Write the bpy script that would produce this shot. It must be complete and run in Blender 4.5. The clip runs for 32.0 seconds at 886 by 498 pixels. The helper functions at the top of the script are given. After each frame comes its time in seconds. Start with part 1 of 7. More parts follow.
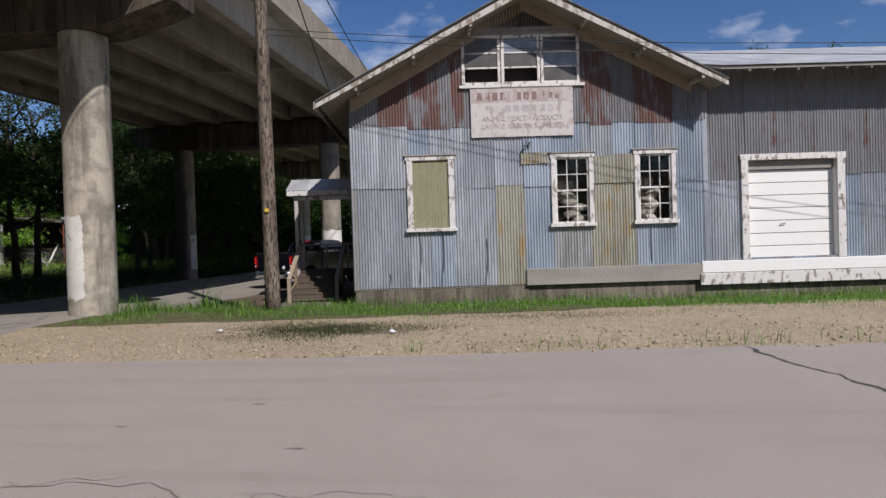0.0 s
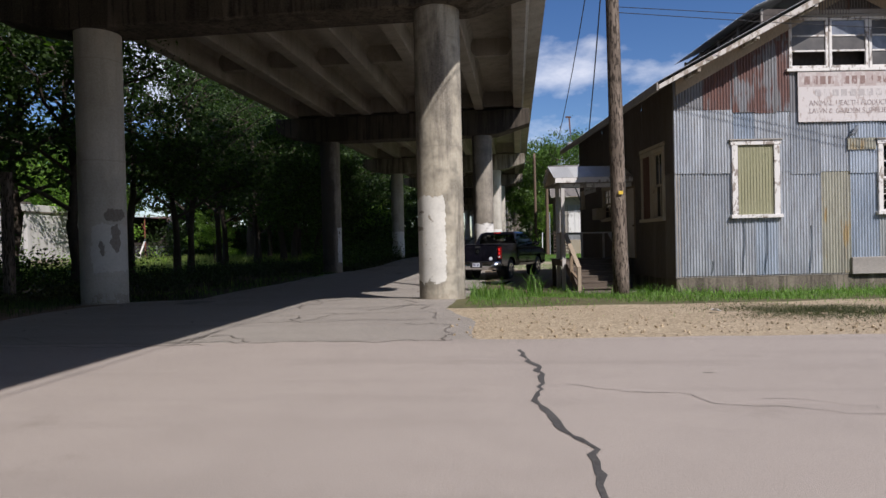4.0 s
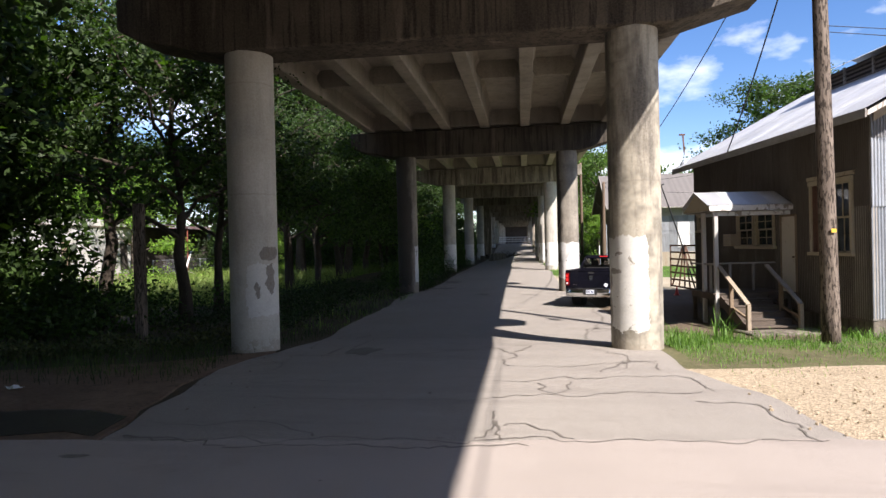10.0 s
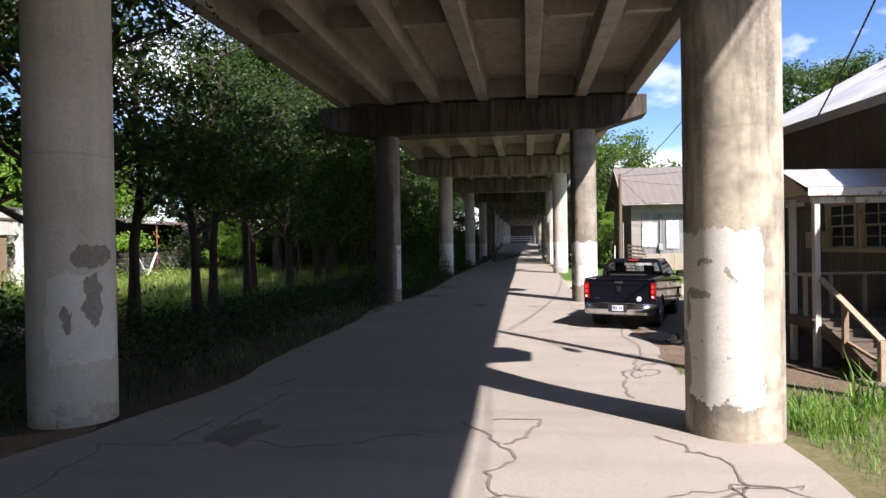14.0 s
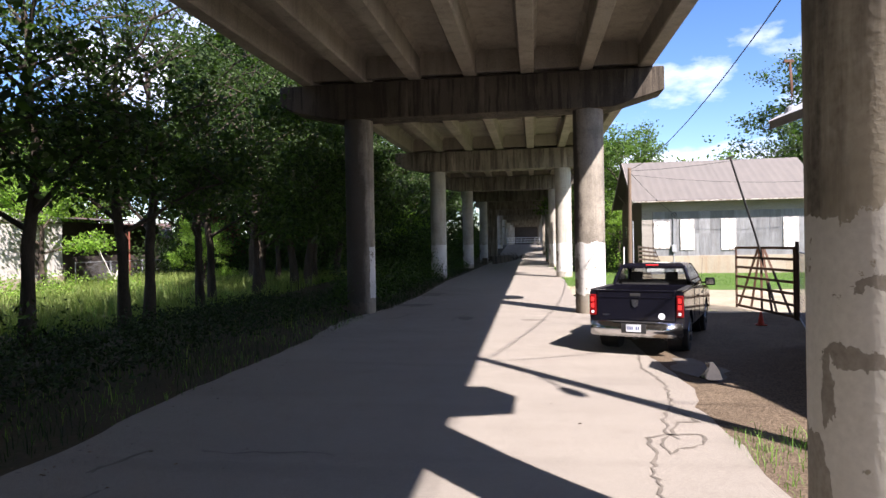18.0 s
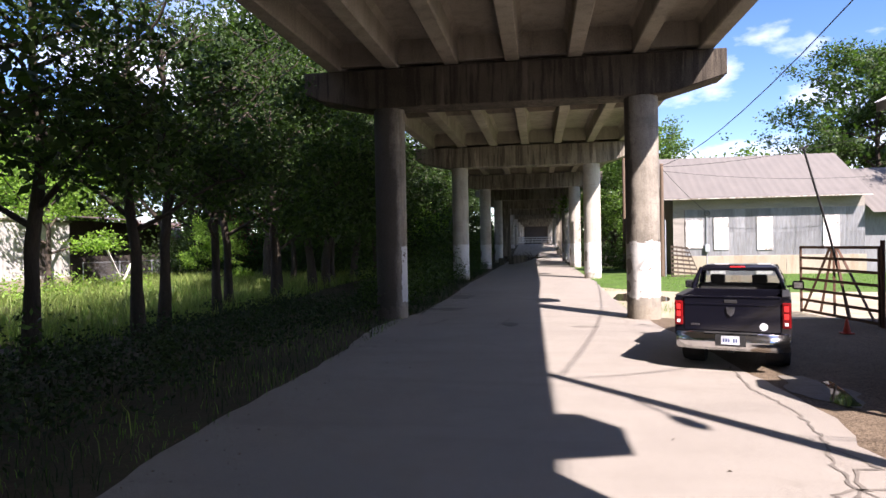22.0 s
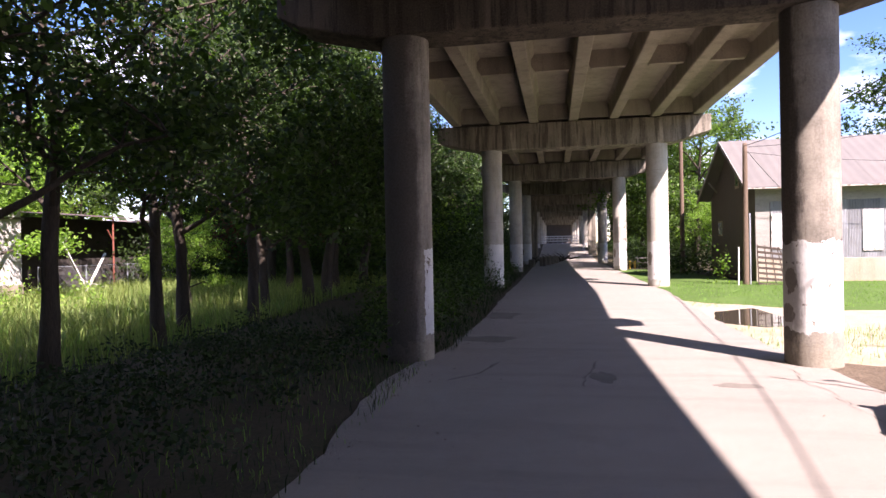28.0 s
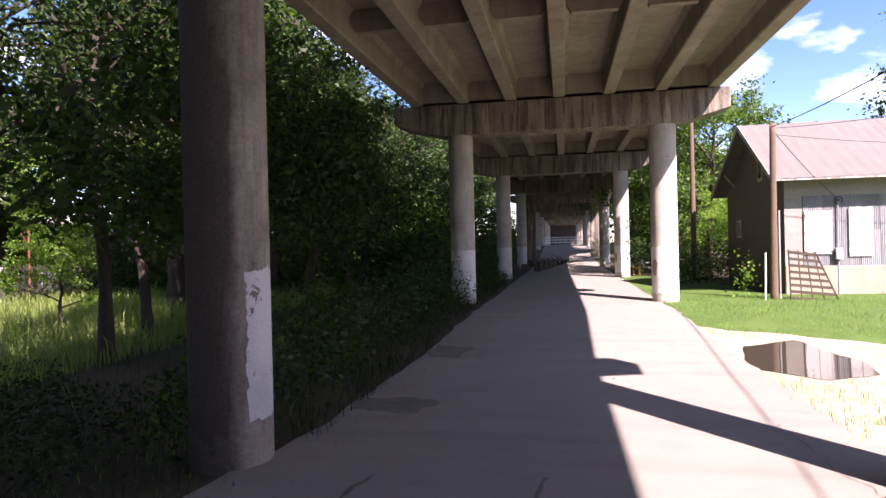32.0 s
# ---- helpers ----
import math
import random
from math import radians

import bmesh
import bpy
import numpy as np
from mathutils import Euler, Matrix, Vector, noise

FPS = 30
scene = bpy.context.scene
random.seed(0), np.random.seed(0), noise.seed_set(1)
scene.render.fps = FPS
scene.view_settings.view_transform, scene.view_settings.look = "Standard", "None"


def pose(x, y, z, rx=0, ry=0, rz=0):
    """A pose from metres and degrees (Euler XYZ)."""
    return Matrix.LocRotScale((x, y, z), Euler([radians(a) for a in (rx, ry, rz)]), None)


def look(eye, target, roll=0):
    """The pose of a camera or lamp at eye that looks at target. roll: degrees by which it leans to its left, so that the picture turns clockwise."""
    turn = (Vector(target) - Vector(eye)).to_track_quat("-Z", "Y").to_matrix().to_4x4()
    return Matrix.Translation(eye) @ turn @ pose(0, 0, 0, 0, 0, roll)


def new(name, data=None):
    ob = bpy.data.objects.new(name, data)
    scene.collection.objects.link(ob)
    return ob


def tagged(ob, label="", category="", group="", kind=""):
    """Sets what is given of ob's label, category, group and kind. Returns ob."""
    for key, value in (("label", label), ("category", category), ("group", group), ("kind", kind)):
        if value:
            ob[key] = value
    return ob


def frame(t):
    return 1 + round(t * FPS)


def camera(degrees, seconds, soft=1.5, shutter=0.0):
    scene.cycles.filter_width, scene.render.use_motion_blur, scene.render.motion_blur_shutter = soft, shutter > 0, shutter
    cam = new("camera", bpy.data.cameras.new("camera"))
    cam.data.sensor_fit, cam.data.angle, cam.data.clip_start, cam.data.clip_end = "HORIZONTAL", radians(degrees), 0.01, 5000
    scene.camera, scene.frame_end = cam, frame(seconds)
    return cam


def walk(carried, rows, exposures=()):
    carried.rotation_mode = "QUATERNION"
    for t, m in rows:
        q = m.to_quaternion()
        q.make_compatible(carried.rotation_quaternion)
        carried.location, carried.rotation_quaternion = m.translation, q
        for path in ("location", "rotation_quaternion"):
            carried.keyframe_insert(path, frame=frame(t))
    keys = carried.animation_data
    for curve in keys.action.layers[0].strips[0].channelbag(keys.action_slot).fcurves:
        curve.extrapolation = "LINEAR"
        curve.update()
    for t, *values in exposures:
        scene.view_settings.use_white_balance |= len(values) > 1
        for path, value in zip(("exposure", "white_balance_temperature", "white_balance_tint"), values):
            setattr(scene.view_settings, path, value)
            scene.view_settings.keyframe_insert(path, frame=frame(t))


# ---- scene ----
cam = camera(71.0, 32.0)
ROWS = [
    (0.0, 4.247, -2.192, 1.470, 7.01, -0.82, 1.83),
    (0.5, 3.672, -2.159, 1.447, 6.91, -0.74, 1.77),
    (1.0, 2.876, -2.187, 1.422, 6.99, -0.69, 1.73),
    (1.5, 1.856, -2.270, 1.397, 7.05, -0.65, 1.66),
    (2.0, 0.704, -2.414, 1.346, 6.96, -0.60, 1.59),
    (2.5, -0.509, -2.518, 1.319, 6.77, -0.57, 1.55),
    (3.0, -1.729, -2.575, 1.320, 6.74, -0.62, 1.44),
    (3.5, -2.976, -2.715, 1.288, 6.80, -0.59, 1.38),
    (4.0, -4.144, -2.781, 1.262, 6.76, -0.62, 1.32),
    (4.5, -5.240, -2.887, 1.222, 6.64, -0.60, 1.28),
    (6.5, -7.983, -2.996, 1.447, 6.60, -0.49, 1.37),
    (7.0, -8.089, -2.907, 1.642, 6.86, -0.48, 1.29),
    (7.5, -8.055, -2.881, 1.919, 6.96, -0.47, 1.31),
    (8.0, -8.012, -2.862, 2.093, 7.00, -0.43, 1.35),
    (8.5, -8.024, -2.853, 2.150, 7.08, -0.40, 1.37),
    (9.0, -8.081, -2.768, 2.176, 7.18, -0.38, 1.35),
    (9.5, -8.146, -2.480, 2.186, 7.23, -0.36, 1.32),
    (10.0, -8.217, -1.966, 2.193, 7.30, -0.32, 1.32),
    (10.5, -8.285, -1.261, 2.212, 7.42, -0.36, 1.27),
    (11.0, -8.321, -0.530, 2.237, 7.50, -0.35, 1.23),
    (11.5, -8.360, 0.235, 2.235, 7.54, -0.36, 1.15),
    (12.0, -8.381, 0.985, 2.231, 7.55, -0.37, 1.10),
    (12.5, -8.353, 1.720, 2.227, 7.62, -0.41, 1.05),
    (13.0, -8.315, 2.476, 2.219, 7.67, -0.41, 1.01),
    (13.5, -8.259, 3.209, 2.201, 7.74, -0.39, 0.97),
    (14.0, -8.207, 3.904, 2.181, 7.80, -0.40, 0.93),
    (14.5, -8.162, 4.681, 2.134, 7.86, -0.30, 0.96),
    (16.5, -7.994, 6.759, 2.165, 8.12, -0.32, 0.97),
    (17.0, -7.940, 7.228, 2.123, 8.16, -0.29, 0.96),
    (17.5, -7.885, 7.603, 2.134, 8.25, -0.28, 0.97),
    (18.0, -7.840, 7.982, 2.157, 8.33, -0.24, 1.00),
    (18.5, -7.807, 8.285, 2.169, 8.36, -0.29, 1.02),
    (19.0, -7.781, 8.514, 2.179, 8.43, -0.31, 1.00),
    (19.5, -7.832, 8.667, 2.164, 8.46, -0.25, 1.05),
    (20.0, -7.995, 8.790, 2.162, 8.52, -0.24, 1.04),
    (20.5, -8.242, 8.897, 2.157, 8.57, -0.23, 1.03),
    (21.0, -8.539, 9.041, 2.154, 8.64, -0.22, 0.99),
    (21.5, -8.877, 9.275, 2.158, 8.73, -0.24, 1.02),
    (22.0, -9.219, 9.600, 2.162, 8.80, -0.24, 1.00),
    (22.5, -9.569, 10.017, 2.160, 8.88, -0.25, 0.99),
    (23.0, -9.922, 10.438, 2.137, 8.95, -0.20, 0.99),
    (23.5, -10.233, 10.844, 2.144, 9.01, -0.24, 0.95),
    (24.0, -10.438, 11.238, 2.137, 9.09, -0.25, 0.98),
    (24.5, -10.589, 11.597, 2.140, 9.18, -0.27, 0.98),
    (25.0, -10.650, 11.959, 2.160, 9.27, -0.27, 0.99),
    (25.5, -10.669, 12.403, 2.185, 9.48, -0.29, 1.03),
    (27.5, -10.934, 15.834, 2.247, 10.13, -0.26, 1.12),
    (28.0, -10.981, 16.858, 2.247, 10.33, -0.28, 1.13),
    (28.5, -11.019, 17.755, 2.265, 10.49, -0.31, 1.16),
    (29.0, -11.009, 18.606, 2.291, 10.47, -0.28, 1.13),
    (29.5, -10.916, 19.473, 2.334, 10.60, -0.27, 1.19),
    (30.0, -10.789, 20.288, 2.360, 10.61, -0.25, 1.27),
    (30.5, -10.547, 21.013, 2.347, 10.80, -0.23, 1.25),
    (31.0, -10.299, 21.768, 2.371, 10.93, -0.23, 1.22),
    (31.5, -10.110, 22.472, 2.405, 10.99, -0.18, 1.24),
    (32.0, -9.926, 23.139, 2.430, 11.04, -0.19, 1.33),
]
EXPOSURE = [(0.0, -0.12, 6300, 16), (4.0, 0.14, 6300, 16), (7.0, 0.80, 6400, 15), (9.0, 1.12, 6480, 16), (13.0, 1.30, 6600, 19), (19.0, 1.56, 6560, 21), (23.0, 1.64, 6600, 25), (28.0, 1.86, 6700, 33), (30.0, 1.96, 6750, 37), (32.0, 1.90, 6750, 38)]
walk(cam, [(t, pose(x, y, z, 90 + pitch, roll, yaw)) for t, x, y, z, yaw, pitch, roll in ROWS],
     exposures=EXPOSURE)

# ---- light ----
SUN_DIR = Vector((0.655, -0.825, 1.0)).normalized()
world = bpy.data.worlds.new("sky")
scene.world = world
world.use_nodes = True
wn = world.node_tree
wn.nodes.clear()
w_out = wn.nodes.new("ShaderNodeOutputWorld")
w_bg = wn.nodes.new("ShaderNodeBackground")
w_sky = wn.nodes.new("ShaderNodeTexSky")
w_sky.sky_type, w_sky.sun_disc = "NISHITA", False
w_sky.sun_elevation, w_sky.sun_rotation = math.asin(SUN_DIR.z), math.atan2(SUN_DIR.x, SUN_DIR.y)
w_sky.air_density, w_sky.dust_density, w_sky.ozone_density = 1.0, 0.1, 3.0
w_bg.inputs["Strength"].default_value = 0.038
w_co = wn.nodes.new("ShaderNodeTexCoord")
w_map = wn.nodes.new("ShaderNodeMapping")
w_map.inputs["Scale"].default_value = (1.6, 1.6, 3.6)
w_map.inputs["Location"].default_value = (0.35, 0.2, 0.1)
w_noise = wn.nodes.new("ShaderNodeTexNoise")
w_noise.inputs["Scale"].default_value, w_noise.inputs["Detail"].default_value = 2.2, 9
w_noise.inputs["Roughness"].default_value = 0.55
w_ramp = wn.nodes.new("ShaderNodeValToRGB")
w_ramp.color_ramp.elements[0].position, w_ramp.color_ramp.elements[1].position = 0.475, 0.675
w_mix = wn.nodes.new("ShaderNodeMixRGB")
w_mix.inputs[2].default_value = (23.0, 23.6, 24.5, 1)
w_blue = wn.nodes.new("ShaderNodeHueSaturation")
w_blue.inputs["Hue"].default_value, w_blue.inputs["Saturation"].default_value, w_blue.inputs["Value"].default_value = 0.508, 1.22, 2.2
wn.links.new(w_co.outputs["Generated"], w_map.inputs[0])
wn.links.new(w_map.outputs[0], w_noise.inputs["Vector"])
wn.links.new(w_noise.outputs[0], w_ramp.inputs[0])
w_sep = wn.nodes.new("ShaderNodeSeparateXYZ")
w_thin = wn.nodes.new("ShaderNodeMapRange")
w_thin.inputs["From Min"].default_value, w_thin.inputs["From Max"].default_value = 0.3, 0.85
w_thin.inputs["To Min"].default_value, w_thin.inputs["To Max"].default_value = 1.0, 0.2
w_cover = wn.nodes.new("ShaderNodeMath")
w_cover.operation = "MULTIPLY"
wn.links.new(w_co.outputs["Generated"], w_sep.inputs[0])
wn.links.new(w_sep.outputs["Z"], w_thin.inputs["Value"])
wn.links.new(w_ramp.outputs[0], w_cover.inputs[0])
wn.links.new(w_thin.outputs[0], w_cover.inputs[1])
wn.links.new(w_cover.outputs[0], w_mix.inputs[0])
wn.links.new(w_sky.outputs[0], w_blue.inputs["Color"])
wn.links.new(w_blue.outputs[0], w_mix.inputs[1])
wn.links.new(w_mix.outputs[0], w_bg.inputs[0])
wn.links.new(w_bg.outputs[0], w_out.inputs[0])
sun_data = bpy.data.lights.new("sun", "SUN")
sun_data.energy, sun_data.angle, sun_data.color = 5.0, radians(0.55), (1.0, 0.955, 0.89)
sun = new("sun", sun_data)
sun.matrix_world = look((0, 0, 40), Vector((0, 0, 40)) - SUN_DIR)

# ---- materials ----


def ramp_between(nt, fac, stops):
    node = nt.nodes.new("ShaderNodeValToRGB")
    el = node.color_ramp.elements
    while len(el) < len(stops):
        el.new(0.5)
    for e, (p, c) in zip(el, stops):
        e.position, e.color = p, (*c, 1)
    nt.links.new(fac, node.inputs[0])
    return node.outputs[0]


def noise_of(nt, vec, scale, detail=5, rough=0.55, distort=0.0):
    node = nt.nodes.new("ShaderNodeTexNoise")
    node.inputs["Scale"].default_value, node.inputs["Detail"].default_value = scale, detail
    node.inputs["Roughness"].default_value, node.inputs["Distortion"].default_value = rough, distort
    nt.links.new(vec, node.inputs["Vector"])
    return node.outputs[0]


def mixed(nt, fac, a, b, blend="MIX"):
    node = nt.nodes.new("ShaderNodeMixRGB")
    node.blend_type = blend
    for sock, val in zip(node.inputs, (fac, a, b)):
        if isinstance(val, (int, float)):
            sock.default_value = val
        elif isinstance(val, tuple):
            sock.default_value = (*val, 1)
        else:
            nt.links.new(val, sock)
    return node.outputs[0]


def maths(nt, op, a, b=0.0, clamp=False):
    node = nt.nodes.new("ShaderNodeMath")
    node.operation, node.use_clamp = op, clamp
    for sock, val in zip(node.inputs, (a, b)):
        if isinstance(val, (int, float)):
            sock.default_value = val
        else:
            nt.links.new(val, sock)
    return node.outputs[0]


def stretch(nt, vec, s, loc=(0, 0, 0)):
    node = nt.nodes.new("ShaderNodeMapping")
    node.inputs["Scale"].default_value, node.inputs["Location"].default_value = s, loc
    nt.links.new(vec, node.inputs[0])
    return node.outputs[0]


def base_material(name, rough=0.8, metal=0.0, spec=0.4):
    m = bpy.data.materials.new(name)
    m.use_nodes = True
    nt = m.node_tree
    bsdf = nt.nodes["Principled BSDF"]
    bsdf.inputs["Roughness"].default_value, bsdf.inputs["Metallic"].default_value = rough, metal
    bsdf.inputs["Specular IOR Level"].default_value = spec
    co = nt.nodes.new("ShaderNodeTexCoord")
    return m, nt, bsdf, co.outputs["Object"]


def shift_by_object(nt, vec):
    info = nt.nodes.new("ShaderNodeObjectInfo")
    add = nt.nodes.new("ShaderNodeVectorMath")
    add.operation = "ADD"
    mul = nt.nodes.new("ShaderNodeVectorMath")
    mul.operation = "SCALE"
    mul.inputs[0].default_value = (37.0, 19.0, 53.0)
    nt.links.new(info.outputs["Random"], mul.inputs["Scale"])
    nt.links.new(vec, add.inputs[0])
    nt.links.new(mul.outputs[0], add.inputs[1])
    return add.outputs[0], info.outputs["Random"]


def bumped(nt, bsdf, height, strength, dist):
    node = nt.nodes.new("ShaderNodeBump")
    node.inputs["Strength"].default_value, node.inputs["Distance"].default_value = strength, dist
    nt.links.new(height, node.inputs["Height"])
    nt.links.new(node.outputs[0], bsdf.inputs["Normal"])


def plain(name, a, b, big=0.6, fine=18.0, rough=0.8, metal=0.0, bump=0.3, dist=0.01, aniso=(1, 1, 1), spec=0.4, vary=0.12):
    """Two tones at a large and a small scale, and a fine relief."""
    m, nt, bsdf, vec = base_material(name, rough, metal, spec)
    vec, rnd = shift_by_object(nt, vec)
    v2 = stretch(nt, vec, aniso)
    n1, n2 = noise_of(nt, v2, big, 6), noise_of(nt, v2, fine, 4)
    col = mixed(nt, ramp_between(nt, n1, [(0.32, (0, 0, 0)), (0.68, (1, 1, 1))]), a, b)
    col = mixed(nt, 0.45, col, ramp_between(nt, n2, [(0.3, tuple(0.72 * x for x in a)), (0.7, tuple(min(1, 1.2 * x) for x in b))]))
    tone = maths(nt, "ADD", 1 - vary / 2, maths(nt, "MULTIPLY", rnd, vary))
    col = mixed(nt, 1.0, col, tone, "MULTIPLY")
    nt.links.new(col, bsdf.inputs["Base Color"])
    bumped(nt, bsdf, n2, bump, dist)
    return m


def concrete_like(name, a, b, dark, streak=0.6, warm=None):
    """Cast concrete: mottling, vertical run-off streaks, fine pores."""
    m, nt, bsdf, vec = base_material(name, 0.9, 0.0, 0.25)
    vec, rnd = shift_by_object(nt, vec)
    n1, n2 = noise_of(nt, vec, 0.55, 7), noise_of(nt, vec, 26, 3)
    col = mixed(nt, ramp_between(nt, n1, [(0.3, (0, 0, 0)), (0.7, (1, 1, 1))]), a, b)
    runs = noise_of(nt, stretch(nt, vec, (1.9, 1.9, 0.16)), 1.3, 7, 0.62)
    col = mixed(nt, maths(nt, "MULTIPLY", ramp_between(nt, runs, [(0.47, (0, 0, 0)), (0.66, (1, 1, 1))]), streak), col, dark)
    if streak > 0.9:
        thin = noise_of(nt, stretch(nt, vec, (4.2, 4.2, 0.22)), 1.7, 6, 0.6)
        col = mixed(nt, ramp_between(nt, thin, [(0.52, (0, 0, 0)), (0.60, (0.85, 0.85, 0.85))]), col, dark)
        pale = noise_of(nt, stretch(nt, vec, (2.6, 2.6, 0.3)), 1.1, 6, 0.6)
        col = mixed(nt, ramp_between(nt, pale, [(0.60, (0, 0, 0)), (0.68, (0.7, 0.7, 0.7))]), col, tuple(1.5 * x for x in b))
    col = mixed(nt, 0.3, col, ramp_between(nt, n2, [(0.3, tuple(0.6 * x for x in a)), (0.7, tuple(1.25 * x for x in b))]))
    nt.links.new(col, bsdf.inputs["Base Color"])
    bumped(nt, bsdf, n2, 0.35, 0.012)
    return m


def column_material(name, base, paint, top=2.25, coat=(0.0, 9.0), foot=0.35, bare=(), dark=0.75, lo=0.46, bare_tone=(0.17, 0.145, 0.12), shade_stain=None):
    """Concrete column with run-off stains; round its foot a coat of old paint over a stretch of its girth, flaked off in places.
    coat: middle in degrees round the axis and half width in metres; bare: degrees, height, half width, half height of each flaked spot."""
    m, nt, bsdf, vec = base_material(name, 0.88, 0.0, 0.3)
    vec0 = vec
    vec, rnd = shift_by_object(nt, vec)
    n1, n2 = noise_of(nt, vec, 0.8, 7), noise_of(nt, vec, 24, 3)
    col = mixed(nt, ramp_between(nt, n1, [(0.3, (0, 0, 0)), (0.7, (1, 1, 1))]), base[0], base[1])
    cloudy = noise_of(nt, vec, 1.5, 8, 0.68)
    col = mixed(nt, maths(nt, "MULTIPLY", ramp_between(nt, cloudy, [(0.47, (0, 0, 0)), (0.60, (1, 1, 1))]), 0.85 * dark), col, tuple(0.40 * c for c in base[0]))
    runs = noise_of(nt, stretch(nt, vec, (1.7, 1.7, 0.22)), 1.4, 7, 0.65)
    col = mixed(nt, maths(nt, "MULTIPLY", ramp_between(nt, runs, [(lo, (0, 0, 0)), (lo + 0.15, (1, 1, 1))]), dark), col, (0.075, 0.062, 0.047))
    sep = nt.nodes.new("ShaderNodeSeparateXYZ")
    nt.links.new(vec0, sep.inputs[0])
    z0 = sep.outputs["Z"]
    wob = maths(nt, "SUBTRACT", noise_of(nt, vec, 3.4, 8, 0.66), 0.5)
    wob2 = maths(nt, "SUBTRACT", noise_of(nt, stretch(nt, vec, (1, 1, 0.6)), 5.1, 8, 0.66), 0.5)
    z = maths(nt, "ADD", z0, maths(nt, "MULTIPLY", wob, 0.42))
    for joint in (3.42, 5.86):
        ring = maths(nt, "LESS_THAN", maths(nt, "ABSOLUTE", maths(nt, "SUBTRACT", maths(nt, "ADD", z0, maths(nt, "MULTIPLY", wob, 0.05)), joint)), 0.016)
        col = mixed(nt, maths(nt, "MULTIPLY", ring, maths(nt, "MULTIPLY", cloudy, 0.45)), col, (0.10, 0.085, 0.065))
    ang = maths(nt, "ARCTAN2", sep.outputs["Y"], sep.outputs["X"])

    def girth(deg):
        node = nt.nodes.new("ShaderNodeMath")
        node.operation = "WRAP"
        nt.links.new(maths(nt, "SUBTRACT", ang, math.radians(deg)), node.inputs[0])
        node.inputs[1].default_value, node.inputs[2].default_value = math.pi, -math.pi
        return maths(nt, "ADD", maths(nt, "MULTIPLY", node.outputs[0], 0.53), maths(nt, "MULTIPLY", wob2, 0.30))
    side_dark = None
    # One side darkened in the colour: stain together with the column's own shade.
    if shade_stain:
        side = maths(nt, "ABSOLUTE", maths(nt, "ADD", girth(shade_stain[0]), maths(nt, "MULTIPLY", maths(nt, "SUBTRACT", runs, 0.5), 0.9)))
        side_dark = ramp_between(nt, maths(nt, "DIVIDE", side, shade_stain[1]), [(0.7, (1, 1, 1)), (1.0, (0, 0, 0))])
        col = mixed(nt, maths(nt, "MULTIPLY", side_dark, 0.9), col, (0.038, 0.031, 0.025))
    band = maths(nt, "MULTIPLY", maths(nt, "LESS_THAN", z, top), maths(nt, "GREATER_THAN", z, foot))
    band = maths(nt, "MULTIPLY", band, maths(nt, "LESS_THAN", maths(nt, "ABSOLUTE", girth(coat[0])), coat[1]))
    flakes = noise_of(nt, vec, 4.6, 9, 0.7, 0.3)
    band = maths(nt, "MULTIPLY", band, maths(nt, "GREATER_THAN", flakes, 0.375))
    pcol = mixed(nt, ramp_between(nt, n1, [(0.35, (0, 0, 0)), (0.75, (1, 1, 1))]), paint, tuple(0.84 * c for c in paint))
    pcol = mixed(nt, maths(nt, "MULTIPLY", ramp_between(nt, cloudy, [(0.5, (0, 0, 0)), (0.64, (1, 1, 1))]), 0.35), pcol, tuple(0.55 * c for c in paint))
    col = mixed(nt, band, col, pcol)
    for deg, zc, a, b in bare:
        du = maths(nt, "DIVIDE", girth(deg), a)
        dz = maths(nt, "DIVIDE", maths(nt, "SUBTRACT", z, zc), b)
        spot = maths(nt, "LESS_THAN", maths(nt, "ADD", maths(nt, "MULTIPLY", du, du), maths(nt, "MULTIPLY", dz, dz)), 1.0)
        col = mixed(nt, maths(nt, "MULTIPLY", spot, 0.9), col, bare_tone)
    lower = maths(nt, "MULTIPLY", maths(nt, "LESS_THAN", maths(nt, "ADD", z0, maths(nt, "MULTIPLY", flakes, 1.5)), 0.86), 0.55)
    col = mixed(nt, lower, col, (0.24, 0.20, 0.145))
    col = mixed(nt, 0.2, col, ramp_between(nt, n2, [(0.3, (0.2, 0.18, 0.15)), (0.7, (0.6, 0.57, 0.5))]))
    # Second pass of the painted side shade, over the old paint too.
    if side_dark:
        col = mixed(nt, maths(nt, "MULTIPLY", side_dark, 0.62), col, (0.045, 0.036, 0.028))
    nt.links.new(col, bsdf.inputs["Base Color"])
    bumped(nt, bsdf, maths(nt, "ADD", n2, maths(nt, "MULTIPLY", band, 0.8)), 0.35, 0.008)
    return m


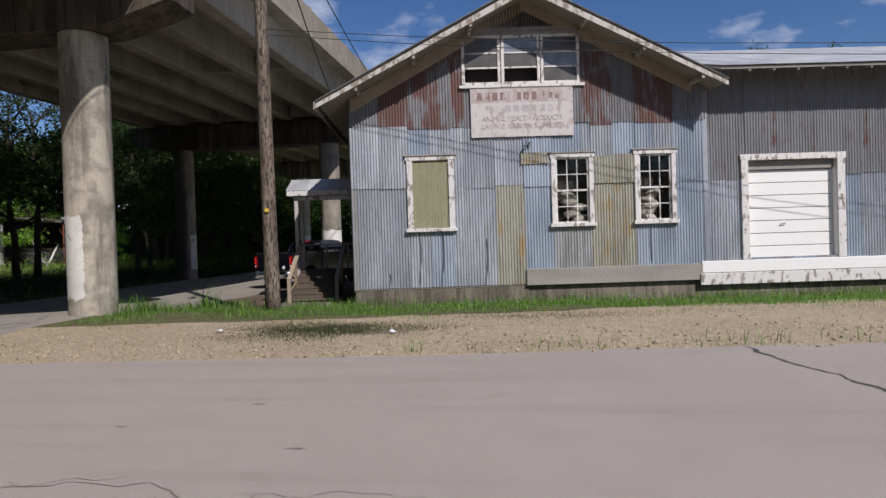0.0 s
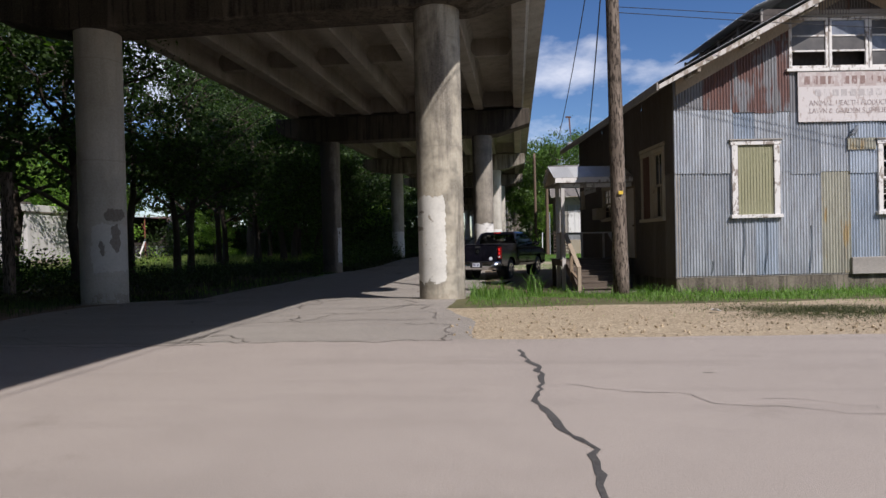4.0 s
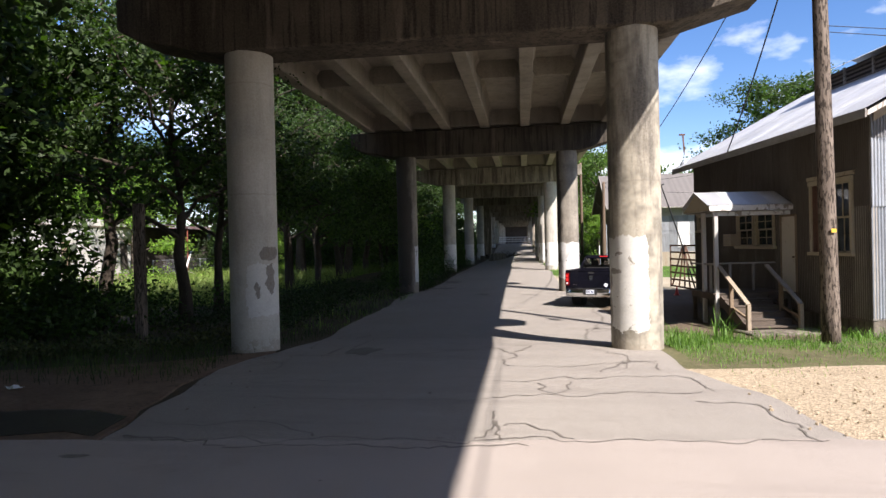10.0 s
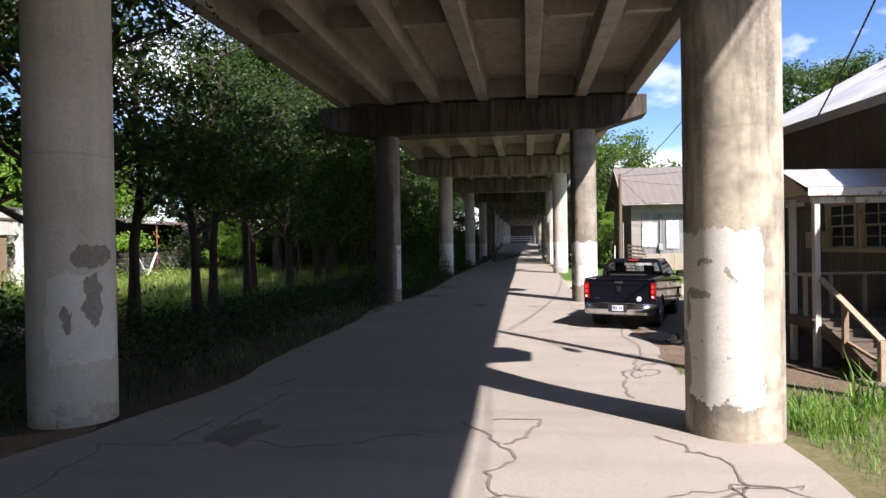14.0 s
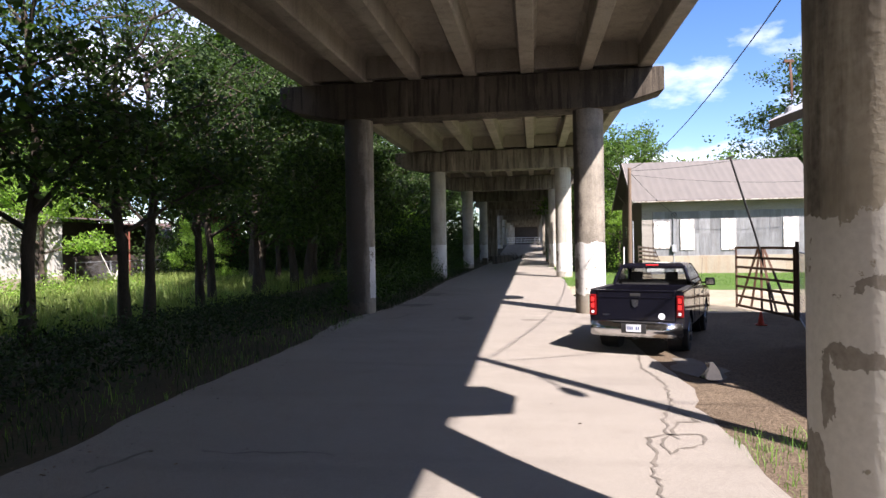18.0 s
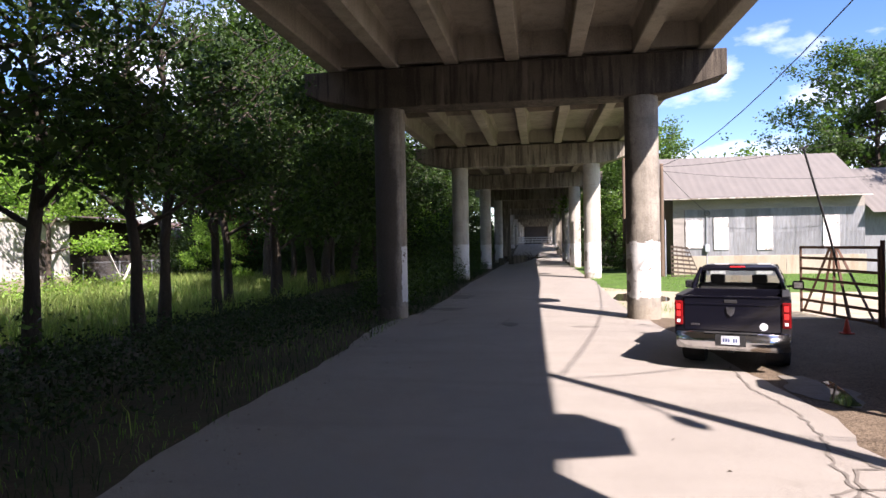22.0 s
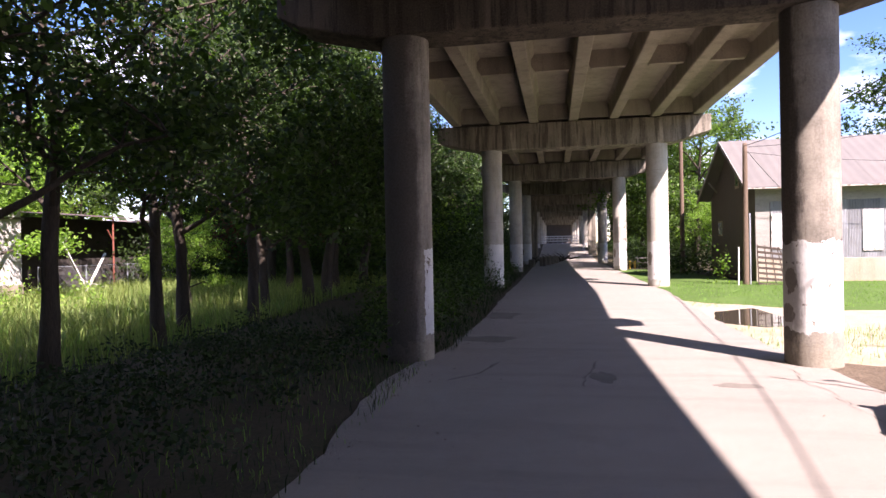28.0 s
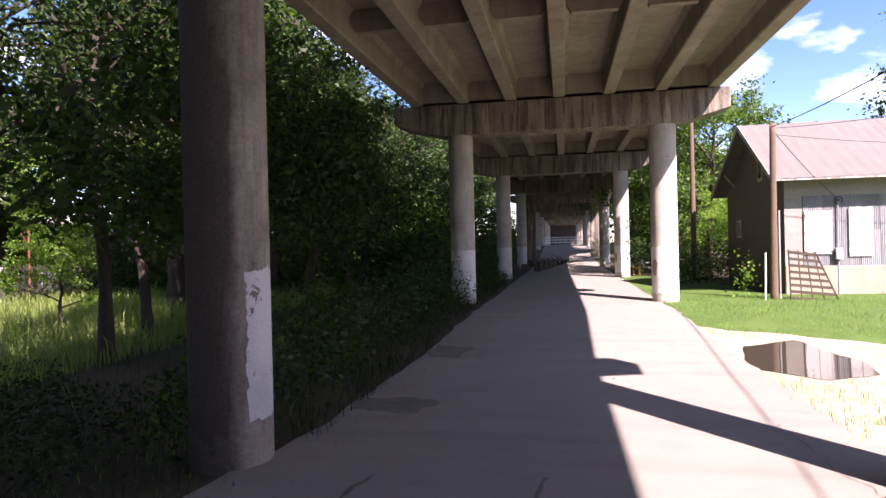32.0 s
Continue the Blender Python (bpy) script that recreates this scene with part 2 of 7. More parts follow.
def ground_material(name, a, b, c, big=0.35, fine=14.0, rough=0.95, bump=0.6, dist=0.03, pebble=0.0, worn=False):
    m, nt, bsdf, vec = base_material(name, rough, 0.0, 0.2)
    n1, n2, n3 = noise_of(nt, vec, big, 8, 0.6), noise_of(nt, vec, fine, 6, 0.65), noise_of(nt, vec, big * 4.3, 7, 0.6)
    col = mixed(nt, ramp_between(nt, n1, [(0.36, (0, 0, 0)), (0.62, (1, 1, 1))]), a, b)
    col = mixed(nt, maths(nt, "MULTIPLY", ramp_between(nt, n3, [(0.48, (0, 0, 0)), (0.66, (1, 1, 1))]), 0.6), col, c)
    col = mixed(nt, 0.4, col, ramp_between(nt, n2, [(0.3, tuple(0.55 * x for x in a)), (0.72, tuple(1.35 * x for x in b))]))
    h = n2
    if worn:
        grit = noise_of(nt, vec, 190.0, 2, 0.5)
        col = mixed(nt, 0.55, col, ramp_between(nt, grit, [(0.36, tuple(0.45 * x for x in a)), (0.5, a), (0.66, tuple(min(0.8, 1.7 * x) for x in b))]))
        drag = noise_of(nt, stretch(nt, vec, (0.10, 1.4, 1.0)), 1.3, 6, 0.6)
        col = mixed(nt, maths(nt, "MULTIPLY", ramp_between(nt, drag, [(0.5, (0, 0, 0)), (0.68, (1, 1, 1))]), 0.35), col, tuple(0.78 * x for x in a))
        pits = nt.nodes.new("ShaderNodeTexVoronoi")
        pits.inputs["Scale"].default_value = 1.7
        wob = noise_of(nt, vec, 9.0, 3)
        nt.links.new(vec, pits.inputs["Vector"])
        near = maths(nt, "ADD", pits.outputs["Distance"], maths(nt, "MULTIPLY", wob, 0.10))
        col = mixed(nt, ramp_between(nt, near, [(0.062, (0.8, 0.8, 0.8)), (0.085, (0, 0, 0))]), col, (0.07, 0.06, 0.052))
        blot = noise_of(nt, vec, 0.9, 6, 0.7)
        col = mixed(nt, maths(nt, "MULTIPLY", ramp_between(nt, blot, [(0.60, (0, 0, 0)), (0.72, (1, 1, 1))]), 0.28), col, (0.15, 0.128, 0.105))
    if pebble:
        vor = nt.nodes.new("ShaderNodeTexVoronoi")
        vor.inputs["Scale"].default_value = pebble
        nt.links.new(vec, vor.inputs["Vector"])
        sepc = nt.nodes.new("ShaderNodeSeparateXYZ")
        nt.links.new(vor.outputs["Color"], sepc.inputs[0])
        col = mixed(nt, 0.5, col, ramp_between(nt, sepc.outputs[0], [(0.1, tuple(0.5 * x for x in a)), (0.6, b), (1.0, tuple(min(0.8, 1.5 * x) for x in b))]))
        h = vor.outputs["Distance"]
    nt.links.new(col, bsdf.inputs["Base Color"])
    bumped(nt, bsdf, h, bump, dist)
    return m


def leaf_material(name, a, b, glow):
    m = bpy.data.materials.new(name)
    m.use_nodes = True
    nt = m.node_tree
    nt.nodes.clear()
    out = nt.nodes.new("ShaderNodeOutputMaterial")
    geo = nt.nodes.new("ShaderNodeNewGeometry")
    col = ramp_between(nt, geo.outputs["Random Per Island"], [(0.0, a), (0.6, b), (0.85, tuple(1.3 * x for x in b)), (1.0, tuple(1.8 * x for x in b))])
    dif, tra, mix = nt.nodes.new("ShaderNodeBsdfPrincipled"), nt.nodes.new("ShaderNodeBsdfTranslucent"), nt.nodes.new("ShaderNodeMixShader")
    dif.inputs["Roughness"].default_value = 0.55
    dif.inputs["Specular IOR Level"].default_value = 0.35
    nt.links.new(col, dif.inputs["Base Color"])
    nt.links.new(mixed(nt, 1.0, col, glow, "MULTIPLY"), tra.inputs["Color"])
    mix.inputs[0].default_value = 0.40
    nt.links.new(dif.outputs[0], mix.inputs[1])
    nt.links.new(tra.outputs[0], mix.inputs[2])
    nt.links.new(mix.outputs[0], out.inputs[0])
    return m


def glass_material(name, tint=(0.02, 0.025, 0.03), rough=0.06):
    m, nt, bsdf, vec = base_material(name, rough, 0.0, 0.6)
    n = noise_of(nt, vec, 3.0, 4)
    nt.links.new(ramp_between(nt, n, [(0.3, tint), (0.75, tuple(2.2 * x + 0.01 for x in tint))]), bsdf.inputs["Base Color"])
    return m


def clear_glass(name):
    m, nt, bsdf, vec = base_material(name, 0.04, 0.0, 0.5)
    bsdf.inputs["Transmission Weight"].default_value = 1.0
    bsdf.inputs["IOR"].default_value = 1.3
    n = noise_of(nt, vec, 4.0, 5)
    nt.links.new(ramp_between(nt, n, [(0.3, (0.55, 0.57, 0.58)), (0.7, (0.8, 0.81, 0.82))]), bsdf.inputs["Base Color"])
    return m


def metal_sheet(name, a, b, stain, amount, rough=0.45, metal=0.55, vary=0.28):
    """Weathered galvanised sheet with run-down stains."""
    m, nt, bsdf, vec = base_material(name, rough, metal, 0.4)
    vec, rnd = shift_by_object(nt, vec)
    n1 = noise_of(nt, stretch(nt, vec, (1.2, 1.2, 0.35)), 1.1, 7, 0.6)
    n2 = noise_of(nt, stretch(nt, vec, (6, 6, 0.8)), 2.2, 6, 0.65)
    n3 = noise_of(nt, vec, 30, 3)
    col = mixed(nt, ramp_between(nt, n1, [(0.33, (0, 0, 0)), (0.67, (1, 1, 1))]), a, b)
    col = mixed(nt, maths(nt, "MULTIPLY", ramp_between(nt, n2, [(0.62 - amount, (0, 0, 0)), (0.78 - amount * 0.7, (1, 1, 1))]), min(1.0, amount * 3.2)), col, stain)
    tone = maths(nt, "ADD", 1 - vary / 2, maths(nt, "MULTIPLY", rnd, vary))
    col = mixed(nt, 1.0, col, tone, "MULTIPLY")
    col = mixed(nt, 0.18, col, ramp_between(nt, n3, [(0.3, tuple(0.6 * x for x in a)), (0.7, tuple(min(1, 1.3 * x) for x in b))]))
    nt.links.new(col, bsdf.inputs["Base Color"])
    nt.links.new(ramp_between(nt, n1, [(0.3, (rough - 0.08,) * 3), (0.7, (rough + 0.2,) * 3)]), bsdf.inputs["Roughness"])
    bumped(nt, bsdf, n1, 0.15, 0.01)
    return m


def rusted_sheet(name, zinc, cut_at, rust=((0.15, 0.05, 0.028), (0.075, 0.03, 0.022))):
    """Old zinc sheet with rust that runs down along the corrugations in ragged tongues."""
    m, nt, bsdf, vec = base_material(name, 0.65, 0.1, 0.3)
    vec, rnd = shift_by_object(nt, vec)
    blot = noise_of(nt, stretch(nt, vec, (1.0, 1.0, 0.7)), 1.5, 5, 0.55)
    tongue = noise_of(nt, stretch(nt, vec, (9.0, 1.0, 0.55)), 1.6, 6, 0.62)
    fine = noise_of(nt, stretch(nt, vec, (20, 20, 2.0)), 2.0, 5, 0.65)
    grain = noise_of(nt, vec, 60, 3)
    col = mixed(nt, ramp_between(nt, fine, [(0.3, (0, 0, 0)), (0.7, (1, 1, 1))]), tuple(0.72 * c for c in zinc), tuple(1.22 * c for c in zinc))
    dirt = noise_of(nt, stretch(nt, vec, (4, 4, 0.4)), 1.3, 6, 0.6)
    col = mixed(nt, maths(nt, "MULTIPLY", ramp_between(nt, dirt, [(0.48, (0, 0, 0)), (0.66, (1, 1, 1))]), 0.55), col, (0.10, 0.085, 0.075))
    score = maths(nt, "ADD", maths(nt, "MULTIPLY", blot, 0.5), maths(nt, "MULTIPLY", tongue, 0.5))
    worn = ramp_between(nt, score, [(cut_at, (0, 0, 0)), (cut_at + 0.05, (1, 1, 1))])
    rcol = mixed(nt, ramp_between(nt, fine, [(0.35, (0, 0, 0)), (0.65, (1, 1, 1))]), rust[0], rust[1])
    col = mixed(nt, maths(nt, "MULTIPLY", worn, 0.92), col, rcol)
    col = mixed(nt, 0.15, col, ramp_between(nt, grain, [(0.3, tuple(0.5 * c for c in zinc)), (0.7, tuple(1.4 * c for c in zinc))]))
    nt.links.new(col, bsdf.inputs["Base Color"])
    bumped(nt, bsdf, fine, 0.2, 0.006)
    return m


def peeling(name, paint, wood, amount=0.5):
    m, nt, bsdf, vec = base_material(name, 0.75, 0.0, 0.3)
    vec, rnd = shift_by_object(nt, vec)
    n = noise_of(nt, stretch(nt, vec, (1.5, 1.5, 0.7)), 4.2, 9, 0.68, 0.25)
    n2 = noise_of(nt, vec, 40, 3)
    col = mixed(nt, ramp_between(nt, n, [(amount, (0, 0, 0)), (amount + 0.04, (1, 1, 1))]), wood, paint)
    col = mixed(nt, 0.15, col, ramp_between(nt, n2, [(0.3, wood), (0.7, paint)]))
    nt.links.new(col, bsdf.inputs["Base Color"])
    bumped(nt, bsdf, n, 0.3, 0.006)
    return m


M = {}
M["deck"] = concrete_like("bridge_concrete", (0.20, 0.175, 0.139), (0.345, 0.306, 0.247), (0.085, 0.07, 0.055), 0.45)
M["cap"] = concrete_like("stained_cap_concrete", (0.14, 0.12, 0.094), (0.32, 0.285, 0.23), (0.022, 0.017, 0.013), 0.97)
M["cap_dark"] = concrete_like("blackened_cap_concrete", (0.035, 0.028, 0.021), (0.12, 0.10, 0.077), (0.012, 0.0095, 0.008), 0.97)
WARM, GREY, PALE = ((0.31, 0.275, 0.205), (0.46, 0.415, 0.325)), ((0.30, 0.275, 0.23), (0.42, 0.39, 0.33)), ((0.40, 0.375, 0.325), (0.52, 0.49, 0.43))
M["col_white"] = column_material("column_with_white_foot", PALE, (0.72, 0.72, 0.71), dark=0.35, lo=0.5, bare=((-150, 1.4, 0.16, 0.35),))
# These two columns have a stained side with shade mixed into its colour.
M["col_dark"] = column_material("stained_shaded_column", ((0.20, 0.175, 0.14), (0.33, 0.295, 0.24)), (0.62, 0.63, 0.64), 2.2, (8, 0.42), 0.3, dark=0.85, lo=0.44, shade_stain=(-126, 0.74))
M["col_streaked"] = column_material("streaked_column_with_white_foot", ((0.20, 0.175, 0.138), (0.32, 0.285, 0.23)), (0.74, 0.73, 0.70), 2.2, (-90, 1.3), 0.42, ((-158, 1.45, 0.16, 0.27), (-170, 0.75, 0.2, 0.2)), 0.6, 0.46, shade_stain=(175, 0.5))
M["col_grey"] = column_material("column_with_flaked_grey_foot", ((0.40, 0.37, 0.315), (0.49, 0.455, 0.39)), (0.60, 0.585, 0.54), 1.85, (-30, 0.5), 0.75, ((-24, 2.1, 0.28, 0.17), (-25, 1.52, 0.13, 0.34), (-58, 1.3, 0.06, 0.18)), 0.22, 0.5, (0.135, 0.108, 0.088))
M["col_flaked"] = column_material("column_with_flaked_white_foot", WARM, (0.68, 0.665, 0.61), 2.27, (-140, 0.62), 0.38, ((-150, 1.58, 0.16, 0.075), (-168, 1.38, 0.05, 0.2), (-140, 1.95, 0.1, 0.04), (-190, 0.7, 0.25, 0.5)), 0.95, 0.47, (0.19, 0.165, 0.135))
M["asphalt"] = ground_material("worn_road", (0.29, 0.253, 0.222), (0.385, 0.338, 0.298), (0.245, 0.215, 0.19), 0.25, 55.0, 0.9, 0.35, 0.008, 0.0, True)
M["drive"] = ground_material("worn_drive", (0.232, 0.21, 0.184), (0.315, 0.287, 0.249), (0.18, 0.16, 0.138), 0.3, 45.0, 0.9, 0.35, 0.008, 0.0, True)
M["stain"] = ground_material("old_oil_stain", (0.14, 0.125, 0.108), (0.21, 0.19, 0.162), (0.105, 0.093, 0.08), 1.6, 45.0, 0.85, 0.3, 0.006)
M["tar"] = plain("crack_tar", (0.045, 0.042, 0.04), (0.09, 0.085, 0.08), 2.0, 30, 0.75)
M["crack_dirt"] = plain("crack_dirt", (0.085, 0.075, 0.064), (0.19, 0.168, 0.142), 2.0, 30, 0.9)
M["earth"] = ground_material("leaf_litter_earth", (0.045, 0.04, 0.025), (0.09, 0.072, 0.045), (0.035, 0.05, 0.018), 0.5, 12.0)
M["gravel"] = ground_material("crushed_stone", (0.30, 0.232, 0.152), (0.44, 0.36, 0.25), (0.19, 0.15, 0.09), 0.6, 9.0, 0.95, 0.8, 0.02, 42.0)
M["sand"] = ground_material("pale_sandy_lot", (0.29, 0.25, 0.18), (0.41, 0.36, 0.27), (0.22, 0.19, 0.11), 0.3, 18.0, 0.95, 0.4, 0.02)
M["dirt"] = ground_material("bare_dirt", (0.115, 0.075, 0.05), (0.19, 0.13, 0.088), (0.05, 0.042, 0.026), 0.6, 14.0, 0.95, 0.6, 0.03)
M["wet_soil"] = ground_material("wet_black_soil", (0.012, 0.010, 0.008), (0.03, 0.024, 0.019), (0.05, 0.04, 0.03), 1.2, 16.0, 0.45, 0.6, 0.03)
M["yard"] = ground_material("dirt_yard", (0.085, 0.062, 0.042), (0.16, 0.122, 0.085), (0.05, 0.04, 0.026), 0.7, 20.0, 0.95, 0.6, 0.02, 45.0)
M["lawn"] = ground_material("mown_lawn", (0.05, 0.10, 0.02), (0.09, 0.16, 0.034), (0.11, 0.14, 0.045), 0.8, 20.0)
M["turf"] = ground_material("grassy_soil", (0.075, 0.075, 0.035), (0.12, 0.115, 0.055), (0.22, 0.17, 0.105), 0.8, 20.0)
# Oak leaf darkened for the grove, with its shade put into the colour.
M["leaf"] = leaf_material("shaded_oak_leaves", (0.012, 0.024, 0.007), (0.038, 0.070, 0.015), (1.45, 1.75, 0.5))
# Brighter copy of the oak leaf: sunlight put into its colour.
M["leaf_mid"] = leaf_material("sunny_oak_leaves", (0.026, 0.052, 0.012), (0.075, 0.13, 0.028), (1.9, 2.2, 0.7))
M["leaf_oak"] = leaf_material("distant_oak_leaves", (0.018, 0.034, 0.010), (0.05, 0.088, 0.022), (1.5, 1.8, 0.6))
M["leaf_light"] = leaf_material("young_leaves", (0.06, 0.12, 0.018), (0.15, 0.25, 0.04), (2.1, 2.4, 0.8))
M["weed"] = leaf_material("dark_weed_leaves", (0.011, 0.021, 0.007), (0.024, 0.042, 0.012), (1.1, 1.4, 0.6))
M["weed_dull"] = leaf_material("dusty_weed_leaves", (0.032, 0.038, 0.016), (0.07, 0.078, 0.032), (1.1, 1.3, 0.6))
M["leaf_red"] = leaf_material("reddish_leaves", (0.06, 0.025, 0.018), (0.12, 0.05, 0.03), (1.3, 1.0, 0.8))
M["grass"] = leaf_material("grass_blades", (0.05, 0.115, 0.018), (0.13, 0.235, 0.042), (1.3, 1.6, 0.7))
# Darker copy of the grass blades, the corner's shade put into the colour.
M["grass_shade"] = leaf_material("shaded_grass_blades", (0.03, 0.055, 0.014), (0.07, 0.105, 0.03), (1.2, 1.4, 0.6))
M["dry_grass"] = leaf_material("dry_grass_blades", (0.10, 0.15, 0.035), (0.20, 0.255, 0.068), (1.2, 1.3, 0.7))
M["bark"] = plain("tree_bark", (0.03, 0.023, 0.017), (0.075, 0.058, 0.043), 1.5, 14, 0.95, 0, 0.9, 0.03, (3, 3, 0.5))
M["galv"] = metal_sheet("galvanised_sheet", (0.21, 0.235, 0.265), (0.40, 0.43, 0.46), (0.17, 0.155, 0.14), 0.17, 0.5, 0.2)
M["galv_blue"] = metal_sheet("bluish_galvanised_sheet", (0.20, 0.245, 0.30), (0.38, 0.435, 0.50), (0.21, 0.21, 0.205), 0.15, 0.5, 0.2)
M["galv_rust"] = rusted_sheet("rusted_sheet", (0.20, 0.205, 0.215), 0.445)
M["galv_dull"] = rusted_sheet("dull_old_sheet", (0.19, 0.195, 0.205), 0.575)
M["galv_brown"] = rusted_sheet("browned_sheet", (0.15, 0.135, 0.125), 0.545)
M["galv_yellow"] = rusted_sheet("yellow_stained_sheet", (0.32, 0.315, 0.255), 0.535, ((0.36, 0.27, 0.11), (0.24, 0.135, 0.05)))
M["galv_faint"] = rusted_sheet("faintly_stained_sheet", (0.31, 0.325, 0.32), 0.59, ((0.33, 0.27, 0.14), (0.24, 0.17, 0.08)))
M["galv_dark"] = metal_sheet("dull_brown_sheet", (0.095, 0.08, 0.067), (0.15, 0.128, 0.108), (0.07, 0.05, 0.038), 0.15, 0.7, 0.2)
M["roof"] = metal_sheet("bright_roof_sheet", (0.55, 0.56, 0.56), (0.68, 0.69, 0.68), (0.35, 0.27, 0.2), 0.06, 0.42, 0.5)
M["shed_roof"] = metal_sheet("faded_shed_roof", (0.13, 0.119, 0.108), (0.165, 0.15, 0.136), (0.11, 0.095, 0.08), 0.10, 0.8, 0.0, 0.07)
M["shed_wall"] = metal_sheet("white_grey_shed_sheet", (0.17, 0.178, 0.186), (0.27, 0.28, 0.29), (0.11, 0.10, 0.09), 0.17, 0.7, 0.0, 0.4)
M["white"] = peeling("peeling_white_paint", (0.64, 0.625, 0.595), (0.22, 0.185, 0.155), 0.425)
M["white_clean"] = peeling("white_paint", (0.76, 0.75, 0.72), (0.55, 0.52, 0.47), 0.30)
M["porch_wood"] = plain("dark_porch_wood", (0.06, 0.047, 0.036), (0.12, 0.094, 0.072), 0.9, 18, 0.9, 0, 0.5, 0.008, (0.6, 4, 4))
M["post_paint"] = peeling("grey_worn_paint", (0.46, 0.44, 0.41), (0.30, 0.27, 0.235), 0.36)
M["shutter"] = peeling("weathered_shutter_paint", (0.66, 0.65, 0.63), (0.30, 0.28, 0.26), 0.385)
M["barge"] = peeling("worn_barge_paint", (0.50, 0.475, 0.43), (0.21, 0.17, 0.13), 0.47)
M["grey_wood"] = plain("grey_weathered_wood", (0.20, 0.185, 0.165), (0.34, 0.315, 0.28), 0.8, 20, 0.9, 0, 0.5, 0.008, (0.6, 4, 4))
M["brown_wood"] = plain("weathered_brown_wood", (0.16, 0.115, 0.075), (0.28, 0.21, 0.14), 0.9, 18, 0.85, 0, 0.5, 0.008, (3, 3, 0.6))
pm, pnt, pb, pv = base_material("utility_pole_wood", 0.92, 0.0, 0.2)
p_grain = noise_of(pnt, stretch(pnt, pv, (6, 6, 0.5)), 1.6, 6)
p_split = noise_of(pnt, stretch(pnt, pv, (1, 1, 0.22)), 26, 4, 0.6)
p_col = ramp_between(pnt, p_grain, [(0.3, (0.075, 0.058, 0.045)), (0.5, (0.155, 0.124, 0.098)), (0.7, (0.24, 0.195, 0.155))])
p_col = mixed(pnt, maths(pnt, "MULTIPLY", ramp_between(pnt, p_split, [(0.50, (0, 0, 0)), (0.57, (1, 1, 1))]), 0.85), p_col, (0.022, 0.017, 0.013))
pnt.links.new(p_col, pb.inputs["Base Color"])
bumped(pnt, pb, p_split, 0.8, 0.02)
M["pole_wood"] = pm
M["foundation"] = concrete_like("stained_foundation", (0.11, 0.094, 0.072), (0.24, 0.21, 0.165), (0.032, 0.027, 0.02), 0.95)
M["glass"] = glass_material("dark_window_glass")
M["black"] = plain("black_rubber", (0.012, 0.012, 0.013), (0.03, 0.03, 0.03), 2, 30, 0.8)
M["rusty"] = plain("rusty_steel", (0.065, 0.034, 0.022), (0.12, 0.062, 0.038), 3, 30, 0.75, 0.3, 0.3, 0.004)
M["wire"] = plain("wire_black", (0.015, 0.015, 0.016), (0.03, 0.03, 0.03), 2, 20, 0.6)
M["chrome"] = plain("chrome", (0.62, 0.62, 0.63), (0.75, 0.75, 0.76), 2, 40, 0.16, 1.0, 0.02, 0.001)
M["green_screen"] = plain("faded_green_board", (0.20, 0.20, 0.11), (0.29, 0.28, 0.18), 1.2, 16, 0.8, 0, 0.2, 0.004, (6, 6, 0.6))
M["glass_dusty"] = glass_material("grimy_window_glass", (0.04, 0.036, 0.032), 0.4)
M["glass_pale"] = glass_material("dusty_window_glass", (0.10, 0.11, 0.13), 0.25)
M["glass_clear"] = clear_glass("old_window_glass")
M["cloth"] = plain("faded_cloth", (0.24, 0.22, 0.19), (0.36, 0.33, 0.29), 3.0, 26, 0.9)
# Near-black tone; in openings it puts the shade of unlit rooms into colour.
M["dark_room"] = plain("dark_shade_board", (0.035, 0.03, 0.027), (0.07, 0.058, 0.05), 1.5, 12, 0.9)
M["sign"] = peeling("faded_sign_paint", (0.52, 0.49, 0.475), (0.36, 0.31, 0.285), 0.42)
M["sign_band"] = peeling("faded_brown_band", (0.37, 0.31, 0.29), (0.47, 0.43, 0.41), 0.46)
M["sign_red"] = peeling("faded_brown_letters", (0.20, 0.13, 0.115), (0.40, 0.34, 0.32), 0.46)
M["sign_pale"] = peeling("ghost_letters", (0.36, 0.335, 0.325), (0.50, 0.47, 0.455), 0.47)
M["sign_text"] = peeling("worn_dark_letters", (0.26, 0.21, 0.20), (0.50, 0.46, 0.44), 0.44)
M["notice"] = plain("weathered_notice_paint", (0.40, 0.39, 0.37), (0.56, 0.55, 0.53), 2.0, 25, 0.8)
M["letter_faint"] = plain("faded_letter_paint", (0.30, 0.29, 0.27), (0.40, 0.385, 0.36), 3.0, 25, 0.8)
M["cream"] = peeling("old_cream_paint", (0.42, 0.36, 0.26), (0.22, 0.17, 0.12), 0.36)
M["red_board"] = plain("faded_red_brown_board", (0.10, 0.052, 0.038), (0.17, 0.095, 0.07), 1.2, 16, 0.85, 0, 0.3, 0.005, (6, 6, 0.6))
M["door_paint"] = peeling("pale_door_paint", (0.60, 0.55, 0.47), (0.34, 0.28, 0.21), 0.36)
M["red_paint"] = plain("faded_red_paint", (0.16, 0.05, 0.035), (0.26, 0.09, 0.06), 2, 25, 0.7)
M["cream_wall"] = concrete_like("cream_footing", (0.27, 0.235, 0.18), (0.36, 0.32, 0.25), (0.24, 0.14, 0.07), 0.6)
M["tan_wood"] = plain("tan_lumber", (0.24, 0.19, 0.135), (0.36, 0.295, 0.215), 0.9, 18, 0.85, 0, 0.4, 0.006, (3, 3, 0.6))
